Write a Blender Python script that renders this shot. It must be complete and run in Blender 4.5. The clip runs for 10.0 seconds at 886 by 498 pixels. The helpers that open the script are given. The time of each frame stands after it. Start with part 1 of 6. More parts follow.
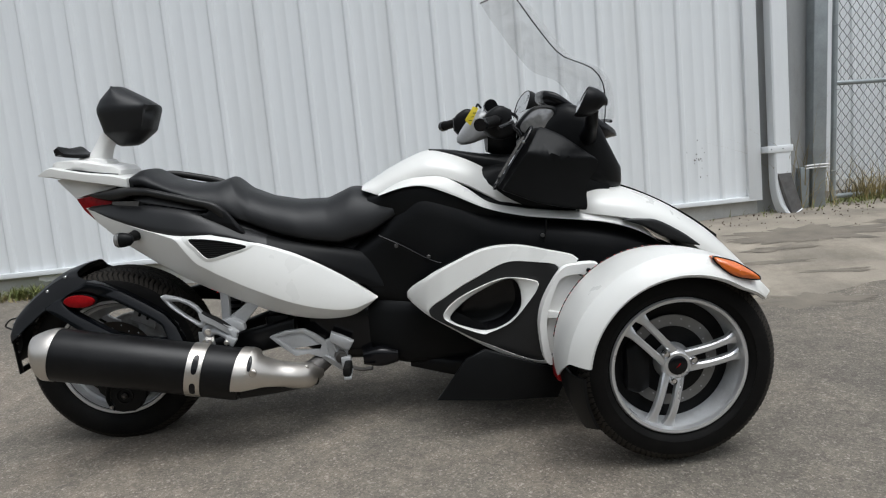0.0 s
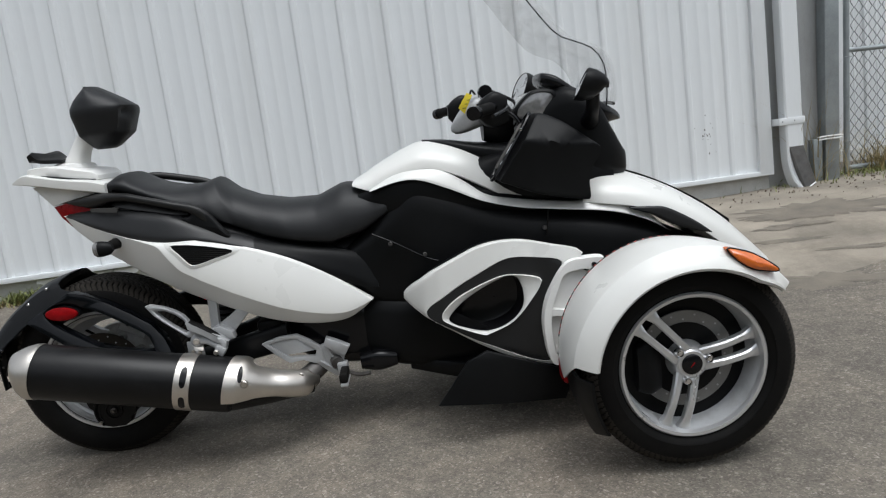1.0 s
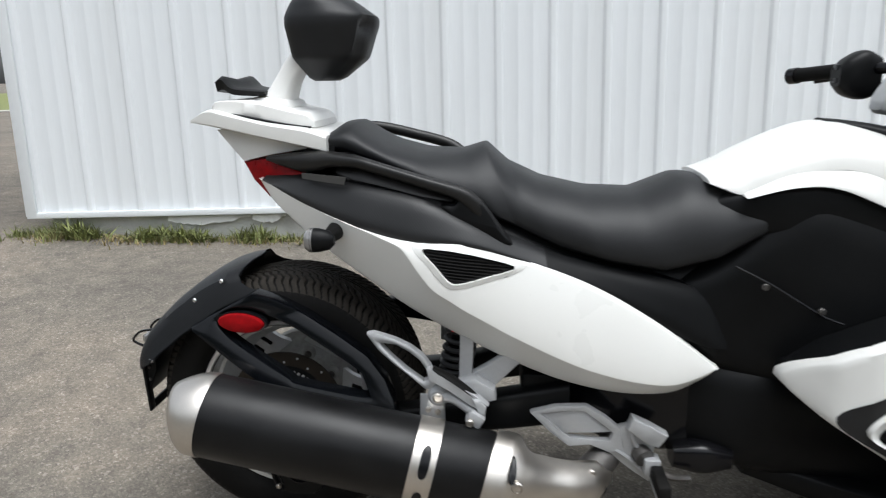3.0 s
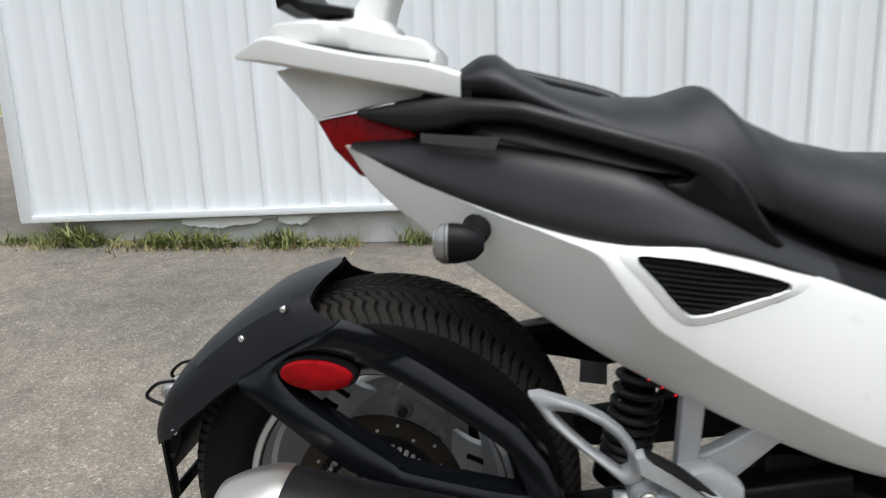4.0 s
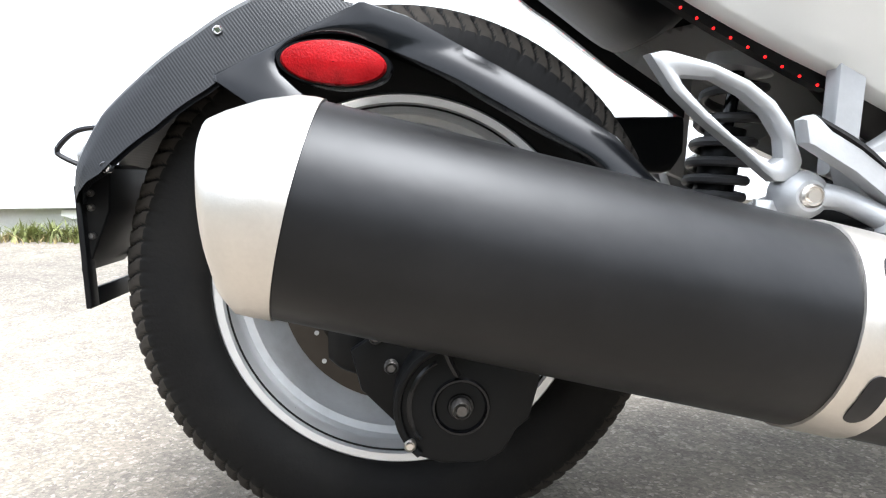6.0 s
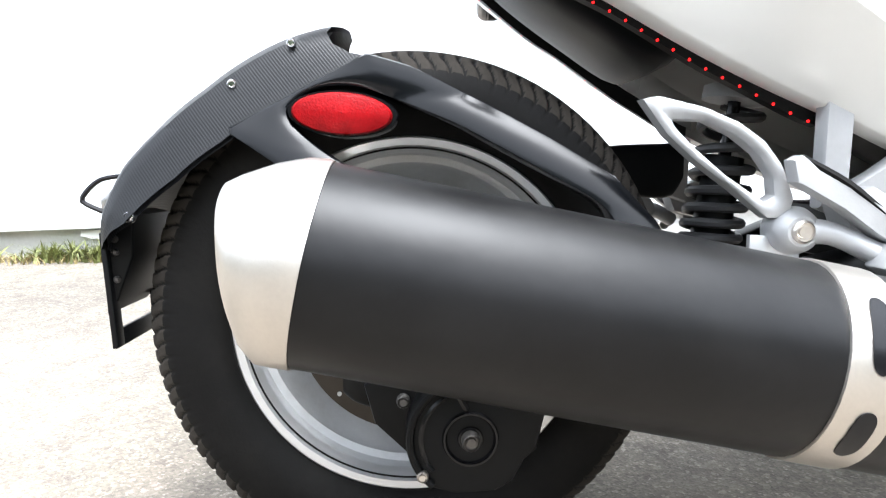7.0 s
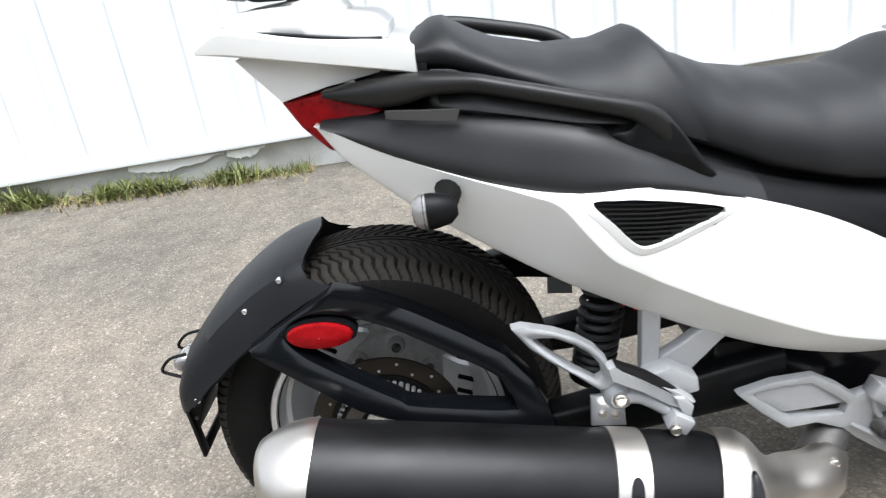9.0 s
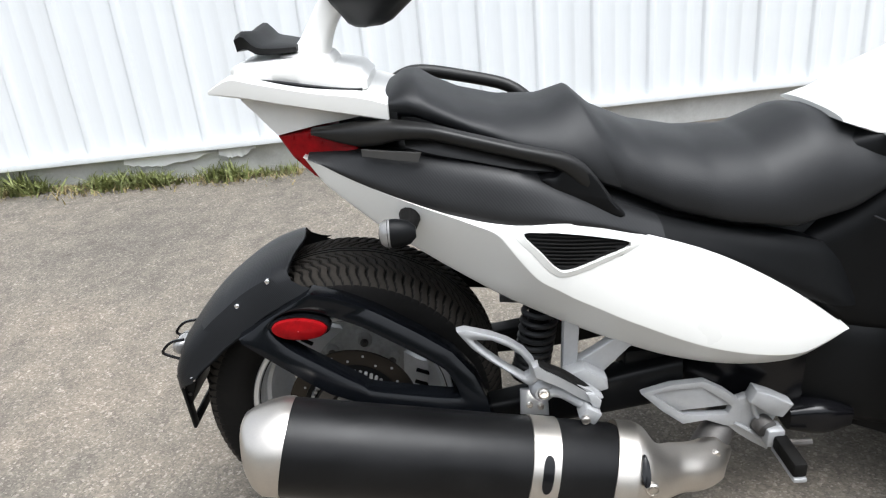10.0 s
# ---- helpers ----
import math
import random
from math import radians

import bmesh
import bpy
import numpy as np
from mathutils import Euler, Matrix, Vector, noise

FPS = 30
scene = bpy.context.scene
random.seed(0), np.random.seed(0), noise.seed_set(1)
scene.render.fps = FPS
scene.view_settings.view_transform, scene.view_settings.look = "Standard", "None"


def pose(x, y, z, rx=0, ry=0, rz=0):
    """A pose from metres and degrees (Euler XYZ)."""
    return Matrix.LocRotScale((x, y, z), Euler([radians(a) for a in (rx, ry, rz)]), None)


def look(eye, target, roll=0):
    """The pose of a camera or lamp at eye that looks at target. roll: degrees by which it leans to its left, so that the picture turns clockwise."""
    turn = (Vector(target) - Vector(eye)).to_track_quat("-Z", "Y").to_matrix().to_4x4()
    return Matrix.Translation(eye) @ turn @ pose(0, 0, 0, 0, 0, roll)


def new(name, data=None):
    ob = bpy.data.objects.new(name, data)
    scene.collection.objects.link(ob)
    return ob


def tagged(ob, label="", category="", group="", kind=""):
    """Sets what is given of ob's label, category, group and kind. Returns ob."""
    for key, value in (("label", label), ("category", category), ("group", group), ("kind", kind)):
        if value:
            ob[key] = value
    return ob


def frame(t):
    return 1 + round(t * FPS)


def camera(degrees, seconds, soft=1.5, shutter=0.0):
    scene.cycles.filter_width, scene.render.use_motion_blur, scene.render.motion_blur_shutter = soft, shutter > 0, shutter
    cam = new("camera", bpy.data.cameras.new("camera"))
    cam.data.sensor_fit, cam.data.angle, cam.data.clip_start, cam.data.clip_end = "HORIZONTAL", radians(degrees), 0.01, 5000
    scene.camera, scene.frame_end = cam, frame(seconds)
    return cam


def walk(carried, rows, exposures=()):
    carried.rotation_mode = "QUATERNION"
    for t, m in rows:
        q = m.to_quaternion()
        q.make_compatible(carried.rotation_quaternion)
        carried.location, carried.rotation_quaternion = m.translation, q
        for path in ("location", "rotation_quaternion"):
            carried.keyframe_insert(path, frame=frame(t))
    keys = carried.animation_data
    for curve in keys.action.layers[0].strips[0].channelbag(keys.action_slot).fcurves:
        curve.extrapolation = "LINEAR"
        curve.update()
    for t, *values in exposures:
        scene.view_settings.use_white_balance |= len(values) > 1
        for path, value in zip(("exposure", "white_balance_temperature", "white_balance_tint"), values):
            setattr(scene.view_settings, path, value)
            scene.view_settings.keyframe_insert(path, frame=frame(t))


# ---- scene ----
cam = camera(65.9, 10.0, soft=1.15, shutter=0.3)
PATH = [
    (0, (1.029, -2.442, 0.934), (1.126, -0.469, 0.620), -4.3),
    (0.5, (1.035, -2.432, 0.940), (1.135, -0.463, 0.605), -4.1),
    (1, (1.077, -2.319, 0.958), (1.143, -0.354, 0.594), -6.5),
    (1.5, (0.979, -2.155, 0.995), (0.904, -0.214, 0.516), -3.0),
    (2, (0.810, -1.908, 1.007), (0.688, 0.031, 0.533), 1.1),
    (3.5, (0.336, -1.256, 0.978), (0.125, 0.671, 0.486), -1.5),
    (4, (0.192, -0.997, 0.879), (-0.015, 0.934, 0.399), -1.6),
    (4.5, (0.104, -0.891, 0.674), (-0.120, 1.029, 0.161), -1.4),
    (5, (0.046, -0.831, 0.515), (0.019, 1.100, -0.007), -0.1),
    (5.5, (-0.012, -0.823, 0.393), (0.106, 1.157, 0.141), 0.8),
    (7, (-0.006, -0.859, 0.433), (0.080, 1.128, 0.221), -1.0),
    (7.5, (0.024, -0.836, 0.633), (0.027, 1.120, 0.214), -2.8),
    (8, (0.044, -0.877, 0.756), (-0.086, 1.031, 0.170), -5.0),
    (8.5, (0.088, -0.968, 0.883), (-0.066, 0.903, 0.192), -7.5),
    (9, (0.170, -1.059, 0.994), (0.084, 0.779, 0.208), -8.3),
    (9.5, (0.220, -1.148, 1.069), (0.127, 0.674, 0.249), -6.6),
    (10, (0.220, -1.245, 1.097), (0.181, 0.592, 0.307), -4.8),
]
EXPO = [(0, 0.27, 6130, 8), (1.0, 0.22, 6130, 8), (1.5, 0.23, 6130, 8), (2.0, 0.46, 6130, 8), (3.5, 0.67, 6130, 8), (4.0, 0.68, 6130, 8), (4.5, 0.88, 6080, 9), (5.0, 1.57, 6030, 9), (5.5, 2.24, 5980, 9), (7.0, 2.5, 6000, 9), (7.5, 2.43, 6000, 9), (8.0, 2.0, 6040, 9), (8.5, 1.55, 6040, 9), (9.0, 1.38, 6060, 9), (10.0, 1.14, 6120, 9)]
walk(cam, [(t, look(eye, target, roll)) for t, eye, target, roll in PATH], EXPO)

# ---- light: a bright overcast sky ----
world = bpy.data.worlds.new("world")
scene.world = world
world.use_nodes = True
wn, wl = world.node_tree.nodes, world.node_tree.links
sky = wn.new("ShaderNodeTexSky")
sky.sky_type = "NISHITA"
sky.sun_disc = False
sky.sun_elevation = radians(72)
sky.sun_rotation = radians(146)
sky.dust_density = 5.0
sky.air_density = 1.0
haze = wn.new("ShaderNodeHueSaturation")
haze.inputs["Saturation"].default_value = 0.18
wl.new(sky.outputs[0], haze.inputs["Color"])
wl.new(haze.outputs[0], wn["Background"].inputs[0])
wn["Background"].inputs[1].default_value = 0.15

sun = new("sun", bpy.data.lights.new("sun", "SUN"))
sun.data.energy, sun.data.angle, sun.data.color = 1.0, radians(45), (1.0, 0.965, 0.92)
sun.matrix_world = look((1.9, -2.1, 8.0), (0.5, 0.0, 0.0))

# ---- materials ----
def material(name, colour, rough=0.5, metal=0.0, vary=0.12, scale=8.0, fine=120.0, bump=0.0, bump_scale=200.0, coat=0.0, spec=0.5, dirt=None, dirt_amount=0.0, stretch=None):
    """A surface with broad stains and fine grain in colour and gloss, and a fine relief."""
    m = bpy.data.materials.new(name)
    m.use_nodes = True
    n, l = m.node_tree.nodes, m.node_tree.links
    b = n["Principled BSDF"]
    tc = n.new("ShaderNodeTexCoord")
    mp = n.new("ShaderNodeMapping")
    if stretch:
        mp.inputs["Scale"].default_value = stretch
    l.new(tc.outputs["Object"], mp.inputs[0])
    broad, grain = n.new("ShaderNodeTexNoise"), n.new("ShaderNodeTexNoise")
    broad.inputs["Scale"].default_value, grain.inputs["Scale"].default_value = scale, fine
    broad.inputs["Detail"].default_value, grain.inputs["Detail"].default_value = 5, 3
    l.new(mp.outputs[0], broad.inputs["Vector"])
    l.new(mp.outputs[0], grain.inputs["Vector"])
    both = n.new("ShaderNodeMath")
    both.operation = "MULTIPLY_ADD"
    both.inputs[1].default_value = 0.35
    l.new(grain.outputs["Fac"], both.inputs[0])
    l.new(broad.outputs["Fac"], both.inputs[2])
    ramp = n.new("ShaderNodeMapRange")
    ramp.inputs["From Min"].default_value, ramp.inputs["From Max"].default_value = 0.4, 0.95
    ramp.inputs["To Min"].default_value, ramp.inputs["To Max"].default_value = 1 - vary, 1 + vary
    l.new(both.outputs[0], ramp.inputs["Value"])
    mul = n.new("ShaderNodeVectorMath")
    mul.operation = "SCALE"
    mul.inputs[0].default_value = colour
    l.new(ramp.outputs[0], mul.inputs["Scale"])
    col = mul.outputs[0]
    if dirt:
        spots = n.new("ShaderNodeTexNoise")
        spots.inputs["Scale"].default_value, spots.inputs["Detail"].default_value, spots.inputs["Roughness"].default_value = scale * 0.6, 8, 0.7
        l.new(mp.outputs[0], spots.inputs["Vector"])
        lim = n.new("ShaderNodeMapRange")
        lim.inputs["From Min"].default_value, lim.inputs["From Max"].default_value = 0.5, 0.75
        lim.inputs["To Max"].default_value = dirt_amount
        l.new(spots.outputs["Fac"], lim.inputs["Value"])
        mix = n.new("ShaderNodeMix")
        mix.data_type = "RGBA"
        l.new(lim.outputs[0], mix.inputs["Factor"])
        l.new(col, mix.inputs["A"])
        mix.inputs["B"].default_value = (*dirt, 1)
        col = mix.outputs["Result"]
    l.new(col, b.inputs["Base Color"])
    rr = n.new("ShaderNodeMapRange")
    rr.inputs["From Min"].default_value, rr.inputs["From Max"].default_value = 0.3, 0.7
    rr.inputs["To Min"].default_value, rr.inputs["To Max"].default_value = rough * 0.88, min(1, rough * 1.12)
    l.new(broad.outputs["Fac"], rr.inputs["Value"])
    l.new(rr.outputs[0], b.inputs["Roughness"])
    b.inputs["Metallic"].default_value = metal
    b.inputs["Specular IOR Level"].default_value = spec
    b.inputs["Coat Weight"].default_value = coat
    b.inputs["Coat Roughness"].default_value = 0.08
    if bump:
        rel = n.new("ShaderNodeTexNoise")
        rel.inputs["Scale"].default_value, rel.inputs["Detail"].default_value = bump_scale, 3
        l.new(mp.outputs[0], rel.inputs["Vector"])
        bn = n.new("ShaderNodeBump")
        bn.inputs["Strength"].default_value, bn.inputs["Distance"].default_value = bump, 0.002
        l.new(rel.outputs["Fac"], bn.inputs["Height"])
        l.new(bn.outputs[0], b.inputs["Normal"])
    return m


def carbon_weave(m, pitch=0.005, strength=0.3):
    """Adds the diagonal twill relief of carbon-look film."""
    n, l = m.node_tree.nodes, m.node_tree.links
    tc, w = n.new("ShaderNodeTexCoord"), n.new("ShaderNodeTexWave")
    mp = n.new("ShaderNodeMapping")
    mp.inputs["Rotation"].default_value = (0, radians(38), 0)
    w.wave_type, w.bands_direction = "BANDS", "X"
    w.inputs["Scale"].default_value = 2 * math.pi / (20 * pitch)
    w.inputs["Distortion"].default_value = 0.15
    l.new(tc.outputs["Object"], mp.inputs[0])
    l.new(mp.outputs[0], w.inputs["Vector"])
    bn = n.new("ShaderNodeBump")
    bn.inputs["Strength"].default_value, bn.inputs["Distance"].default_value = strength, 0.001
    l.new(w.outputs["Fac"], bn.inputs["Height"])
    l.new(bn.outputs[0], n["Principled BSDF"].inputs["Normal"])
    return m


CAST = material("cast aluminium", (0.39, 0.395, 0.4), 0.48, 0.35, vary=0.1, scale=20, bump=0.08, bump_scale=400)
STEEL = material("brushed stainless steel", (0.62, 0.585, 0.54), 0.37, 1.0, vary=0.08, scale=16, fine=300, bump=0.05, bump_scale=500)
WHITE = material("pearl white paint", (0.69, 0.687, 0.659), 0.3, vary=0.012, scale=4, coat=0.2)
WHITE_SATIN = material("white plastic", (0.78, 0.775, 0.75), 0.42, vary=0.03, scale=6)
BLACK = material("black satin plastic", (0.0045, 0.0048, 0.0052), 0.42, spec=0.14, vary=0.3, scale=5, bump=0.05, bump_scale=900, dirt=(0.012, 0.012, 0.012), dirt_amount=0.5)
GLOSS = material("black gloss plastic", (0.005, 0.005, 0.006), 0.2, spec=0.28, vary=0.2, scale=5)
ARM_BLACK = material("black painted plastic", (0.003, 0.0035, 0.0045), 0.18, spec=0.26, vary=0.2, scale=6)
CARBON = carbon_weave(material("carbon look film", (0.0055, 0.006, 0.007), 0.42, spec=0.28, vary=0.2, scale=7), 0.003, 0.17)
CARBON_PANEL = carbon_weave(material("satin carbon look film", (0.0105, 0.0108, 0.0115), 0.46, spec=0.42, vary=0.2, scale=7), 0.004, 0.07)
VINYL = material("black seat vinyl", (0.0095, 0.01, 0.011), 0.48, spec=0.32, vary=0.2, scale=6, bump=0.18, bump_scale=700)
RUBBER = material("tyre rubber", (0.0052, 0.005, 0.0048), 0.66, spec=0.12, vary=0.3, scale=14, bump=0.2, bump_scale=260, dirt=(0.03, 0.027, 0.023), dirt_amount=0.18)
TREAD = material("dusty worn tread", (0.029, 0.0255, 0.0215), 0.85, vary=0.35, scale=16, spec=0.15, bump=0.2, bump_scale=300)
SILVER = material("silver painted alloy", (0.62, 0.625, 0.63), 0.3, 0.65, vary=0.04, scale=10, fine=40)
MUFFLER = material("satin black muffler coating", (0.0035, 0.0035, 0.0038), 0.38, spec=0.26, vary=0.4, scale=9, bump=0.55, bump_scale=15, dirt=(0.012, 0.012, 0.012), dirt_amount=0.6)
DARK_STEEL = material("dark steel", (0.12, 0.115, 0.11), 0.5, 0.8, vary=0.3, scale=18, dirt=(0.09, 0.06, 0.04), dirt_amount=0.3)
WHEEL_GREY = material("grey painted alloy", (0.55, 0.56, 0.57), 0.42, 0.25, vary=0.12, scale=12, dirt=(0.2, 0.18, 0.15), dirt_amount=0.35)
HUB_GREY = material("weathered cast alloy", (0.34, 0.34, 0.33), 0.5, 0.3, vary=0.3, scale=18, bump=0.2, bump_scale=120, dirt=(0.1, 0.085, 0.07), dirt_amount=0.6)
SPRING = material("dark grey spring coating", (0.045, 0.045, 0.046), 0.45, spec=0.4, vary=0.2, scale=20)
DISC = material("rusty brake disc steel", (0.034, 0.029, 0.024), 0.34, 0.7, vary=0.15, scale=25)
FRONT_DISC = material("brake disc steel", (0.2, 0.2, 0.195), 0.42, 0.6, vary=0.1, scale=25)
CHROME = material("chrome", (0.75, 0.75, 0.76), 0.1, 1.0, vary=0.03)
RED = material("red lens", (0.23, 0.003, 0.005), 0.3, vary=0.35, scale=60, fine=500, spec=0.12, bump=0.3, bump_scale=420)
BRACKET_GREY = material("dull grey plastic", (0.045, 0.044, 0.042), 0.55, vary=0.12, scale=20)
RAIL = material("worn black grab rail", (0.0085, 0.0083, 0.008), 0.42, spec=0.34, vary=0.25, scale=14, bump=0.06, bump_scale=500, dirt=(0.03, 0.026, 0.022), dirt_amount=0.25)
AMBER = material("amber lens", (0.6, 0.13, 0.015), 0.2, vary=0.15, scale=60, coat=0.6, bump=0.25, bump_scale=300)
YELLOW = material("yellow plastic tag", (0.75, 0.6, 0.03), 0.5, vary=0.06)
CLEAR_LENS = material("smoked clear lens", (0.26, 0.255, 0.25), 0.12, 0.4, vary=0.2, scale=80, coat=0.8)


def glass(name, tint, rough, alpha):
    m = bpy.data.materials.new(name)
    m.use_nodes = True
    n, l = m.node_tree.nodes, m.node_tree.links
    b = n["Principled BSDF"]
    b.inputs["Base Color"].default_value = (*tint, 1)
    b.inputs["Roughness"].default_value = rough
    b.inputs["Specular IOR Level"].default_value = 0.6
    tr, mix = n.new("ShaderNodeBsdfTransparent"), n.new("ShaderNodeMixShader")
    smear = n.new("ShaderNodeTexNoise")
    smear.inputs["Scale"].default_value, smear.inputs["Detail"].default_value, smear.inputs["Distortion"].default_value = 5, 4, 1.5
    r = n.new("ShaderNodeMapRange")
    r.inputs["From Min"].default_value, r.inputs["From Max"].default_value = 0.35, 0.75
    r.inputs["To Min"].default_value, r.inputs["To Max"].default_value = alpha * 0.7, alpha * 1.5
    l.new(smear.outputs["Fac"], r.inputs["Value"])
    l.new(r.outputs[0], mix.inputs[0])
    l.new(tr.outputs[0], mix.inputs[1])
    l.new(b.outputs[0], mix.inputs[2])
    l.new(mix.outputs[0], n["Material Output"].inputs[0])
    return m


SCREEN = glass("clear acrylic screen", (0.55, 0.55, 0.55), 0.08, 0.11)


def glowing(name, colour, strength):
    m = bpy.data.materials.new(name)
    m.use_nodes = True
    b = m.node_tree.nodes["Principled BSDF"]
    b.inputs["Base Color"].default_value = (*colour, 1)
    b.inputs["Emission Color"].default_value = (*colour, 1)
    b.inputs["Emission Strength"].default_value = strength
    return m


LED = glowing("lit red diode", (1.0, 0.006, 0.006), 0.6)

# ---- mesh helpers ----
def part(name, bm, material_, parent=None, label="", smooth=True):
    bmesh.ops.remove_doubles(bm, verts=bm.verts, dist=0.0002)
    bmesh.ops.recalc_face_normals(bm, faces=bm.faces)
    me = bpy.data.meshes.new(name)
    bm.to_mesh(me)
    bm.free()
    if smooth:
        me.polygons.foreach_set("use_smooth", [True] * len(me.polygons))
        me.set_sharp_from_angle(angle=radians(38))
    me.materials.append(material_)
    ob = new(name, me)
    ob.parent = parent
    return tagged(ob, label)


def empty(name, loc=(0, 0, 0), parent=None):
    ob = new(name)
    ob.location = loc
    ob.parent = parent
    ob.empty_display_size = 0.1
    return ob


def mirrored(ob):
    """The same part on the machine's other side."""
    me = ob.data.copy()
    me.transform(Matrix.Diagonal((1, -1, 1, 1)))
    me.flip_normals()
    twin = new(ob.name.split(".")[0], me)
    twin.parent = ob.parent
    for key in ob.keys():
        twin[key] = ob[key]
    for child in ob.children:
        c = mirrored(child)
        c.parent = twin
    return twin


def curve(pts, n):
    """n points at even steps along a smooth line through pts."""
    p = np.array(pts, float)
    q = np.vstack([2 * p[0] - p[1], p, 2 * p[-1] - p[-2]])
    out = []
    for i in range(1, len(q) - 2):
        for t in np.linspace(0, 1, 16, endpoint=False):
            a, b, c, d = q[i - 1], q[i], q[i + 1], q[i + 2]
            out.append(0.5 * (2 * b + (c - a) * t + (2 * a - 5 * b + 4 * c - d) * t * t + (3 * b - a - 3 * c + d) * t ** 3))
    out.append(p[-1])
    out = np.array(out)
    s = np.r_[0, np.cumsum(np.linalg.norm(np.diff(out, axis=0), axis=1))]
    u = np.linspace(0, s[-1], n)
    return np.stack([np.interp(u, s, out[:, k]) for k in range(out.shape[1])], 1)


def loop(pts, n):
    """n points along a smooth closed line through pts."""
    p = list(pts)
    whole = curve(p[-3:] + p + p[:3], (len(p) + 6) * 24)
    d0 = np.argmin(np.linalg.norm(whole[:120] - np.array(p[0]), axis=1))
    tail = whole[-150:]
    d1 = len(whole) - 150 + np.argmin(np.linalg.norm(tail - np.array(p[0]), axis=1))
    return curve(whole[d0:d1 + 1:3], n + 1)[:-1]


def lerp(table):
    xs, ys = [a for a, _ in table], [b for _, b in table]
    return lambda x: float(np.interp(x, xs, ys))


def skin(bm, grid, close_u=False, close_v=False, cap=False):
    """Quads over a grid of points [u][v]."""
    vs = [[bm.verts.new(p) for p in row] for row in grid]
    nu, nv = len(vs), len(vs[0])
    for i in range(nu if close_u else nu - 1):
        for j in range(nv if close_v else nv - 1):
            a, b, c, d = vs[i][j], vs[(i + 1) % nu][j], vs[(i + 1) % nu][(j + 1) % nv], vs[i][(j + 1) % nv]
            try:
                bm.faces.new((a, b, c, d))
            except ValueError:
                pass
    if cap:
        bm.faces.new(vs[0])
        bm.faces.new(vs[-1])
    return vs


def slab(bm, grid, inward):
    """A grid of points given thickness towards the vector inward."""
    a = skin(bm, grid)
    b = skin(bm, [[Vector(p) + Vector(inward) for p in row] for row in grid])
    nu, nv = len(a), len(a[0])
    rim = [(i, 0) for i in range(nu)] + [(nu - 1, j) for j in range(1, nv)] + [(i, nv - 1) for i in range(nu - 2, -1, -1)] + [(0, j) for j in range(nv - 2, 0, -1)]
    for k, (i, j) in enumerate(rim):
        i2, j2 = rim[(k + 1) % len(rim)]
        try:
            bm.faces.new((a[i][j], a[i2][j2], b[i2][j2], b[i][j]))
        except ValueError:
            pass


def panel(top, bottom, depth, crown=0.012, thick=0.015, nu=44, nv=12, power=4, lean=0.0):
    """A bodywork panel between two lines (x, z), at y = depth(x), bulging outwards (to -y)."""
    bm = bmesh.new()
    t, b = curve(top, nu), curve(bottom, nu)
    grid = []
    for i in range(nu):
        row = []
        for v in np.linspace(0, 1, nv):
            x, z = b[i] * (1 - v) + t[i] * v
            edge = min(1.0, min(i, nu - 1 - i) / (nu * 0.12))
            row.append((x, depth(x) + lean * v - crown * (1 - abs(2 * v - 1) ** power) * edge ** 0.5, z))
        grid.append(row)
    slab(bm, grid, (0, thick, 0))
    return bm


def straight(pts, n=14):
    """A closed outline with straight sides and crisp corners."""
    return np.array([(np.array(a) * (1 - k / n) + np.array(b) * k / n) for a, b in zip(pts, pts[1:] + pts[:1]) for k in range(n)])


def rays(pts, centre, n):
    """Where n rays from centre meet the closed line pts."""
    p, c = np.array(pts), np.array(centre)
    out = []
    for k in range(n):
        a = 2 * math.pi * k / n
        d = np.array((math.cos(a), math.sin(a)))
        best = None
        for i in range(len(p)):
            u, w = p[i] - c, p[(i + 1) % len(p)] - p[i]
            den = d[0] * w[1] - d[1] * w[0]
            if abs(den) < 1e-12:
                continue
            s, t = (u[0] * w[1] - u[1] * w[0]) / den, (u[0] * d[1] - u[1] * d[0]) / den
            if s > 0 and -1e-6 <= t <= 1 + 1e-6:
                best = s if best is None else max(best, s)
        out.append(c + d * best)
    return np.array(out)


def ring_plate(outer, inner, out_y, in_y, depth=0.02, lip=0.004, steps=5, crown=0.0):
    """A plate with a hole: outer and inner are n points (x, z) each; its face goes from out_y(x, z) to in_y(x, z)."""
    bm = bmesh.new()
    prof = [(0.0, depth), (0.0, lip)] + [(s, 0) for s in np.linspace(0.04, 0.96, steps)] + [(1.0, lip), (1.0, depth)]
    grid = []
    for s, back in prof:
        row = []
        for k in range(len(outer)):
            x, z = outer[k] * (1 - s) + inner[k] * s
            row.append((x, out_y(x, z) * (1 - s) + in_y(x, z) * s + back - crown * math.sin(math.pi * s) ** 0.7, z))
        grid.append(row)
    skin(bm, grid, close_u=True, close_v=True)
    return bm


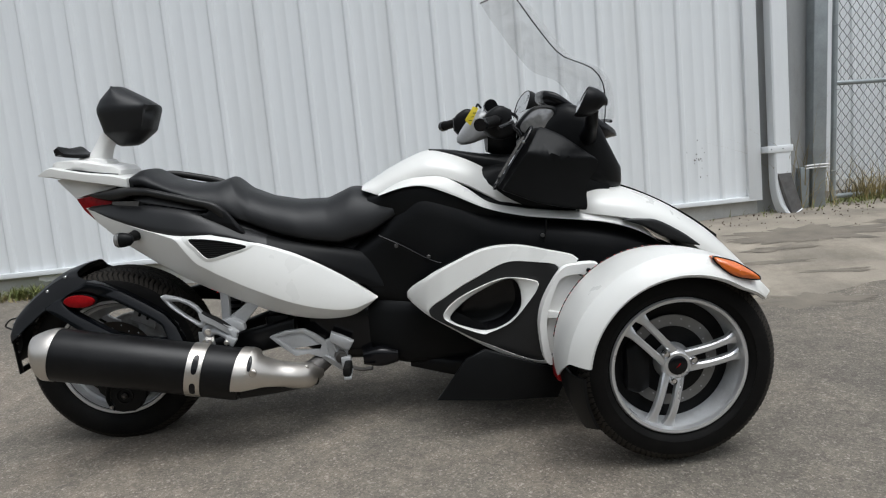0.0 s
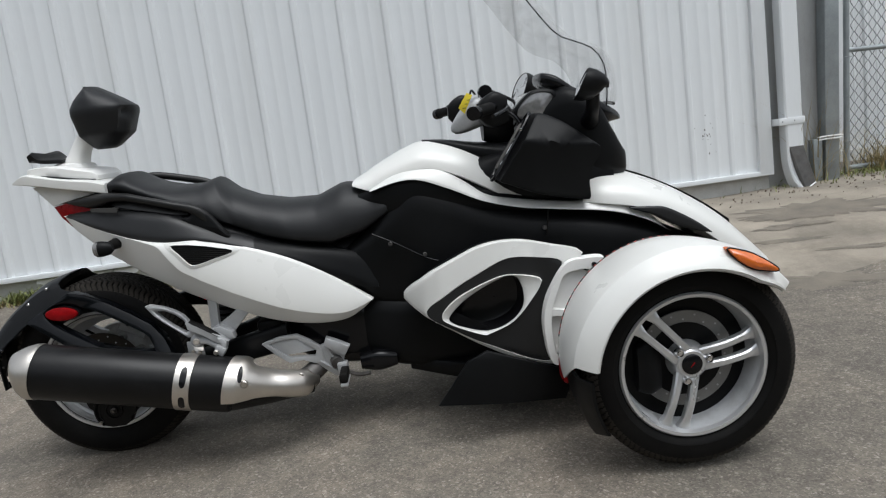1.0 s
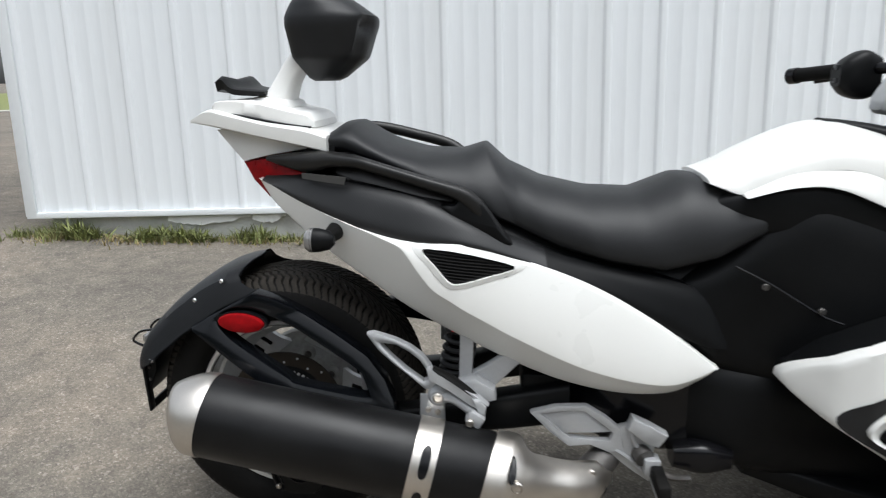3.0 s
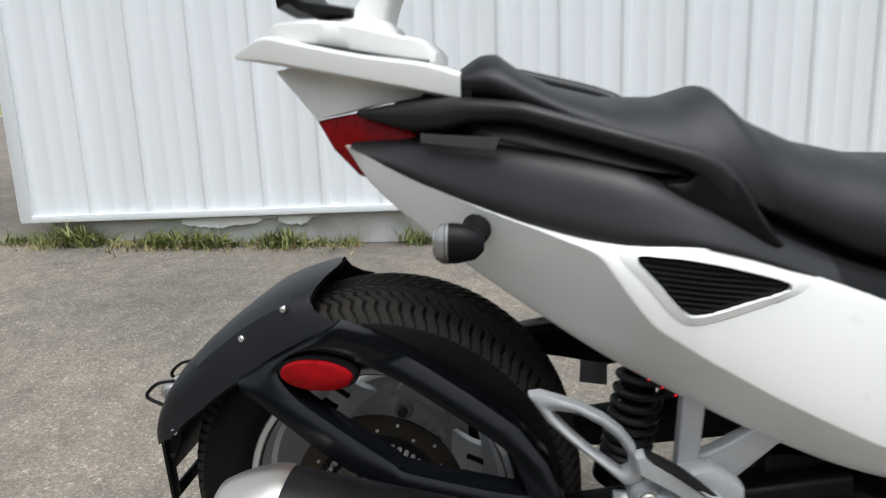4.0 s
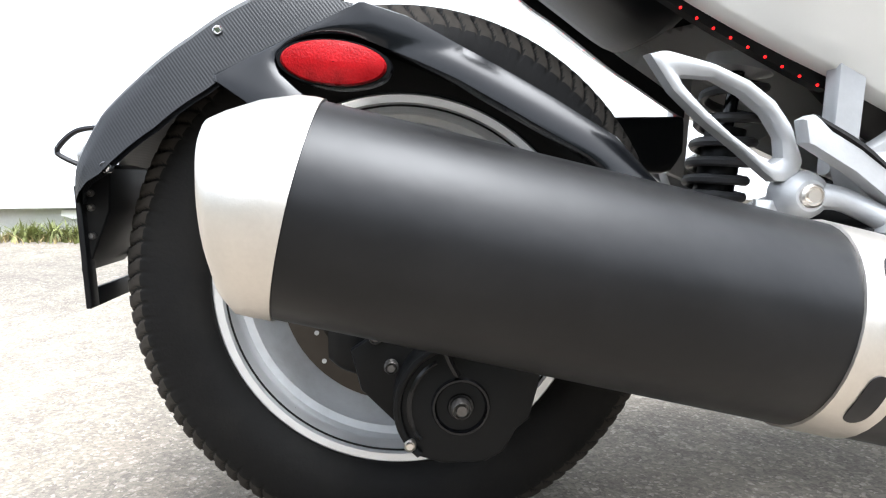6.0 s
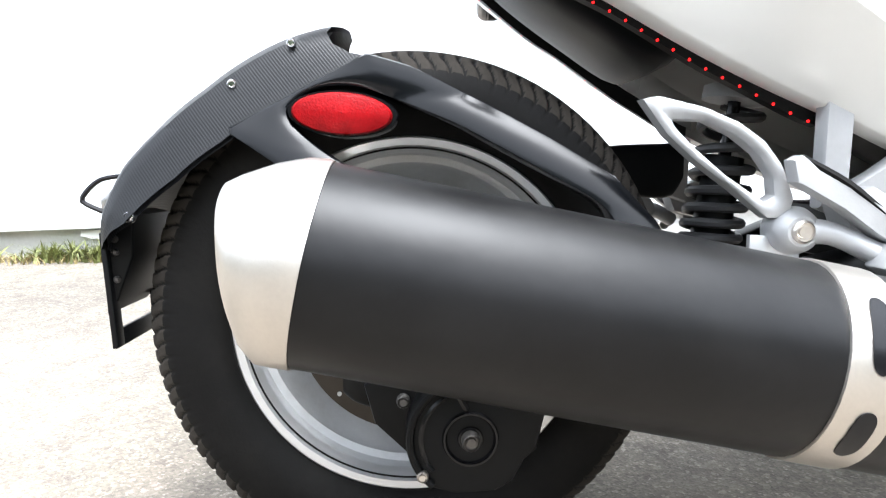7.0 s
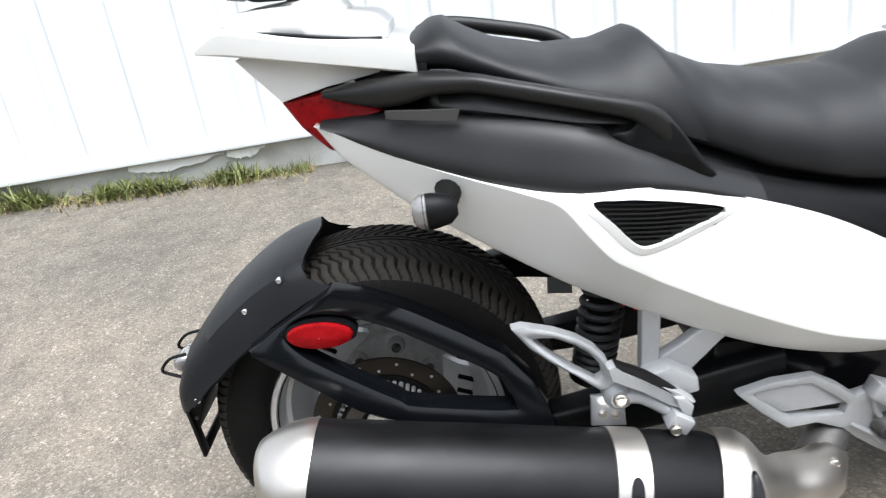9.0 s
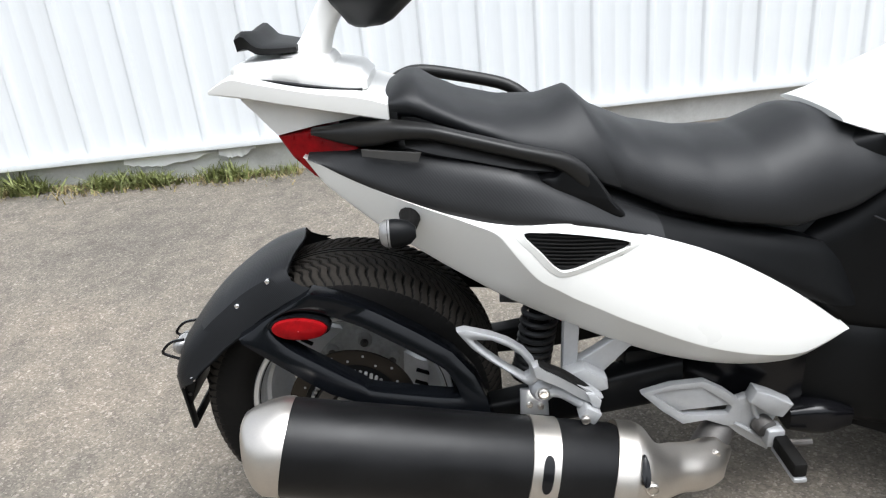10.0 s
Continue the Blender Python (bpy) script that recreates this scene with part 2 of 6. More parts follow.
def plate(pts, y0, y1, bevel=0.004, n=0):
    """A plate with the outline pts (x, z) from y0 to y1, edges rounded."""
    bm = bmesh.new()
    p = loop(pts, n) if n else np.array(pts)
    c = p.mean(0)
    s = 1 if y1 > y0 else -1
    size = np.linalg.norm(p - c, axis=1).mean()
    grid = []
    for y, k in ((y0, 1 - bevel / size), (y0 + s * bevel * 0.3, 1 - 0.3 * bevel / size), (y0 + s * bevel, 1), (y1 - s * bevel, 1), (y1 - s * bevel * 0.3, 1 - 0.3 * bevel / size), (y1, 1 - bevel / size)):
        grid.append([(c[0] + (q[0] - c[0]) * k, y, c[1] + (q[1] - c[1]) * k) for q in p])
    skin(bm, grid, close_v=True, cap=True)
    return bm


def tube(pts, radius, n=0, sides=12, bm=None, flat=1.0, cap=True):
    """A round bar along pts (x, y, z); radius may be a list along it; flat squeezes it across."""
    bm = bm or bmesh.new()
    p = curve(pts, n) if n else np.array(pts, float)
    r = np.interp(np.linspace(0, 1, len(p)), np.linspace(0, 1, len(radius)), radius) if isinstance(radius, (list, tuple)) else np.full(len(p), radius)
    grid, side = [], None
    for i in range(len(p)):
        d = Vector(p[min(i + 1, len(p) - 1)] - p[max(i - 1, 0)]).normalized()
        ref = side or (Vector((0, 1, 0)) if abs(d.y) < 0.9 else Vector((1, 0, 0)))
        side = (ref - d * ref.dot(d)).normalized()
        up = d.cross(side)
        grid.append([Vector(p[i]) + float(r[i]) * (flat * math.cos(a) * side + math.sin(a) * up) for a in np.linspace(0, 2 * math.pi, sides, endpoint=False).tolist()])
    skin(bm, grid, close_v=True, cap=cap)
    return bm


def lathe(profile, n=64, centre=(0, 0, 0), closed=False, bm=None):
    """profile (radius, y) turned round the y axis."""
    bm = bm or bmesh.new()
    cx, cy, cz = centre
    grid = [[(cx + r * math.cos(a), cy + y, cz + r * math.sin(a)) for a in np.linspace(0, 2 * math.pi, n, endpoint=False)] for r, y in profile]
    skin(bm, grid, close_u=closed, close_v=True)
    return bm


def block(lo, hi, bevel=0.004, bm=None):
    bm = bm or bmesh.new()
    lo, hi = Vector(lo), Vector(hi)
    made = bmesh.ops.create_cube(bm, size=1, matrix=Matrix.Translation((lo + hi) / 2) @ Matrix.Diagonal((*(hi - lo), 1)))
    if bevel:
        es = list({e for v in made["verts"] for e in v.link_edges})
        bmesh.ops.bevel(bm, geom=es, offset=bevel, segments=2, affect="EDGES", profile=0.5)
    return bm


def body(sections, n=28, power=0.55, bm=None, centre_y=0.0, dome=False):
    """A rounded body through sections (x, z_bottom, z_top, half_width)."""
    bm = bm or bmesh.new()
    s = curve([list(q) for q in sections], max(24, 6 * len(sections)))
    grid = []
    for x, zb, zt, w in s:
        row = []
        for a in np.linspace(0, 2 * math.pi, n, endpoint=False):
            c, q = math.cos(a), math.sin(a)
            if dome:
                row.append((x, centre_y + w * math.copysign(abs(c) ** power, c), zb + (zt - zb) * (abs(q) ** power if q > 0 else -0.12 * abs(q))))
                continue
            row.append((x, centre_y + w * math.copysign(abs(c) ** power, c), (zb + zt) / 2 + (zt - zb) / 2 * math.copysign(abs(q) ** power, q)))
        grid.append(row)
    skin(bm, grid, close_v=True, cap=True)
    return bm


def screw(at, radius, parent, mat=None, length=0.006, name="bolt"):
    """A domed bolt head facing -y."""
    x, y, z = at
    prof = [(0, -length), (radius * 0.5, -length), (radius * 0.55, -length * 0.55), (radius * 0.72, -length * 0.6), (radius * 0.8, -length), (radius, -length * 0.6), (radius, 0.004)]
    return part(name, lathe(prof, 16, (x, y, z)), mat or CHROME, parent)

# ---- the lot and the shed wall ----
def asphalt():
    """Worn asphalt: pale stones of several sizes in a dark binder, with sandy and dark stains."""
    m = bpy.data.materials.new("worn asphalt")
    m.use_nodes = True
    n, l = m.node_tree.nodes, m.node_tree.links
    b = n["Principled BSDF"]
    tc = n.new("ShaderNodeTexCoord")
    def tex(kind, scale, detail=2.0):
        t = n.new(kind)
        t.inputs["Scale"].default_value = scale
        if kind == "ShaderNodeTexNoise":
            t.inputs["Detail"].default_value = detail
            t.inputs["Roughness"].default_value = 0.65
        l.new(tc.outputs["Object"], t.inputs["Vector"])
        return t
    def ramp(src, stops):
        r = n.new("ShaderNodeValToRGB")
        while len(r.color_ramp.elements) < len(stops):
            r.color_ramp.elements.new(0.5)
        for e, (p, c) in zip(r.color_ramp.elements, stops):
            e.position, e.color = p, (*c, 1)
        l.new(src, r.inputs[0])
        return r.outputs[0]
    def mix(fac, a, c, mode="MIX"):
        x = n.new("ShaderNodeMix")
        x.data_type, x.blend_type = "RGBA", mode
        if isinstance(fac, float):
            x.inputs["Factor"].default_value = fac
        else:
            l.new(fac, x.inputs["Factor"])
        l.new(a, x.inputs["A"])
        l.new(c, x.inputs["B"])
        return x.outputs["Result"]
    small, big = tex("ShaderNodeTexVoronoi", 260), tex("ShaderNodeTexVoronoi", 120)
    sep, sep2 = n.new("ShaderNodeSeparateColor"), n.new("ShaderNodeSeparateColor")
    l.new(small.outputs["Color"], sep.inputs[0])
    l.new(big.outputs["Color"], sep2.inputs[0])
    stones = ramp(sep.outputs[0], [(0.0, (0.142, 0.131, 0.116)), (0.45, (0.205, 0.19, 0.167)), (0.88, (0.26, 0.241, 0.214)), (1.0, (0.47, 0.448, 0.415))])
    chips = ramp(sep2.outputs[1], [(0.0, (0.135, 0.125, 0.111)), (0.6, (0.215, 0.199, 0.175)), (0.94, (0.29, 0.269, 0.24)), (1.0, (0.52, 0.497, 0.462))])
    col = mix(0.42, stones, chips)
    stain = tex("ShaderNodeTexNoise", 0.9, 6)
    tone = ramp(stain.outputs["Fac"], [(0.3, (0.5, 0.49, 0.48)), (0.5, (0.72, 0.695, 0.66)), (0.7, (0.98, 0.905, 0.83))])
    col = mix(1.0, col, tone, "MULTIPLY")
    mid = tex("ShaderNodeTexNoise", 12.0, 5)
    tone = ramp(mid.outputs["Fac"], [(0.3, (0.8, 0.8, 0.8)), (0.7, (1.2, 1.19, 1.17))])
    col = mix(1.0, col, tone, "MULTIPLY")
    l.new(col, b.inputs["Base Color"])
    b.inputs["Roughness"].default_value = 0.92
    b.inputs["Specular IOR Level"].default_value = 0.25
    bn = n.new("ShaderNodeBump")
    bn.inputs["Strength"].default_value, bn.inputs["Distance"].default_value = 0.5, 0.002
    l.new(small.outputs["Distance"], bn.inputs["Height"])
    bn2 = n.new("ShaderNodeBump")
    bn2.inputs["Strength"].default_value, bn2.inputs["Distance"].default_value = 0.5, 0.01
    l.new(mid.outputs["Fac"], bn2.inputs["Height"])
    l.new(bn.outputs[0], bn2.inputs["Normal"])
    l.new(bn2.outputs[0], b.inputs["Normal"])
    return m


ASPHALT = asphalt()
SHEET = material("white painted steel sheet", (0.715, 0.737, 0.75), 0.45, vary=0.04, scale=1.5, fine=30, dirt=(0.5, 0.5, 0.48), dirt_amount=0.25, stretch=(3, 1, 0.25))
CONCRETE = material("painted concrete", (0.52, 0.52, 0.5), 0.85, vary=0.15, scale=6, fine=90, bump=0.5, bump_scale=60, dirt=(0.25, 0.23, 0.2), dirt_amount=0.5)
FLAKE = material("peeling white paint", (0.75, 0.75, 0.73), 0.6, vary=0.06, scale=12)
GALVANISED = material("galvanised steel", (0.33, 0.36, 0.37), 0.5, 0.6, vary=0.2, scale=9, dirt=(0.3, 0.29, 0.26), dirt_amount=0.3)
GRASS = material("grass blades", (0.17, 0.19, 0.06), 0.6, vary=0.45, scale=9, fine=60)
DRY_GRASS = material("dry grass blades", (0.3, 0.24, 0.11), 0.7, vary=0.35, scale=12)
SAND = material("sandy dirt", (0.25, 0.22, 0.178), 0.95, vary=0.35, scale=3, fine=150, bump=0.8, bump_scale=90, dirt=(0.1, 0.086, 0.066), dirt_amount=0.9)


AT_WALL = [(-3.0, 0.118), (-2.24, 0.105), (-1.4, 0.078), (-0.7, 0.061), (0.0, 0.068), (3.3, 0.16), (4.0, 0.185), (8.0, 0.22)]


def rise(x, y):
    """The lot climbs a little towards the shed."""
    k = min(1.0, max(0.0, (y - 0.4) / 2.0))
    k = k * k * (3 - 2 * k)
    low = -0.019 + 0.006 * min(3.0, max(-3.0, x))
    return low * (1 - k) + k * float(np.interp(x, [a for a, _ in AT_WALL], [b for _, b in AT_WALL]))


def build_ground():
    far = [30, 60, 140, 400, 1500]
    xs = [-v for v in far[::-1]] + list(np.arange(-12, 12.01, 0.25)) + far
    ys = [-v for v in far[::-1]] + list(np.arange(-8, 10.01, 0.25)) + far
    bm = bmesh.new()
    skin(bm, [[(x, y, rise(x, y) + (0.006 * noise.noise((x * 0.9, y * 0.9, 3.0)) if abs(x) < 11 and abs(y) < 8 else 0)) for y in ys] for x in xs])
    ob = part("ground", bm, ASPHALT)
    tagged(ob, "worn grey-brown asphalt lot with sandy patches", "ground", kind="structure")


WALL = pose(-2.335, 2.29, 0.223, -2.2, -0.75, 4.2)
build_ground()


def sheet_mesh(width, height):
    """One ribbed steel sheet, ribs 0.305 m apart, its face to -y."""
    p, x = [(0.0, 0.0)], 0.0
    while x < width - 0.01:
        for dx, dy in ((0.012, 0), (0.017, -0.0012), (0.028, -0.0155), (0.033, -0.017), (0.053, -0.017), (0.058, -0.0155), (0.069, -0.0012), (0.074, 0), (0.139, 0), (0.146, -0.003), (0.156, -0.003), (0.163, 0), (0.224, 0), (0.231, -0.003), (0.241, -0.003), (0.248, 0), (0.3045, 0)):
            p.append((x + dx, dy))
        x += 0.3048
    bm = bmesh.new()
    rows = [[(a, b, z) for z in (0, height * 0.33, height * 0.66, height)] for a, b in p]
    skin(bm, rows)
    skin(bm, [[(a, b + 0.002, z) for a, b, z in r] for r in rows])
    return bm


def build_wall():
    root = empty("wall_north")
    root.matrix_world = WALL
    tagged(root, "white ribbed steel shed wall on a painted footing", "wall", kind="structure")
    first = part("steel_sheet", sheet_mesh(0.9144, 3.3), SHEET, root)
    for i in range(1, 6):
        ob = new("steel_sheet", first.data)
        ob.parent = root
        ob.location = (0.9144 * i, 0.0004 * (i % 2), 0)
    part("steel_sheet", sheet_mesh(0.6, 3.3), SHEET, root).location = (0.9144 * 6, 0.0004, 0)
    bm = block((-0.03, -0.035, -0.012), (6.14, 0.004, 0.022), 0.002)
    part("base_trim", bm, SHEET, root)
    part("corner_trim", block((-0.035, -0.036, 0.0), (0.03, 0.03, 3.3), 0.003), SHEET, root)
    bm = block((6.03, -0.036, 0.0), (6.14, 0.03, 3.3), 0.003)
    part("corner_trim", bm, SHEET, root)
    # return wall and back, which close the shed
    part("end_wall", block((-0.03, 0.03, 0.0), (0.02, 7.0, 3.3), 0.003), SHEET, root)
    part("end_wall", block((6.09, 0.035, 0.0), (6.13, 7.0, 3.3), 0.003), SHEET, root)
    part("roof", block((-0.25, -0.3, 3.3), (6.4, 7.2, 3.38), 0.01), SHEET, root)
    part("back_wall", block((0.0, 7.0, 0.0), (6.2, 7.05, 3.3), 0.003), SHEET, root)


build_wall()


def build_footing():
    bm = bmesh.new()
    grid = []
    for i in range(80):
        x = 0.09 + 6.04 * i / 79
        grid.append([(x, 0.03 + 0.012 * noise.noise((x * 4, z * 9, 1)), z) for z in np.linspace(-0.4, -0.002, 8)])
    slab(bm, grid, (0, 0.2, 0))
    ob = part("footing", bm, CONCRETE)
    ob.matrix_world = WALL
    tagged(ob, "low painted concrete footing under the steel wall, stained", "footing", kind="structure")
    rng = random.Random(4)
    for x0, x1 in ((0.8, 1.3), (1.31, 1.51)):
        top, low, n = -0.022, [], 22
        bm = bmesh.new()
        grid = []
        for i in range(n):
            u = i / (n - 1)
            x = x0 + (x1 - x0) * u
            lowz = top - 0.012 - 0.045 * math.sin(math.pi * min(1, u * 1.1 + 0.05)) ** 0.5 * rng.uniform(0.65, 1.0)
            grid.append([(x, 0.012 - 0.012 * k + 0.004 * rng.random(), top + (lowz - top) * k) for k in (0, 0.5, 1)])
        slab(bm, grid, (0, 0.006, 0))
        fl = part("paint_flake", bm, FLAKE, ob, "curling flake of white paint")


build_footing()


def blades(name, n, spot, height, mat, label, seed, lean=0.5, width=0.004):
    """A tuft of many bent blades; spot(rng) gives each root."""
    rng = random.Random(seed)
    bm = bmesh.new()
    for _ in range(n):
        x, y, z = spot(rng)
        h, a, b = height * rng.uniform(0.3, 1.0) * (1 + 0.8 * noise.noise((x * 4, y * 4, 2.0))), rng.uniform(0, 6.28), rng.uniform(0.2, lean + 0.6)
        w = width * rng.uniform(0.6, 1.3)
        d, s = Vector((math.cos(a), math.sin(a), 0)), Vector((-math.sin(a), math.cos(a), 0))
        row = []
        for k in (0, 0.4, 0.75, 1.0):
            c = Vector((x, y, z)) + d * (b * h * k * k) + Vector((0, 0, h * (k - 0.25 * b * k * k)))
            row.append((c - s * w * (1 - k * 0.95), c + s * w * (1 - k * 0.95)))
        skin(bm, row)
    me = bpy.data.meshes.new(name)
    bm.to_mesh(me)
    bm.free()
    me.materials.append(mat)
    ob = new(name, me)
    return tagged(ob, label, "grass", kind="stuff")


def on_wall(x, y, drop=None):
    p = WALL @ Vector((x, y, 0))
    return p.x, p.y, rise(p.x, p.y) - 0.005


def strip(a, b, width):
    def spot(rng):
        u = rng.uniform(a, b)
        while noise.noise((u * 3.1, 7.0, width * 40)) < rng.uniform(-0.45, 0.25):
            u = rng.uniform(a, b)
        return on_wall(u, -abs(rng.gauss(0, width * (1.2 + 0.9 * noise.noise((u * 5, 1.0, 0))))) + 0.02)
    return spot


blades("grass", 1500, strip(-0.15, 1.72, 0.05), 0.11, GRASS, "green grass and weeds along the footing", 1, 0.9)
blades("dry_grass", 1700, strip(-0.1, 1.75, 0.07), 0.06, DRY_GRASS, "dry yellow grass along the footing", 2, 1.2)
for k, (u, v) in enumerate(((0.3, 0.05), (0.72, 0.07), (0.95, 0.06), (1.35, 0.05), (2.05, 0.03))):
    blades("weed", 150, lambda r: on_wall(u + r.gauss(0, 0.06), -v + r.gauss(0, 0.03)), 0.13 if k < 4 else 0.15, GRASS, "leafy green weed clump at the footing", 30 + k, 1.1, 0.009 if k < 4 else 0.004)
blades("dry_grass", 130, lambda r: on_wall(6.58 + r.gauss(0, 0.12), 0.1 + r.gauss(0, 0.06)), 0.75, DRY_GRASS, "tall dry grass beside the downspout", 5, 0.6, 0.004)
blades("dry_grass", 260, lambda r: on_wall(7.22 + r.gauss(0, 0.08), 0.2 + r.gauss(0, 0.06)), 0.4, DRY_GRASS, "dry grass tuft at the gate post", 6, 1.0, 0.004)
blades("grass", 500, lambda r: on_wall(7.0 + r.gauss(0, 0.5), 0.1 + r.gauss(0, 0.12)), 0.1, GRASS, "sparse weeds at the gate", 7, 1.0, 0.006)

# ---- beside and behind the shed ----
KERB = material("pale concrete kerb", (0.5, 0.49, 0.46), 0.85, vary=0.15, scale=3, bump=0.4, bump_scale=60)
BARK = material("bark", (0.14, 0.11, 0.085), 0.9, vary=0.35, scale=6, bump=0.8, bump_scale=30)
LEAVES = material("tree leaves", (0.055, 0.085, 0.025), 0.6, vary=0.5, scale=1.2, fine=8)
ORANGE = material("orange plastic", (0.75, 0.16, 0.03), 0.5, vary=0.08)
BAND = material("white reflective band", (0.75, 0.75, 0.74), 0.4, vary=0.04)
PANEL = material("weathered grey panel", (0.36, 0.37, 0.37), 0.7, vary=0.15, scale=3, dirt=(0.22, 0.2, 0.17), dirt_amount=0.6, stretch=(2, 1, 0.5))


def downspout():
    root = empty("downspout")
    root.matrix_world = WALL
    tagged(root, "white square metal downspout with a kicked-out elbow", "downspout")
    path = curve([(6.275, -0.06, 3.0), (6.275, -0.06, 1.5), (6.275, -0.06, 0.35), (6.276, -0.062, 0.1), (6.286, -0.078, -0.02), (6.303, -0.103, -0.095), (6.335, -0.14, -0.15)], 60)
    bm, grid = bmesh.new(), []
    for i, p in enumerate(path):
        d = Vector(path[min(i + 1, 59)] - path[max(i - 1, 0)]).normalized()
        s = Vector((1, 0, 0)) - d * d.x
        s.normalize()
        u = d.cross(s)
        row = []
        for a, b in ((-1, -0.8), (-0.85, -1), (-0.3, -0.94), (0.3, -0.94), (0.85, -1), (1, -0.8), (1, 0.8), (0.85, 1), (-0.85, 1), (-1, 0.8)):
            row.append(Vector(p) + s * 0.068 * a + u * 0.05 * b)
        grid.append(row)
    skin(bm, grid, close_v=True)
    part("pipe", bm, SHEET, root)
    # dark lining in the mouth: the pipe's inner shade put into colour
    bm = bmesh.new()
    skin(bm, [[Vector(path[i]) + (Vector(q) - Vector(path[i])) * k for q in grid[i]] for i, k in ((-1, 1.0), (-1, 0.93), (-8, 0.93), (-8, 0.05))], close_v=True)
    part("mouth", bm, DARK_STEEL, root, "open mouth, coloured dark for the shade inside")
    part("strap", block((6.15, -0.116, 0.345), (6.355, -0.0, 0.395), 0.002), SHEET, root)
    for x in (6.175, 6.27):
        screw((x, -0.116, 0.37), 0.006, root, GALVANISED, 0.003)


downspout()
# paint chips where the coating has flaked off the sheet
rng = random.Random(9)
chips = bmesh.new()
for _ in range(20):
    x, z = 5.645 + rng.gauss(0, 0.035), 0.33 + rng.gauss(0, 0.05)
    r = abs(rng.gauss(0.0025, 0.002)) + 0.001
    vs = [chips.verts.new((x + r * math.cos(a) * rng.uniform(0.5, 1), -0.0245, z + 1.4 * r * math.sin(a) * rng.uniform(0.5, 1))) for a in np.linspace(0, 2 * math.pi, 7, endpoint=False)]
    chips.faces.new(vs)
chip = part("paint_chips", chips, DARK_STEEL, smooth=False)
chip.matrix_world = WALL
tagged(chip, "small dark chips in the white paint", "paint chips", kind="stuff")

filler = part("filler_panel", block((6.14, 0.06, -0.2), (6.72, 0.09, 3.2), 0.004), PANEL)
filler.matrix_world = WALL
tagged(filler, "weathered grey panel beside the downspout", "wall panel", kind="structure")


def far_wall():
    root = empty("wall_east")
    root.matrix_world = pose(4.3, 3.75, 0.29, -2.0, -0.5, 2.0)
    tagged(root, "pale ribbed steel wall behind the gate", "wall", kind="structure")
    first = part("steel_sheet", sheet_mesh(0.9144, 3.0), SHEET, root, smooth=False)
    for i in range(1, 7):
        ob = new("steel_sheet", first.data)
        ob.parent, ob.location = root, (0.9144 * i, 0, 0)
    part("base", block((0, -0.02, -0.5), (6.4, 0.1, -0.003), 0.004), CONCRETE, root)


far_wall()


FENCE_WIRE = material("weathered fence wire", (0.1, 0.108, 0.112), 0.6, 0.3, vary=0.25, scale=12)


def gate():
    root = empty("chain_link_gate")
    root.location = (4.53, 2.98, 0.0)
    root.rotation_euler = (0, 0, radians(6))
    tagged(root, "galvanised chain-link gate on a steel post", "gate")
    part("upright", tube([(0, 0, 0.2), (0, 0, 2.3)], 0.022, 0, 12), GALVANISED, root)
    part("upright", tube([(2.4, 0, 0.2), (2.4, 0, 2.3)], 0.022, 0, 12), GALVANISED, root)
    for z in (0.24, 1.15, 2.28):
        part("rail", tube([(0, 0, z), (2.4, 0, z)], 0.02, 0, 10), GALVANISED, root)
    bm = bmesh.new()
    for i in range(60):
        pts = []
        for k in range(46):
            pts.append((0.03 + (i + (k + i) % 2) * 0.039, 0.004 * (1 if (k + i) % 2 else -1), 0.25 + k * 0.045))
        tube(pts, 0.0036, 0, 4, bm=bm, cap=False)
    tagged(part("wire_mesh", bm, FENCE_WIRE, root, "diamond wire mesh"), kind="stuff")
    for z in (0.45, 0.8, 1.1, 1.6):
        part("tie", tube([(-0.025, -0.01, z), (0, -0.03, z), (0.04, -0.01, z)], 0.004, 0, 6), GALVANISED, root)


gate()
post = empty("gate_post", (4.27, 2.80, 0.15))
tagged(post, "square galvanised steel post with a wire hinge", "post")
bm = block((-0.055, -0.055, 0.0), (0.055, 0.055, 2.6), 0.008)
part("tube", bm, GALVANISED, post)
bm = bmesh.new()
for z in (0.355, 0.375):
    tube([(-0.12, -0.06, z), (-0.06, -0.064, z + 0.004), (0.06, -0.064, z + 0.004), (0.08, -0.05, z)], 0.006, 0, 8, bm=bm)
part("latch_wire", bm, BAND, post)
part("stub", block((-0.14, -0.04, 0.0), (-0.07, 0.03, 0.36), 0.006), GALVANISED, post)


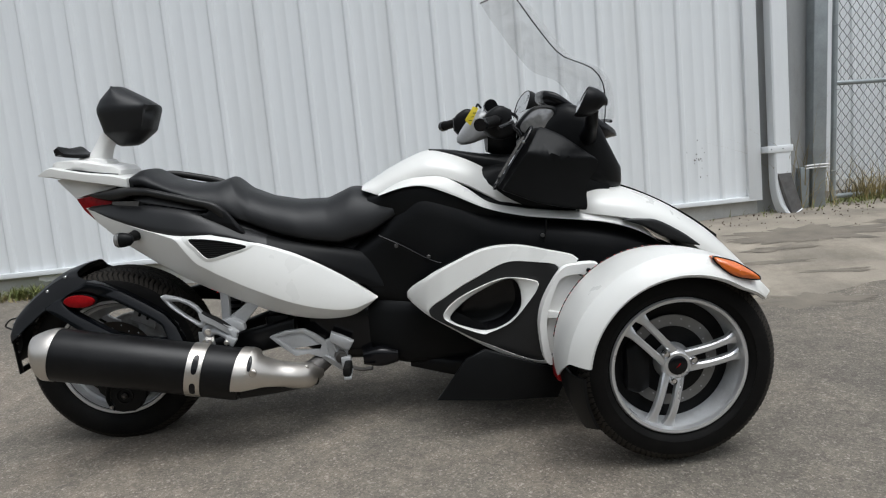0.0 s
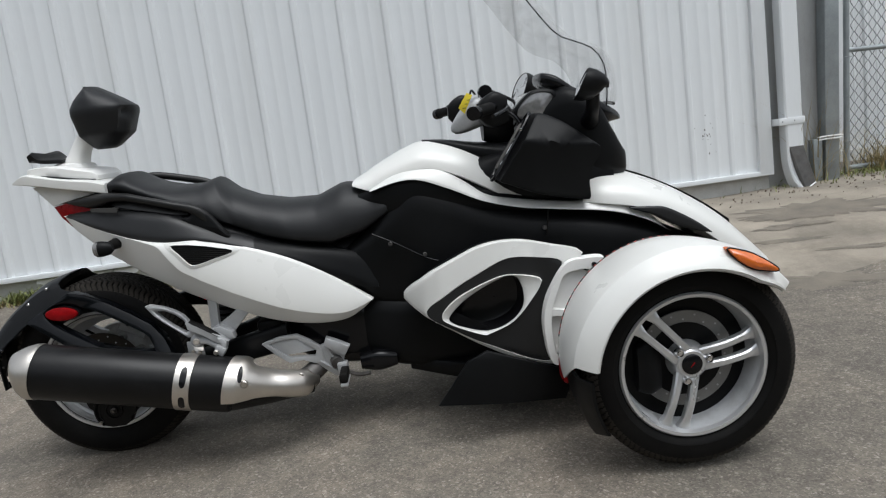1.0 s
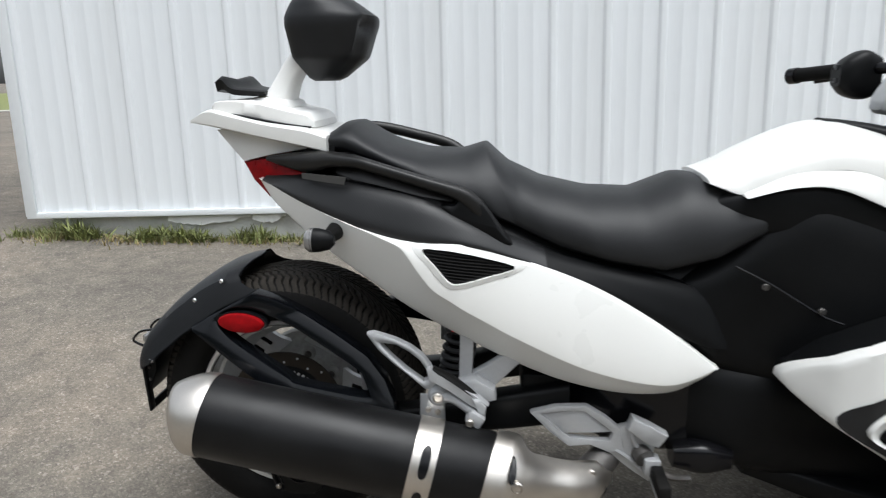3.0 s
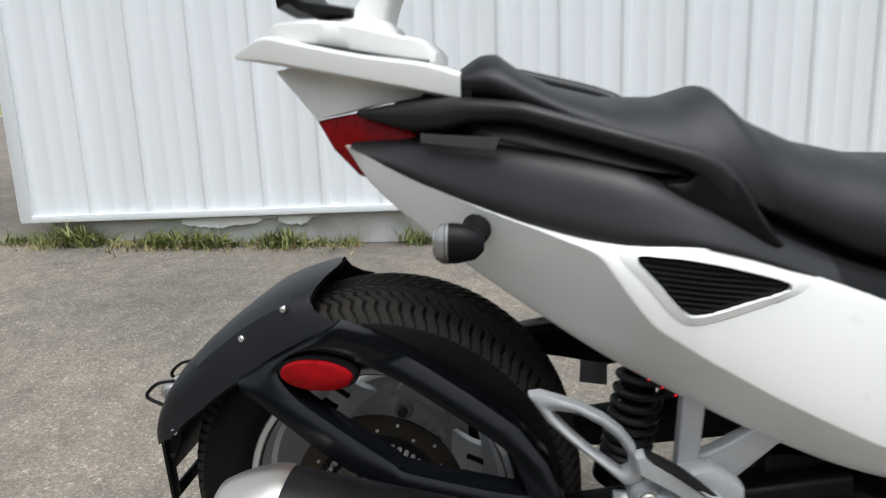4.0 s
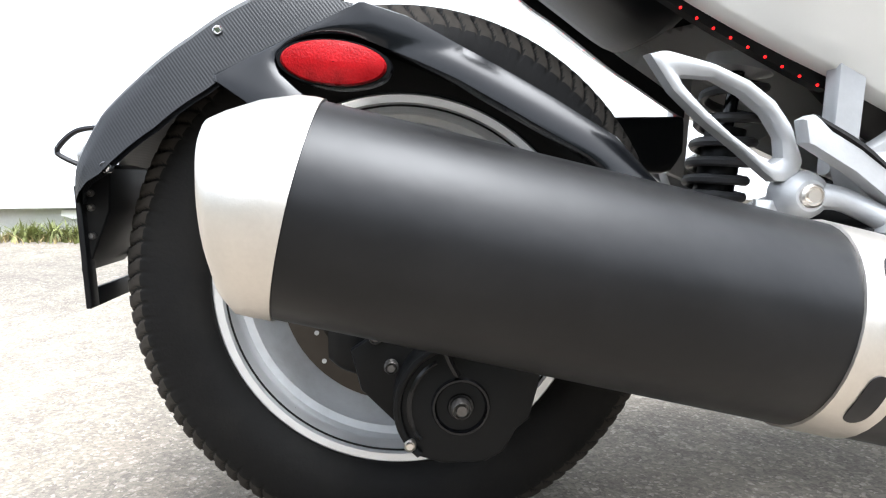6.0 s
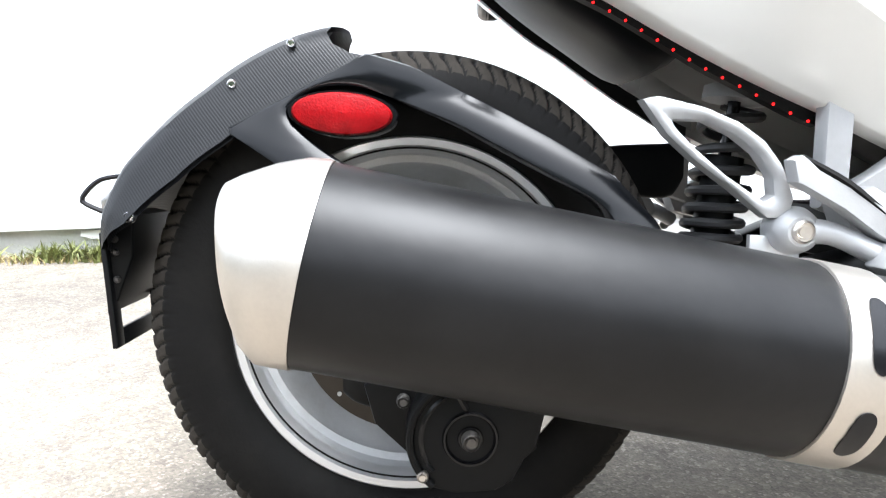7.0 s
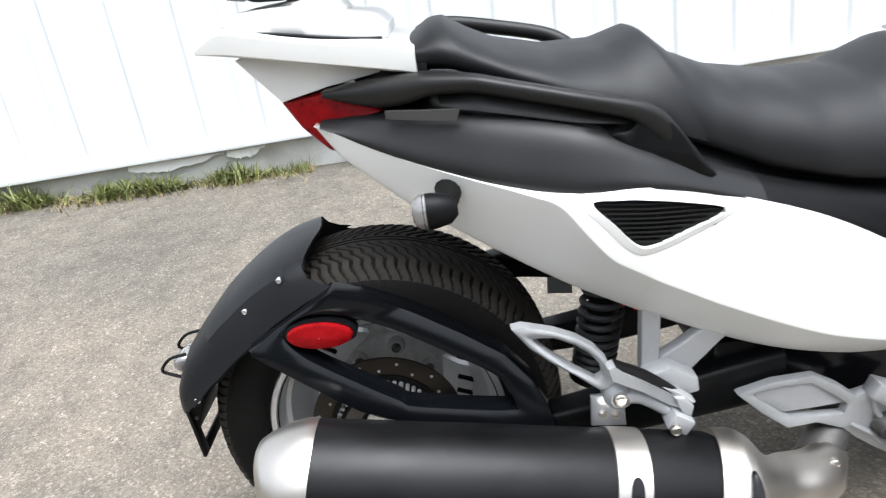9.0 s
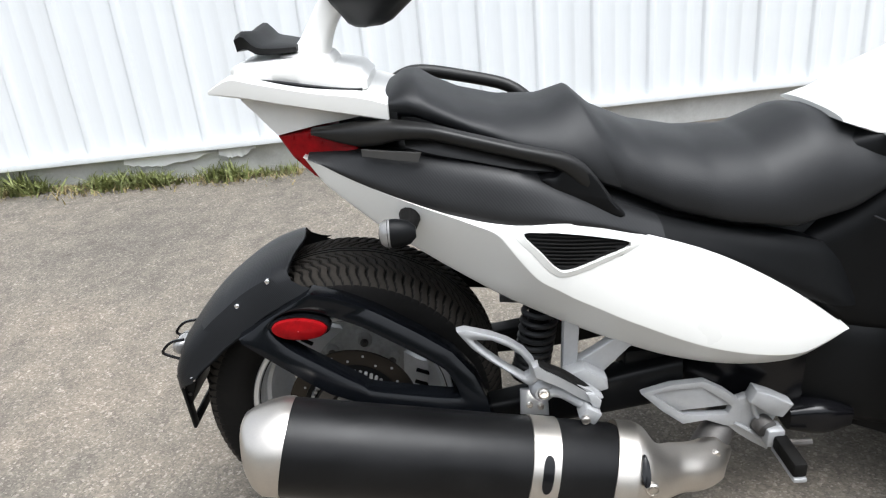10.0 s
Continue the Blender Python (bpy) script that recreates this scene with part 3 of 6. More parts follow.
def dirt_patch():
    """A thin spill of sandy dirt washed out below the downspout."""
    rng = random.Random(12)
    bm = bmesh.new()
    rings, n = 14, 120
    edge = [1 + 0.45 * noise.noise((math.cos(2 * math.pi * k / n) * 2.3, math.sin(2 * math.pi * k / n) * 2.3, 5)) + 0.3 * noise.noise((math.cos(2 * math.pi * k / n) * 7, math.sin(2 * math.pi * k / n) * 7, 9)) for k in range(n)]
    grid = []
    for i in range(rings + 1):
        f = i / rings
        row = []
        for k in range(n):
            a = 2 * math.pi * k / n
            x, y = 4.3 + 2.4 * f * edge[k] * math.cos(a), 1.95 + 1.25 * f * edge[k] * math.sin(a)
            row.append((x, y, rise(x, y) + 0.012 * (1 - f * f) + 0.004 * noise.noise((x * 6, y * 6, 0)) * (1 - f) - 0.003 * f + 0.002))
        grid.append(row)
    skin(bm, grid, close_v=True)
    tagged(part("dirt_patch", bm, SAND), "sandy dirt washed out over the asphalt", "dirt", kind="stuff")
    bm = bmesh.new()
    for _ in range(280):
        x, y = 4.3 + rng.gauss(0, 1.0), 2.45 + rng.gauss(0, 0.25)
        r = rng.uniform(0.003, 0.011)
        m = Matrix.Translation((x, y, rise(x, y) + 0.012 + r * 0.2)) @ Euler((rng.random() * 3, rng.random() * 3, rng.random() * 3)).to_matrix().to_4x4() @ Matrix.Diagonal((r, r * 0.7, r * 0.4, 1))
        bmesh.ops.create_icosphere(bm, subdivisions=1, radius=1, matrix=m)
    me = bpy.data.meshes.new("debris")
    bm.to_mesh(me)
    bm.free()
    me.materials.append(BARK)
    tagged(new("debris", me), "dead leaves and grit on the dirt", "debris", kind="stuff")

    # damp stains where the run-off stands longest
    damp = material("damp dirt", (0.15, 0.131, 0.105), 0.85, vary=0.35, scale=7, fine=160, bump=0.5, bump_scale=90)
    for cx, cy, rx, ry, seed in ((3.62, 1.86, 0.5, 0.17, 1), (2.98, 0.76, 0.26, 0.1, 2), (3.17, 1.38, 0.2, 0.035, 3), (3.4, 1.15, 0.17, 0.03, 4), (3.3, 1.62, 0.2, 0.05, 5), (4.4, 1.9, 0.3, 0.06, 6)):
        bm, grid = bmesh.new(), []
        for i in range(9):
            row = []
            for k in range(90):
                a = 2 * math.pi * k / 90
                u = (math.cos(a), math.sin(a))
                e = i / 8 * (1 + 0.6 * noise.noise((u[0] * 2.2, u[1] * 2.2, seed * 3.1)) + 0.5 * noise.noise((u[0] * 8, u[1] * 8, seed * 1.7)))
                x, y = cx + rx * e * u[0] + 0.25 * ry * e * u[1], cy + ry * e * u[1] - 0.12 * rx * e * u[0]
                f = min(1.0, math.hypot((x - 4.3) / 2.4, (y - 1.95) / 1.25))
                row.append((x, y, rise(x, y) + 0.012 * (1 - f * f) - 0.003 * f + 0.002 + 0.007 - 0.004 * (i / 8) ** 3))
            grid.append(row)
        skin(bm, grid, close_v=True)
        tagged(part("damp_stain", bm, damp), "damp brown stain on sandy dirt", "stain", kind="stuff")


dirt_patch()


# ---- across the lot, past the shed's corner ----
def kerb_and_verge():
    d = Vector((0.78, 0.62, 0)).normalized()
    n = Vector((-d.y, d.x, 0))
    o = Vector((-16.2, 19.5, 0))
    def ribbon(a0, a1, z0, z1):
        bm = bmesh.new()
        grid = [[o + d * s + n * a + Vector((0, 0, z)) for a, z in ((a0, -0.05), (a0, z0), (a1, z1), (a1, -0.05))] for s in np.linspace(-60, 60, 25)]
        skin(bm, grid)
        return bm
    tagged(part("kerb", ribbon(0, 0.25, 0.14, 0.15), KERB), "pale concrete kerb", "kerb", kind="structure")
    tagged(part("verge", ribbon(0.25, 24, 0.14, 0.4), GRASS), "mown grass verge", "grass", kind="structure")


kerb_and_verge()


def barrel():
    root = empty("traffic_barrel", (-27.5, 34.0, 0.17))
    tagged(root, "orange and white striped traffic barrel on the verge", "traffic barrel")
    part("body", lathe_up([(0.0, 0), (0.36, 0.0), (0.3, 0.12), (0.29, 0.95), (0.2, 1.02), (0.0, 1.03)]), ORANGE, root)
    for z in (0.3, 0.66):
        part("stripe", lathe_up([(0.296, z), (0.302, z + 0.01), (0.302, z + 0.14), (0.296, z + 0.15)]), BAND, root)
    part("lamp", lathe_up([(0.0, 1.02), (0.09, 1.03), (0.1, 1.12), (0.06, 1.2), (0.0, 1.21)]), AMBER, root)


def lathe_up(profile, n=32):
    bm = bmesh.new()
    skin(bm, [[(r * math.cos(a), r * math.sin(a), z) for a in np.linspace(0, 2 * math.pi, n, endpoint=False)] for r, z in profile], close_v=True)
    return bm


barrel()


def tree(at, height, seed):
    rng = random.Random(seed)
    root = empty("tree", at)
    tagged(root, "green broadleaf tree beyond the lot", "tree", "trees beyond the lot")
    bm = tube([(0, 0, 0), (0.1, 0.05, height * 0.3), (-0.05, 0.1, height * 0.6), (0.05, 0, height * 0.9)], [height * 0.022, height * 0.016, height * 0.01, 0.02], 14, 9)
    tips = []
    for k in range(16):
        a, z = rng.uniform(0, 6.28), height * rng.uniform(0.25, 0.85)
        ln = height * rng.uniform(0.15, 0.33)
        e = (ln * math.cos(a), ln * math.sin(a), z + ln * rng.uniform(0.2, 0.8))
        tube([(0, 0, z), (e[0] * 0.5, e[1] * 0.5, z + (e[2] - z) * 0.6), e], [height * 0.006, 0.01], 7, 5, bm=bm)
        tips += [e, (e[0] * 0.6, e[1] * 0.6, z + (e[2] - z) * 0.7)]
    part("trunk", bm, BARK, root)
    vs, fs = [], []
    for t in tips:
        for _ in range(130):
            c = Vector(t) + Vector((rng.gauss(0, 1), rng.gauss(0, 1), rng.gauss(0, 0.8))) * height * 0.075
            a, b = Vector((rng.gauss(0, 1), rng.gauss(0, 1), rng.gauss(0, 1))).normalized(), Vector((rng.gauss(0, 1), rng.gauss(0, 1), rng.gauss(0, 1))).normalized()
            s = rng.uniform(0.06, 0.16)
            i = len(vs)
            vs += [c - a * s, c + b * s * 0.5, c + a * s, c - b * s * 0.5]
            fs.append((i, i + 1, i + 2, i + 3))
    me = bpy.data.meshes.new("crown")
    me.from_pydata(vs, [], fs)
    me.materials.append(LEAVES)
    cr = new("crown", me)
    cr.parent = root


for k, (x, y, h) in enumerate(((-34, 42, 9), (-38.5, 45, 11), (-31, 47, 10), (-43, 44, 10), (-36, 52, 12), (-47, 52, 12), (-29, 41, 7))):
    tree((x, y, 0.2), h, 20 + k)


# ---- an added, unseen belt of trees opposite the shed, which darkens low reflections ----
def tree_belt():
    rng = random.Random(31)
    bm = bmesh.new()
    grid = []
    for i in range(161):
        x = -60 + 0.75 * i
        top = 5.2 + 2.2 * noise.noise((x * 0.21, 4.0, 0)) + 1.1 * noise.noise((x * 0.9, 1.0, 0)) + rng.uniform(-0.35, 0.35)
        row = []
        for k in np.linspace(0, 1, 10).tolist():
            z = top * k
            y = -13.5 + 0.028 * (x * 0.55) ** 2 + 0.9 * noise.noise((x * 0.5, z * 0.6, 2.0)) + 0.5 * noise.noise((x * 1.6, z * 1.7, 3.0)) - 1.2 * k * k
            row.append((x, y, z - 0.05))
        grid.append(row)
    slab(bm, grid, (0, -1.5, 0))
    tagged(part("tree_belt", bm, WOODS, smooth=False), "unseen dark green tree belt added opposite the shed to darken reflections", "trees", kind="stuff")


WOODS = material("dark foliage mass", (0.045, 0.06, 0.028), 0.8, vary=0.6, scale=1.2, fine=9, bump=1.0, bump_scale=5)
tree_belt()

# ---- the three-wheeled motorcycle; x forwards, its right side to -y ----
bike = empty("three_wheel_motorcycle")
tagged(bike, "white and black three-wheeled touring motorcycle parked on asphalt", "motorcycle")


def tread(r, y, a, half, r0):
    """Depth of the tread grooves at angle a and offset y across the tyre."""
    if r < r0 - 0.034:
        return 0.0
    u = y / half
    turn = a / (2 * math.pi)
    def cut(s, w, soft):
        """1 inside a groove of width w round s = 0.5, with sloping sides."""
        return min(1.0, max(0.0, (w / 2 + soft - abs(s % 1.0 - 0.5)) / soft))
    side = 0.5 if u > 0 else 0.0
    d = 0.0
    v = abs(u)
    if v > 0.1:
        # grooves sweep out from the middle and run square over the shoulder, with wavy sides
        sweep = 4.2 * (1 - (1 - min(1.0, v)) ** 1.8) + 0.16 * math.sin(22 * v)
        d = 0.0048 * cut(turn * 104 + sweep + side, 0.2, 0.09) * min(1.0, (v - 0.1) / 0.05)
        if v > 0.45:
            d = max(d, 0.003 * cut(turn * 52 + sweep / 2 + 0.25 + side / 2, 0.05, 0.05))
    d *= 1 - 0.45 * min(1.0, max(0.0, (v - 0.7) / 0.2))
    d *= min(1.0, max(0.0, (0.99 - v) / 0.06))
    d = max(d, 0.006 * cut((abs(u) - 0.05) / 0.5 + 0.5, 0.02, 0.035) if abs(u) < 0.14 else 0.0)
    return d


def tyre(centre, r0, rim, width, parent, label, n=432, across=49):
    """A road tyre with grooves cut in its tread."""
    cx, cy, cz = centre
    half = width / 2
    prof = []
    for v in np.linspace(-0.94, 0.94, across):
        prof.append((r0 - 0.0275 * abs(v / 0.94) ** 5.5, v * half))
    side = [(r0 - 0.038, 0.972), (r0 - 0.05, 0.99), (r0 - 0.066, 1.0), (rim + 0.02, 0.97), (rim + 0.008, 0.9), (rim + 0.004, 0.84), (rim - 0.012, 0.8)]
    full = [(r, -v * half) for r, v in side[::-1]] + prof + [(r, v * half) for r, v in side]
    bm = bmesh.new()
    angles = np.linspace(0, 2 * math.pi, n, endpoint=False)
    grid = []
    for r, y in full:
        row = []
        for a in angles:
            q = r - tread(r, y, a, half, r0)
            row.append((cx + q * math.cos(a), cy + y, cz + q * math.sin(a)))
        grid.append(row)
    skin(bm, grid, close_v=True)
    # dusty tops; groove faces keep darker rubber, which deepens their shade by colour
    for f in bm.faces:
        c = f.calc_center_median()
        y, q = c.y - cy, math.hypot(c.x - cx, c.z - cz)
        a = math.atan2(c.z - cz, c.x - cx) % (2 * math.pi)
        f.material_index = 1 if abs(y) < 0.94 * half and tread(r0, y, a, half, r0) < 0.0025 and q > r0 - 0.032 else 0
    ob = part("tyre", bm, RUBBER, parent, label)
    ob.data.materials.append(TREAD)
    return ob


def spoke(bm, c, angle, r0, r1, y0, y1, w, off):
    """One bar of a paired spoke, from the hub to the rim, gently bent."""
    ca, sa = math.cos(angle), math.sin(angle)
    grid = []
    for k in np.linspace(0, 1, 12):
        r = r0 + (r1 - r0) * k
        o = off * (0.85 + 0.2 * k)
        y = y0 + (y1 - y0) * k ** 2 - 0.012 * math.sin(math.pi * k)
        ww = w * (1.0 - 0.15 * math.sin(math.pi * k) + 0.7 * max(0.0, k - 0.85) / 0.15)
        px, pz = c[0] + r * ca - o * sa, c[2] + r * sa + o * ca
        sx, sz = -sa * ww, ca * ww
        grid.append([(px - sx, c[1] + y + 0.02, pz - sz), (px - sx, c[1] + y + 0.004, pz - sz), (px - sx * 0.6, c[1] + y, pz - sz * 0.6), (px + sx * 0.6, c[1] + y, pz + sz * 0.6), (px + sx, c[1] + y + 0.004, pz + sz), (px + sx, c[1] + y + 0.02, pz + sz)])
    skin(bm, grid, close_v=True, cap=True)


def wheel(name, c, r_tyre, r_rim, width, angles, rim_half, face, label, deep=False):
    """A wheel on its axle c. face: how far the spokes' outer face lies towards -y; deep: a stepped barrel with broad spokes far inside."""
    root = empty(name, (0, 0, 0), bike)
    tyre(c, r_tyre, r_rim - (0.004 if deep else 0.0), width, root, "worn black road tyre", *((1248, 77) if deep else (432, 49)))
    lip = -rim_half
    lip_line = [(r_rim, lip), (r_rim - 0.004, lip - 0.005), (r_rim - 0.012, lip - 0.004), (r_rim - 0.015, lip + 0.004)]
    barrel = [(r_rim - 0.016, lip + 0.01), (r_rim - 0.019, lip + 0.04), (r_rim - 0.026, 0.02), (r_rim - 0.03, -lip - 0.02)]
    if deep:
        barrel = [(r_rim - 0.02, lip + 0.016), (r_rim - 0.022, lip + 0.03), (r_rim - 0.03, lip + 0.034), (r_rim - 0.034, lip + 0.06), (r_rim - 0.052, 0.0), (r_rim - 0.06, 0.03), (r_rim - 0.05, 0.06), (r_rim - 0.02, -lip - 0.01)]
    back = [(r_rim - 0.006, -lip), (r_rim - 0.002, -lip), (r_rim - 0.012, 0.02), (r_rim - 0.008, lip + 0.03), (r_rim, lip + 0.012)]
    rim = part("rim", lathe(lip_line + barrel + back, 96, c, closed=True), SILVER, root, "silver alloy rim")
    # the barrel's deep faces are coloured greyer, for the shade inside the rim
    rim.data.materials.append(WHEEL_GREY)
    for f in rim.data.polygons:
        if f.center.y - c[1] > lip + 0.012 and math.hypot(f.center.x - c[0], f.center.z - c[2]) < r_rim - 0.01:
            f.material_index = 1
    for k, a in enumerate(angles):
        for s in ((0,) if deep else (-1, 1)):
            bm = bmesh.new()
            if deep:
                spoke(bm, c, radians(a), 0.09, r_rim - 0.038, face, face - 0.03, 0.046, 0.0)
            else:
                spoke(bm, c, radians(a), 0.03, r_rim - 0.018, face, lip + 0.012, 0.011, s * 0.024)
            sp = part("spoke", bm, WHEEL_GREY if deep else SILVER, root)
            # each slot is a dark bar laid on, coloured like a recess in shade
            for o in ((-0.015, 0.015) if deep else ()):
                ca, sa = math.cos(radians(a)), math.sin(radians(a))
                line = [(c[0] + r * ca - o * sa, c[1] + y, c[2] + r * sa + o * ca) for r, y in ((0.122, face - 0.017), (0.14, face - 0.023), (0.158, face - 0.031))]
                part("slot", tube(line, 0.005, 8, 8), GLOSS, sp)
    wide = 1.5 if deep else 1.0
    part("hub", lathe([(0.0, face - 0.002), (0.034 * wide, face - 0.004), (0.042 * wide, face + 0.002), (0.046 * wide, face + 0.014), (0.052 * wide, face + 0.03), (0.058 * wide, face + 0.09), (0.0, face + 0.09)], 48, c), HUB_GREY if deep else SILVER, root)
    part("hub_cap", lathe([(0.0, face - 0.009), (0.023, face - 0.009), (0.027, face - 0.006), (0.027, face)], 32, c), GLOSS, root, "black centre cap")
    if not deep:
        part("emblem", plate([(c[0] - 0.007, c[2] - 0.007), (c[0] - 0.002, c[2] - 0.001), (c[0] + 0.004, c[2] + 0.007), (c[0] + 0.007, c[2] + 0.005), (c[0] + 0.002, c[2] - 0.001)], c[1] + face - 0.0095, c[1] + face - 0.0085, 0.0002), RED, root, "small red mark")
    for a in ([] if deep else angles):
        an = radians(a)
        screw((c[0] + 0.046 * math.cos(an), c[1] + face + 0.002, c[2] + 0.046 * math.sin(an)), 0.0115, root, CHROME, 0.012, "wheel_nut")
    return root


def brake_disc(c, r, y, root, steel):
    disc = part("brake_disc", lathe([(r, y), (r, y + 0.005), (r * 0.72, y + 0.005), (r * 0.72, y)], 72, c, closed=True), steel, root, "steel brake disc with pale rivets")
    # pale raised rivets; no holes are cut in the disc
    for k in range(24):
        a = 2 * math.pi * k / 24
        rr = r * (0.82 + 0.1 * (k % 2))
        part("drill_hole", lathe([(0, -0.0012), (0.0026, -0.0012), (0.0026, 0.001)], 10, (c[0] + rr * math.cos(a), c[1] + y, c[2] + rr * math.sin(a))), CAST, disc)
    part("disc_carrier", lathe([(r * 0.76, y - 0.002), (r * 0.76, y + 0.008), (r * 0.3, y + 0.008), (r * 0.3, y - 0.002)], 48, c, closed=True), BLACK, disc)


FRONT = (1.733, -0.626, 0.28)
fw = wheel("front_wheel", FRONT, 0.278, 0.193, 0.165, (133, 13, 253), 0.07, -0.055, "")
brake_disc(FRONT, 0.13, -0.012, fw, FRONT_DISC)
part("splash_shield", lathe([(0.0, 0.004), (0.171, 0.002), (0.171, 0.008), (0.0, 0.01)], 48, FRONT), BLACK, fw, "black splash shield")
cal = part("brake_caliper", body([(1.60, 0.21, 0.33, 0.02), (1.63, 0.20, 0.35, 0.03), (1.66, 0.21, 0.34, 0.02)], centre_y=-0.645), BLACK, fw)
REAR = (-0.009, 0.0, 0.274)
rw = wheel("rear_wheel", REAR, 0.303, 0.206, 0.222, (134, 62, 350, 278, 206), 0.09, 0.045, "", deep=True)
brake_disc(REAR, 0.13, -0.1, rw, DISC)
carrier = part("hub_carrier", lathe([(0.0, -0.004), (0.05, -0.005), (0.075, -0.001), (0.092, 0.006), (0.102, 0.015), (0.107, 0.026), (0.118, 0.032), (0.122, 0.044), (0.12, 0.06), (0.0, 0.06)], 64, (REAR[0], 0.035, REAR[2])), HUB_GREY, rw, "grey cast hub carrier")
for a in (77, 137, 197, 257, 317, 17):
    u = (REAR[0] + 0.075 * math.cos(radians(a)), REAR[2] + 0.075 * math.sin(radians(a)))
    part("bolt_boss", lathe([(0.0, -0.01), (0.013, -0.01), (0.016, -0.006), (0.017, 0.012)], 20, (u[0], 0.035, u[1])), HUB_GREY, carrier)
    screw((u[0], 0.026, u[1]), 0.009, carrier, DARK_STEEL, 0.008)
part("brake_caliper", body([(-0.085, 0.2, 0.25, 0.015), (-0.07, 0.19, 0.255, 0.025), (-0.04, 0.18, 0.245, 0.025), (0.02, 0.16, 0.23, 0.02)], centre_y=-0.125), BLACK, rw)
other = empty("front_wheel", (0, 0, 0), bike)
for child in list(fw.children):
    mirrored(child).parent = other

# white side panel
leaf_y = lerp([(-0.1, -0.1), (-0.02, -0.113), (0.1, -0.148), (0.2, -0.173), (0.3, -0.19), (0.4, -0.202), (0.53, -0.202), (0.7, -0.195), (0.91, -0.186)])
LEAF_TOP = [(-0.028, 0.799), (0.11, 0.744), (0.234, 0.706), (0.31, 0.693), (0.42, 0.687), (0.525, 0.654), (0.66, 0.599), (0.79, 0.52), (0.909, 0.427)]
LEAF_LOW = [(-0.028, 0.799), (-0.005, 0.764), (0.01, 0.746), (0.06, 0.703), (0.11, 0.665), (0.2, 0.606), (0.3, 0.544), (0.4, 0.492), (0.5, 0.443), (0.6, 0.402), (0.71, 0.376), (0.81, 0.375), (0.87, 0.401), (0.909, 0.43)]
LEAF_GRID = []
# the opening in it
VENT = [(0.327, 0.681), (0.36, 0.681), (0.392, 0.677), (0.445, 0.664), (0.506, 0.642), (0.448, 0.627), (0.397, 0.617), (0.378, 0.623), (0.354, 0.65)]


def leaf_at(x, z):
    """y of the white panel at (x, z)."""
    g = np.array(LEAF_GRID)
    w = np.exp(-((g[:, 0] - x) ** 2 + (g[:, 2] - z) ** 2) / (2 * 0.005 ** 2)) + 1e-12
    return float((w * g[:, 1]).sum() / w.sum())


def build_leaf():
    """The long panel: undercut below a crease that falls from the vent to the lower third."""
    def eased(table, span=0.035):
        g = lerp(table)
        return lambda x: sum(g(x + span * k / 4) * (5 - abs(k)) for k in range(-4, 5)) / 25
    crease = eased([(-0.03, 0.99), (0.2, 0.99), (0.265, 0.93), (0.31, 0.64), (0.35, 0.45), (0.42, 0.36), (0.5, 0.31), (0.65, 0.265), (0.8, 0.24), (0.91, 0.24)], 0.02)
    under = eased([(-0.03, 0.003), (0.03, 0.012), (0.15, 0.034), (0.28, 0.058), (0.34, 0.063), (0.42, 0.055), (0.5, 0.047), (0.65, 0.048), (0.8, 0.032), (0.91, 0.0)])
    over = eased([(-0.03, 0.0), (0.2, 0.004), (0.33, 0.022), (0.5, 0.04), (0.65, 0.042), (0.8, 0.03), (0.91, 0.0)])
    nu, bm, grid = 230, bmesh.new(), []
    t, b = curve(LEAF_TOP, nu), curve(LEAF_LOW, nu)
    for i in range(nu):
        row = []
        xc = (t[i][0] + b[i][0]) / 2
        vc, un, ov = crease(xc), under(xc), over(xc)
        for v in [vc * k for k in (0, 0.03, 0.09, 0.17, 0.25, 0.33, 0.41, 0.49, 0.57, 0.65, 0.73, 0.8, 0.87, 0.93, 0.97, 0.99, 1.0)] + [vc + (1 - vc) * k for k in (0.01, 0.03, 0.08, 0.15, 0.22, 0.3, 0.38, 0.46, 0.54, 0.62, 0.7, 0.78, 0.86, 0.93, 1.0)]:
            x, z = b[i] * (1 - v) + t[i] * v
            y = leaf_y(x)
            y -= un * (v / vc) ** 0.85 if v <= vc else un - ov * ((v - vc) / (1 - vc)) ** 1.6
            row.append((x, y, z))
        grid.append(row)
    LEAF_GRID.extend(p for row in grid for p in row)
    slab(bm, grid, (0, 0.03, 0))
    hole = loop(VENT, 72)
    hole = hole.mean(0) + (hole - hole.mean(0)) * 0.98
    def within(x, z):
        odd = False
        for (x0, z0), (x1, z1) in zip(hole, np.roll(hole, 1, 0)):
            if (z0 > z) != (z1 > z) and x < x0 + (x1 - x0) * (z - z0) / (z1 - z0):
                odd = not odd
        return odd
    bmesh.ops.delete(bm, geom=[f for f in bm.faces if any(within(v.co.x, v.co.z) for v in f.verts)], context="FACES")
    ob = part("side_panel", bm, WHITE, bike, "pearl white pointed side panel")
    ob.data.set_sharp_from_angle(angle=radians(70))
    return ob


leaf = build_leaf()
mirrored(leaf)

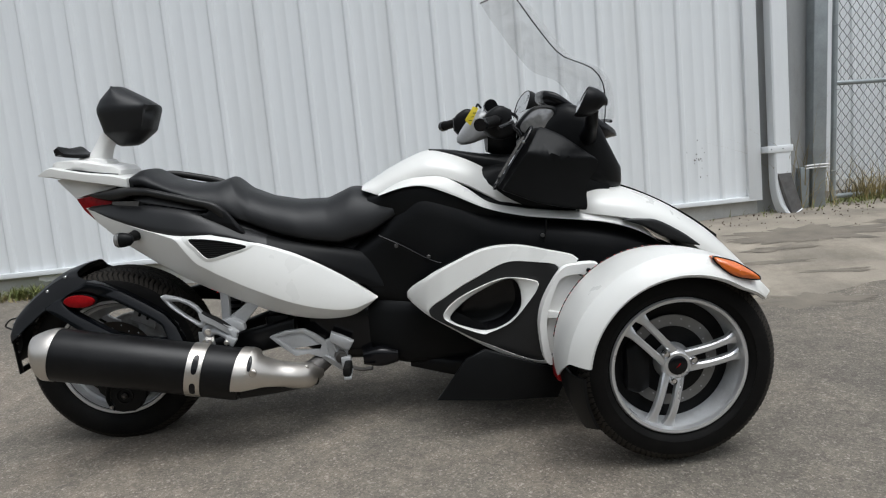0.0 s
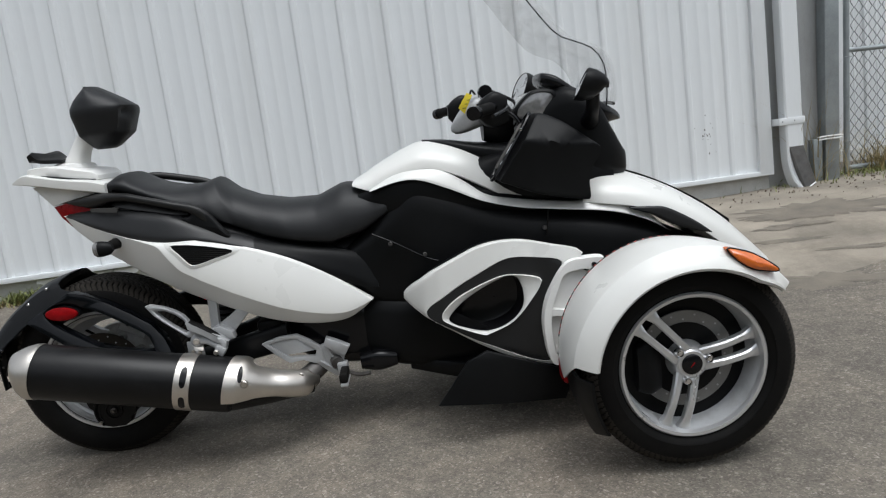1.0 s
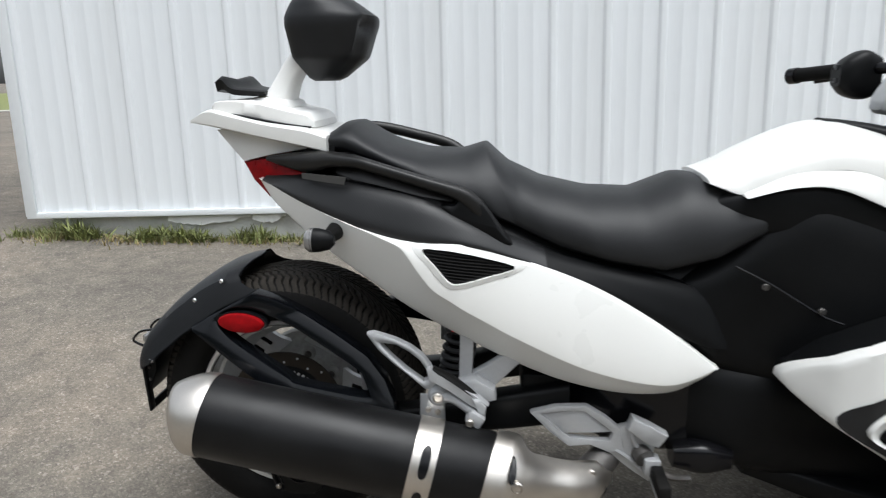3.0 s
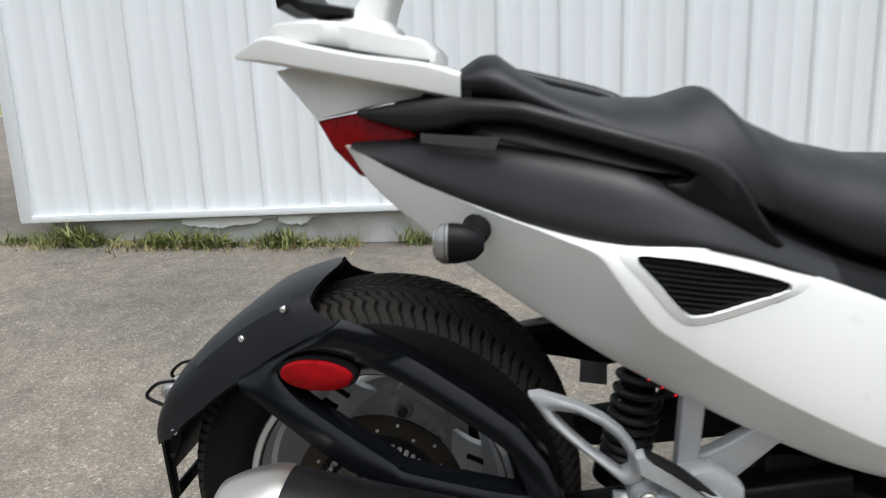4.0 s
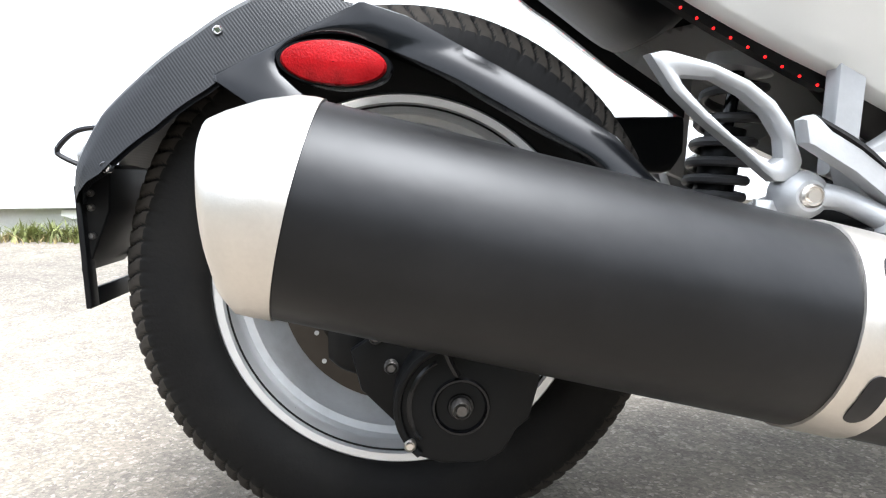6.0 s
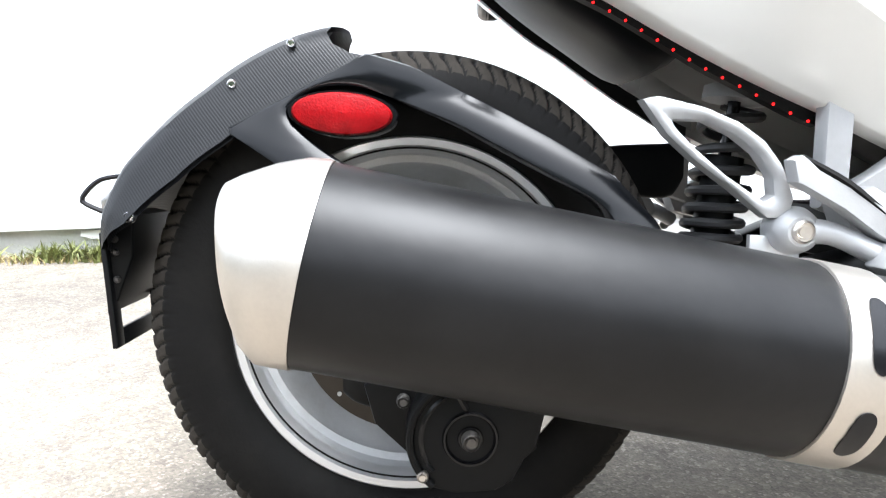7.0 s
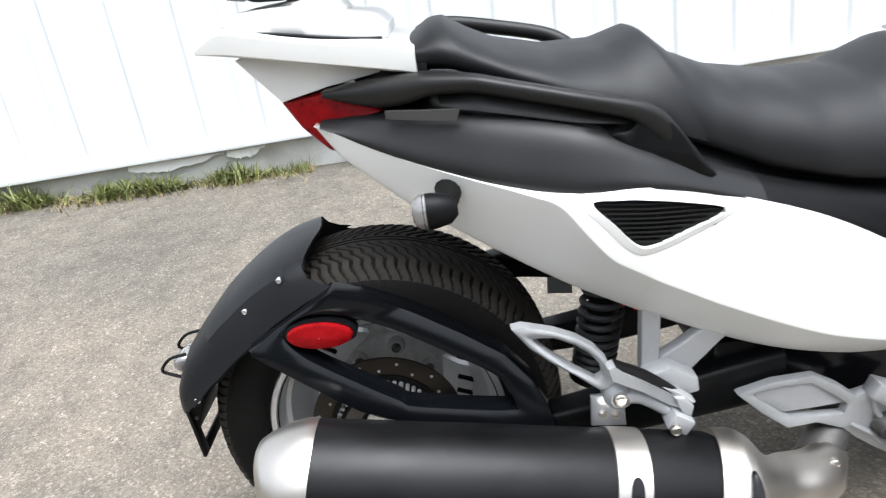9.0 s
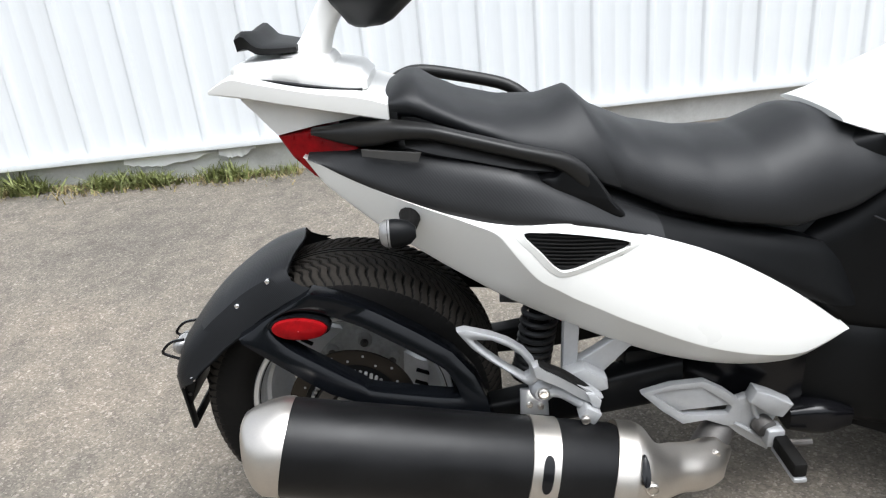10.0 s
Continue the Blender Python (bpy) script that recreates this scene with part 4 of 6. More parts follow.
# seat
def build_seat():
    top = lerp([(0.115, 0.888), (0.145, 0.91), (0.168, 0.912), (0.195, 0.892), (0.24, 0.868), (0.312, 0.85), (0.39, 0.848), (0.441, 0.864), (0.486, 0.822), (0.56, 0.787), (0.656, 0.765), (0.755, 0.762), (0.838, 0.796), (0.86, 0.797), (0.91, 0.788), (0.98, 0.765), (1.045, 0.728)])
    low = lerp([(0.115, 0.85), (0.175, 0.845), (0.321, 0.785), (0.494, 0.705), (0.6, 0.655), (0.7, 0.628), (0.8, 0.612), (0.9, 0.636), (1.0, 0.69), (1.045, 0.718)])
    wide = lerp([(0.115, 0.122), (0.168, 0.138), (0.21, 0.142), (0.3, 0.155), (0.44, 0.166), (0.475, 0.158), (0.52, 0.158), (0.65, 0.172), (0.8, 0.172), (0.9, 0.166), (0.99, 0.155), (1.03, 0.13), (1.045, 0.105)])
    # the ridges across it run forward on their way down
    skew = lerp([(0.115, 0.02), (0.168, 0.035), (0.3, 0.05), (0.441, 0.075), (0.6, 0.05), (0.8, 0.0), (1.045, 0.0)])
    xs = sorted(list(np.linspace(0.115, 1.045, 90)) + [0.166, 0.17, 0.438, 0.444])
    f = lambda g, x: sum(g(min(1.045, max(0.115, x + d))) for d in (-0.004, 0, 0.004)) / 3
    bm, grid = bmesh.new(), []
    for x in xs:
        k = skew(x)
        zt, zb, w = f(top, x), f(low, x + k), f(wide, x + 0.5 * k)
        row = []
        for a in np.linspace(0, 2 * math.pi, 48, endpoint=False):
            c, q = math.cos(a), math.sin(a)
            y = w * math.copysign(abs(c) ** 0.74, c)
            z = zb + 0.03 + (zt - zb - 0.03) * abs(q) ** 0.95 if q >= 0 else zb + 0.03 - 0.03 * abs(q) ** 0.5
            row.append((x + k * (1 - min(1.0, max(0.0, (z - zb) / (zt - zb)))), y, z))
        grid.append(row)
    skin(bm, grid, close_v=True, cap=True)
    return part("seat", bm, VINYL, bike, "two-step black vinyl seat")


build_seat()

# muffler
def oval(x, y, z, ry, rz, n=40, lean=0.0, skew=0.12):
    return [(x + lean * math.sin(a) * rz + skew * ry * math.cos(a), y + ry * math.cos(a), z + rz * math.sin(a)) for a in np.linspace(0, 2 * math.pi, n, endpoint=False)]


def build_muffler():
    root = empty("muffler", (0, 0, 0), bike)
    ax = lambda x: (-0.325 + 0.051 * (x + 0.1), 0.3692 - 0.23 * (x + 0.1))
    def shell(stations, lean=0.24):
        bm = bmesh.new()
        skin(bm, [oval(q[0], ax(q[0])[0], ax(q[0])[1] + (q[3] if len(q) > 3 else 0), q[1], q[2], lean=q[4] if len(q) > 4 else lean, skew=0.0) for q in stations], close_v=True, cap=True)
        return bm
    part("can", shell([(-0.092, 0.0785, 0.0785), (-0.086, 0.0795, 0.0795), (0.1, 0.0805, 0.0805), (0.45, 0.082, 0.082), (0.46, 0.079, 0.079)]), MUFFLER, root, "satin black muffler can")
    part("end_cap", shell([(-0.138, 0.016, 0.018, 0.014, -0.1), (-0.145, 0.019, 0.021, 0.014, -0.1), (-0.147, 0.023, 0.025, 0.012, -0.1), (-0.1465, 0.034, 0.036, 0.004, -0.1), (-0.145, 0.046, 0.049, -0.003, -0.09), (-0.142, 0.058, 0.06, -0.007, -0.06), (-0.134, 0.068, 0.0685, -0.008, 0.02), (-0.118, 0.077, 0.0775, -0.0055, 0.13), (-0.1, 0.0805, 0.0808, -0.001, 0.21), (-0.09, 0.081, 0.081), (-0.084, 0.081, 0.081)]), STEEL, root, "brushed steel end cap")
    band = part("clamp_band", shell([(0.306, 0.08, 0.08), (0.307, 0.0835, 0.0835), (0.352, 0.0838, 0.0838), (0.353, 0.08, 0.08)]), STEEL, root, "steel clamp band with slots")
    for a0, a1 in ((130, 172), (191, 222)):
        bm, grid = bmesh.new(), []
        for k in 0.5 - 0.5 * np.cos(np.linspace(0, math.pi, 25)):
            a = radians(a0 + (a1 - a0) * k)
            h = 0.009 * math.sqrt(max(0.003, 1 - abs(2 * k - 1) ** 4))
            row = []
            for dx in (-h, -h * 0.5, 0, h * 0.5, h):
                x = 0.332 + dx
                cy, cz = ax(x)
                row.append((x + 0.24 * math.sin(a) * 0.084, cy + 0.0845 * math.cos(a), cz + 0.0845 * math.sin(a)))
            grid.append(row)
        slab(bm, grid, (0, 0.004, 0))
        part("slot", bm, GLOSS, band)
    def bend(stations):
        bm = bmesh.new()
        skin(bm, [oval(x, y, z, ry, rz, lean=le) for x, y, z, ry, rz, le in stations], close_v=True, cap=True)
        return bm
    part("can_front", shell([(0.43, 0.08, 0.08), (0.455, 0.076, 0.074), (0.475, 0.06, 0.06), (0.49, 0.03, 0.03)]), MUFFLER, root)
    grid = []
    for x, cy, cz, ry, rz, a0, a1, lean in curve([(0.453, -0.297, 0.243, 0.0855, 0.0855, 20, 200, 0.24), (0.48, -0.298, 0.24, 0.085, 0.0845, 22, 200, 0.24), (0.496, -0.299, 0.239, 0.082, 0.081, 40, 200, 0.2), (0.515, -0.298, 0.238, 0.074, 0.072, 80, 202, 0.14), (0.54, -0.294, 0.235, 0.06, 0.057, 92, 208, 0.05), (0.58, -0.278, 0.222, 0.047, 0.044, 70, 222, 0.0), (0.625, -0.262, 0.208, 0.045, 0.042, 55, 236, 0.0), (0.66, -0.24, 0.198, 0.044, 0.042, 40, 236, 0.0), (0.688, -0.224, 0.196, 0.036, 0.036, 35, 236, 0.0), (0.702, -0.216, 0.195, 0.02, 0.024, 35, 236, 0.0), (0.708, -0.212, 0.195, 0.006, 0.01, 35, 236, 0.0)], 60):
        grid.append([(x + lean * math.sin(t) * rz + 0.12 * ry * math.cos(t) * min(1.0, lean / 0.19), cy + ry * math.cos(t), cz + rz * math.sin(t)) for t in np.radians(np.linspace(a0, a1, 26)).tolist()])
    bm = bmesh.new()
    slab(bm, grid, (0, 0.004, -0.002))
    part("heat_shield", bm, STEEL, root, "bright steel heat shield")
    # black disc set on the shield, its colour replacing a hole's shade
    bm, grid = bmesh.new(), []
    for k, d in ((1.0, 0.006), (1.0, -0.001), (0.9, -0.002), (0.1, -0.002)):
        grid.append([(0.503 + 0.1 * (0.02 * k * math.sin(a)) + 0.007 * k * math.cos(a), -0.377 + d + 0.9 * max(0.0, 0.02 * k * math.sin(a) + 0.012), 0.292 + 0.02 * k * math.sin(a)) for a in np.linspace(0, 2 * math.pi, 24, endpoint=False)])
    skin(bm, grid, close_v=True, cap=True)
    part("opening", bm, GLOSS, root, "dark disc in place of the shaded slot in the heat shield")
    part("lower_pipe", tube([(0.46, -0.3, 0.226), (0.54, -0.285, 0.208), (0.62, -0.246, 0.19), (0.68, -0.215, 0.185)], [0.064, 0.046, 0.034, 0.03], 20, 24), MUFFLER, root)
    part("pipe", tube([(0.655, -0.22, 0.2), (0.70, -0.17, 0.22), (0.74, -0.1, 0.25), (0.75, -0.02, 0.27)], 0.032, 18, 16), DARK_STEEL, root)
    screw((0.512, -0.37, 0.264), 0.012, root, STEEL, 0.006)
    screw((0.66, -0.262, 0.232), 0.008, root, STEEL, 0.004)


build_muffler()

# black core under the panels
part("tail_frame", body([(0.02, 0.75, 0.815, 0.06), (0.1, 0.665, 0.84, 0.11), (0.2, 0.593, 0.82, 0.14), (0.28, 0.548, 0.80, 0.15), (0.32, 0.59, 0.79, 0.16), (0.45, 0.60, 0.74, 0.165), (0.55, 0.52, 0.70, 0.16), (0.65, 0.43, 0.67, 0.15), (0.8, 0.40, 0.64, 0.13), (0.95, 0.37, 0.66, 0.12)]), BLACK, bike)
part("side_fairing", body([(0.66, 0.46, 0.54, 0.09), (0.8, 0.42, 0.585, 0.135), (0.92, 0.39, 0.655, 0.155), (1.0, 0.36, 0.74, 0.165), (1.06, 0.35, 0.785, 0.178), (1.1, 0.34, 0.787, 0.184), (1.19, 0.32, 0.755, 0.19), (1.3, 0.30, 0.70, 0.20), (1.42, 0.28, 0.668, 0.215), (1.6, 0.26, 0.642, 0.235), (1.78, 0.26, 0.60, 0.24), (1.9, 0.26, 0.54, 0.22), (2.1, 0.27, 0.44, 0.12)], power=0.42), BLACK, bike)
part("belly_pan", body([(0.78, 0.26, 0.40, 0.12), (0.95, 0.17, 0.44, 0.16), (1.2, 0.14, 0.40, 0.2), (1.5, 0.13, 0.36, 0.24), (1.8, 0.16, 0.34, 0.22), (2.1, 0.2, 0.32, 0.1)]), BLACK, bike)
part("engine_case", body([(0.62, 0.26, 0.42, 0.12), (0.7, 0.215, 0.46, 0.15), (0.82, 0.19, 0.45, 0.15), (0.92, 0.2, 0.42, 0.13)]), GLOSS, bike)
part("front_core", body([(1.12, 0.62, 0.80, 0.12), (1.3, 0.62, 0.84, 0.165), (1.5, 0.60, 0.86, 0.17), (1.72, 0.58, 0.80, 0.16)]), BLACK, bike)
for x, y, z in ((0.985, -0.178, 0.598), (1.09, -0.186, 0.553), (1.47, -0.225, 0.6), (1.11, -0.2, 0.39)):
    screw((x, y - 0.004, z), 0.007, bike, DARK_STEEL, 0.004)
# seams of the side fairing
for line in ([(0.93, -0.168, 0.635), (1.0, -0.183, 0.6), (1.09, -0.190, 0.545), (1.13, -0.196, 0.53)], [(1.485, -0.224, 0.655), (1.482, -0.2265, 0.62), (1.475, -0.2265, 0.575)]):
    part("seam", tube(line, 0.0022, 14, 6), GLOSS, bike)

# carbon film panel between rail and white side panel
tail_y = lerp([(-0.1, -0.1), (0, -0.125), (0.1, -0.167), (0.2, -0.205), (0.33, -0.232), (0.42, -0.23), (0.53, -0.206), (0.7, -0.19), (0.91, -0.168), (0.98, -0.146)])
cp = part("tail_side_panel", panel([(-0.02, 0.803), (0.055, 0.81), (0.166, 0.801), (0.256, 0.787), (0.347, 0.764), (0.41, 0.732), (0.5, 0.69), (0.6, 0.652), (0.72, 0.62), (0.8, 0.604), (0.88, 0.575), (0.93, 0.53)],
    [(-0.02, 0.796), (0.11, 0.738), (0.234, 0.7), (0.31, 0.686), (0.42, 0.68), (0.525, 0.646), (0.66, 0.59), (0.79, 0.512), (0.88, 0.47), (0.93, 0.46)], tail_y, 0.012, 0.03, lean=0.03), CARBON_PANEL, bike, "black carbon-look side panel")
cp.data.materials.append(BLACK)
for f in cp.data.polygons:
    f.material_index = 1 if f.center.x > 0.56 else 0
mirrored(cp)

# vent in the white panel
rim_out = loop([(0.306, 0.689), (0.36, 0.69), (0.394, 0.686), (0.451, 0.673), (0.528, 0.643), (0.45, 0.618), (0.393, 0.607), (0.369, 0.616), (0.341, 0.648)], 96)
centre = (0.402, 0.652)
vr = part("vent_rim", ring_plate(rays(rim_out, centre, 96), rays(loop(VENT, 96), centre, 96), lambda x, z: leaf_at(x, z) - 0.001, lambda x, z: leaf_at(x, z) - 0.005, 0.02, 0.002), WHITE, bike)
va = part("side_vent", plate(loop(VENT, 60), 0.003, 0.02, 0.001), BLACK, bike, "black louvred side vent")
for v in va.data.vertices:
    v.co.y += leaf_at(v.co.x, v.co.z)
inside = loop(VENT, 200)
for k in range(9):
    z = 0.6225 + 0.0058 * k
    # the louvres fall a little towards the front
    level = [q[0] for q, p in zip(inside, np.roll(inside, 1, 0)) if (q[1] + 0.14 * (q[0] - 0.4) - z) * (p[1] + 0.14 * (p[0] - 0.4) - z) <= 0]
    if len(level) > 1 and max(level) - min(level) > 0.02:
        pts = [(x, leaf_at(x, z - 0.14 * (x - 0.4)) + 0.0015, z - 0.14 * (x - 0.4)) for x in np.linspace(min(level) + 0.004, max(level) - 0.004, 8)]
        part("slat", tube(pts, 0.0017, 0, 6), RUBBER, va)
for ob in (vr, va):
    mirrored(ob)

# air intake on the side
ink = lerp([(1.0, -0.228), (1.07, -0.325), (1.12, -0.352), (1.40, -0.378), (1.47, -0.405), (1.6, -0.43)])
C = (1.285, 0.415)
HOUSE = [(1.009, 0.444), (1.087, 0.514), (1.177, 0.559), (1.258, 0.59), (1.35, 0.596), (1.447, 0.577), (1.54, 0.548), (1.50, 0.50), (1.44, 0.43), (1.425, 0.35), (1.435, 0.25), (1.43, 0.212), (1.33, 0.236), (1.227, 0.288), (1.127, 0.352), (1.034, 0.407)]
INSERT = [(1.072, 0.398), (1.152, 0.462), (1.242, 0.51), (1.322, 0.545), (1.399, 0.542), (1.478, 0.523), (1.433, 0.43), (1.415, 0.355), (1.422, 0.225), (1.245, 0.291), (1.144, 0.348)]
RING = [(1.117, 0.392), (1.168, 0.443), (1.276, 0.49), (1.337, 0.498), (1.411, 0.483), (1.414, 0.464), (1.393, 0.429), (1.329, 0.36), (1.257, 0.328), (1.23, 0.326), (1.145, 0.363)]
HOLE = [(1.141, 0.387), (1.203, 0.441), (1.302, 0.488), (1.345, 0.489), (1.362, 0.448), (1.356, 0.395), (1.311, 0.352), (1.248, 0.335), (1.179, 0.352), (1.147, 0.368)]
house, insert = rays(loop(HOUSE, 200), C, 120), rays(loop(INSERT, 200), C, 120)
ring, hole = rays(loop(RING, 200), C, 120), rays(loop(HOLE, 200), C, 120)
flat = lambda d: (lambda x, z: ink(x) + d)
a = part("intake_housing", ring_plate(house, insert, flat(0.008), flat(-0.002), 0.03, 0.004, steps=8), WHITE, bike, "white side intake housing")
bm = bmesh.new()
skin(bm, [[(p[0], min(-0.17, ink(p[0]) + d), p[1]) for p in C + (house - C) * k] for d, k in ((0.02, 0.6), (0.016, 0.985), (0.09, 0.95), (0.16, 0.9), (0.18, 0.3))], close_v=True)
e = part("intake_back", bm, BLACK, bike)
b = part("intake_insert", ring_plate(insert, ring, flat(0.0), flat(0.0), 0.05, 0.002), CARBON_PANEL, bike)
c = part("intake_ring", ring_plate(ring, hole, flat(-0.012), flat(0.004), 0.03, 0.003, steps=8), WHITE, bike, "white ring round the intake")
bm = bmesh.new()
skin(bm, [[(p[0], ink(p[0]) + d, p[1]) for p in (C + (hole - C) * k)] for d, k in ((0.0, 1.0), (0.03, 0.97), (0.07, 0.9), (0.08, 0.5), (0.08, 0.02))], close_v=True)
d = part("intake_duct", bm, GLOSS, bike, "dark intake duct")
for ob in (a, b, c, d, e):
    mirrored(ob)

# tank cover and console
part("tank_cover", body([(0.884, 0.788, 0.80, 0.115), (0.91, 0.779, 0.813, 0.13), (0.945, 0.77, 0.832, 0.14), (0.983, 0.79, 0.852, 0.147), (1.06, 0.814, 0.886, 0.156), (1.127, 0.82, 0.903, 0.163), (1.22, 0.79, 0.885, 0.17), (1.3, 0.745, 0.852, 0.174), (1.39, 0.69, 0.795, 0.174), (1.46, 0.67, 0.72, 0.172)], power=0.92, dome=True), WHITE, bike, "white tank cover")
part("tank_base", body([(0.84, 0.69, 0.745, 0.11), (0.92, 0.69, 0.775, 0.14), (1.0, 0.68, 0.80, 0.158), (1.1, 0.68, 0.805, 0.17), (1.25, 0.66, 0.76, 0.178), (1.45, 0.64, 0.70, 0.18)], power=0.4), BLACK, bike)
part("console", body([(1.125, 0.88, 0.907, 0.03), (1.2, 0.86, 0.899, 0.075), (1.3, 0.81, 0.88, 0.105), (1.4, 0.74, 0.87, 0.125), (1.47, 0.74, 0.88, 0.14)]), BLACK, bike)
STRIPE_Y = lerp([(0.94, -0.172), (1.1, -0.186), (1.3, -0.205), (1.5, -0.228), (1.64, -0.242), (1.78, -0.252), (1.87, -0.25)])
st = part("side_stripe", panel([(0.94, 0.772), (1.022, 0.81), (1.106, 0.821), (1.169, 0.811), (1.24, 0.767), (1.31, 0.717), (1.421, 0.691), (1.495, 0.679), (1.626, 0.664), (1.72, 0.648), (1.80, 0.608), (1.862, 0.546)],
    [(0.94, 0.768), (1.02, 0.789), (1.094, 0.789), (1.183, 0.754), (1.291, 0.702), (1.401, 0.671), (1.503, 0.655), (1.643, 0.636), (1.72, 0.618), (1.80, 0.585), (1.862, 0.546)], STRIPE_Y, 0.004, 0.03, lean=0.028, nu=60), WHITE, bike, "white trim line along the side")
mirrored(st)

# hood
part("hood", body([(1.6, 0.665, 0.73, 0.215), (1.66, 0.655, 0.75, 0.24), (1.74, 0.64, 0.745, 0.25), (1.82, 0.615, 0.718, 0.255), (1.91, 0.57, 0.676, 0.25), (2.0, 0.51, 0.622, 0.225), (2.1, 0.43, 0.55, 0.18), (2.2, 0.36, 0.455, 0.12), (2.28, 0.33, 0.375, 0.05)], power=0.88, dome=True), WHITE, bike, "white sloping hood")
hs = panel([(1.735, 0.636), (1.80, 0.632), (1.85, 0.622), (1.93, 0.575), (1.985, 0.532)], [(1.735, 0.632), (1.80, 0.606), (1.86, 0.57), (1.93, 0.542), (1.985, 0.528)], lambda x: -0.262, 0.004, 0.02)
mirrored(part("hood_insert", hs, CARBON_PANEL, bike))
bm = bmesh.new()
slab(bm, [[(x, y, z - 8 * y * y * 0.12) for y in np.linspace(-0.05, 0.05, 7)] for x, z in curve([(1.78, 0.740), (1.85, 0.712), (1.95, 0.661), (2.05, 0.597), (2.14, 0.527)], 20)], (0, 0, -0.02))
part("hood_stripe", bm, BLACK, bike)

# black wind deflectors
POD = [(1.338, 0.764), (1.36, 0.795), (1.405, 0.857), (1.455, 0.926), (1.474, 0.95), (1.49, 0.951), (1.548, 0.92), (1.611, 0.867), (1.642, 0.84), (1.647, 0.828), (1.644, 0.81), (1.626, 0.785), (1.615, 0.76), (1.611, 0.729), (1.614, 0.69), (1.611, 0.678), (1.60, 0.677), (1.53, 0.691), (1.446, 0.715), (1.36, 0.752), (1.342, 0.758)]
def deflector():
    c = np.array((1.51, 0.80))
    p = rays(loop(POD, 200), c, 120)
    bm, grid = bmesh.new(), []
    def face(x, z):
        fold = 0.876 - 0.16 * (x - 1.435)
        return -0.298 + (0.85 * (z - fold) if z > fold else 0.16 * (fold - z)) + 0.05 * max(0.0, 1.44 - x)
    for k, d in ((0.98, 0.17), (1.0, 0.02), (0.997, 0.008), (0.985, 0.002), (0.95, 0.0), (0.86, 0.0), (0.74, 0.0), (0.6, 0.0), (0.45, 0.0), (0.3, 0.0), (0.15, 0.0), (0.02, 0.0)):
        grid.append([(q[0], face(*q) + d, q[1]) for q in (c + (p - c) * k)])
    skin(bm, grid, close_v=True, cap=True)
    ob = part("wind_deflector", bm, BLACK, bike, "black wind deflector with a chrome-edged vent")
    u, w = Vector((1.337, -0.245, 0.768)), Vector((1.462, -0.2, 0.934))
    side = Vector((0, 1, 0))
    back = Vector((-0.012, 0, 0.01))
    corner = [u + back - side * 0.025, u.lerp(w, 0.5) + back - side * 0.035, w + back - side * 0.02, w + back + side * 0.02, u.lerp(w, 0.5) + back + side * 0.03, u + back + side * 0.025]
    lp = loop([tuple(v) for v in corner], 40)
    bm = tube(np.vstack([lp, lp[:2]]), 0.0055, 0, 8, cap=False)
    part("vent_frame", bm, GLOSS, ob)
    for d in (-0.014, 0.012):
        part("vent_rod", tube([tuple(u.lerp(w, k) + back * 1.4 + side * d) for k in (0.12, 0.5, 0.86)], 0.003, 8, 6), DARK_STEEL, ob)
    part("vent_trim", tube(lp[3:10] + np.array((-0.004, -0.002, 0.003)), 0.0016, 0, 6), CHROME, ob, "thin chrome trim")
    for k in (0.25, 0.42, 0.6, 0.78):
        p0 = u.lerp(w, k) + back
        part("vent_bar", tube([tuple(p0 - side * 0.03), tuple(p0 + side * 0.025)], 0.004, 0, 8), GLOSS, ob)
        part("vent_stud", block(tuple(p0 - side * 0.034 - Vector((0.006, 0.003, 0.004))), tuple(p0 - side * 0.034 + Vector((0.002, 0.004, 0.006))), 0.001), CHROME, ob)
    return ob


mirrored(deflector())

# instrument cowl
part("dash_cowl", body([(1.43, 0.80, 0.89, 0.1), (1.48, 0.80, 0.945, 0.125), (1.53, 0.79, 1.0, 0.135), (1.6, 0.76, 1.03, 0.16), (1.68, 0.73, 0.985, 0.172), (1.725, 0.72, 0.90, 0.16), (1.77, 0.725, 0.82, 0.12), (1.79, 0.74, 0.805, 0.07), (1.8, 0.76, 0.79, 0.03)], power=0.42), BLACK, bike, "black instrument cowl")
part("cowl_visor", body([(1.522, 1.05, 1.062, 0.05), (1.533, 1.035, 1.078, 0.08), (1.575, 1.012, 1.066, 0.1), (1.625, 0.985, 1.028, 0.098)]), GLOSS, bike)
part("instrument_screen", plate(loop([(1.425, 0.95), (1.442, 0.985), (1.49, 1.02), (1.553, 1.012), (1.552, 0.965), (1.522, 0.925), (1.46, 0.925)], 40), -0.128, 0.12, 0.012), CLEAR_LENS, bike, "grey instrument screen")
part("screen_frame", ring_plate(*[rays(loop([(1.425, 0.95), (1.442, 0.985), (1.49, 1.02), (1.553, 1.012), (1.552, 0.965), (1.522, 0.925), (1.46, 0.925)], 80), (1.495, 0.97), 60) * k + np.array((1.495, 0.97)) * (1 - k) for k in (1.06, 0.9)], lambda x, z: -0.127, lambda x, z: -0.133, 0.03, 0.003), BLACK, bike)
part("headlamp_brow", body([(1.66, 0.90, 1.0, 0.15), (1.71, 0.895, 0.965, 0.15), (1.76, 0.9, 0.935, 0.1), (1.782, 0.902, 0.915, 0.06), (1.79, 0.905, 0.911, 0.03)], power=0.4), GLOSS, bike)

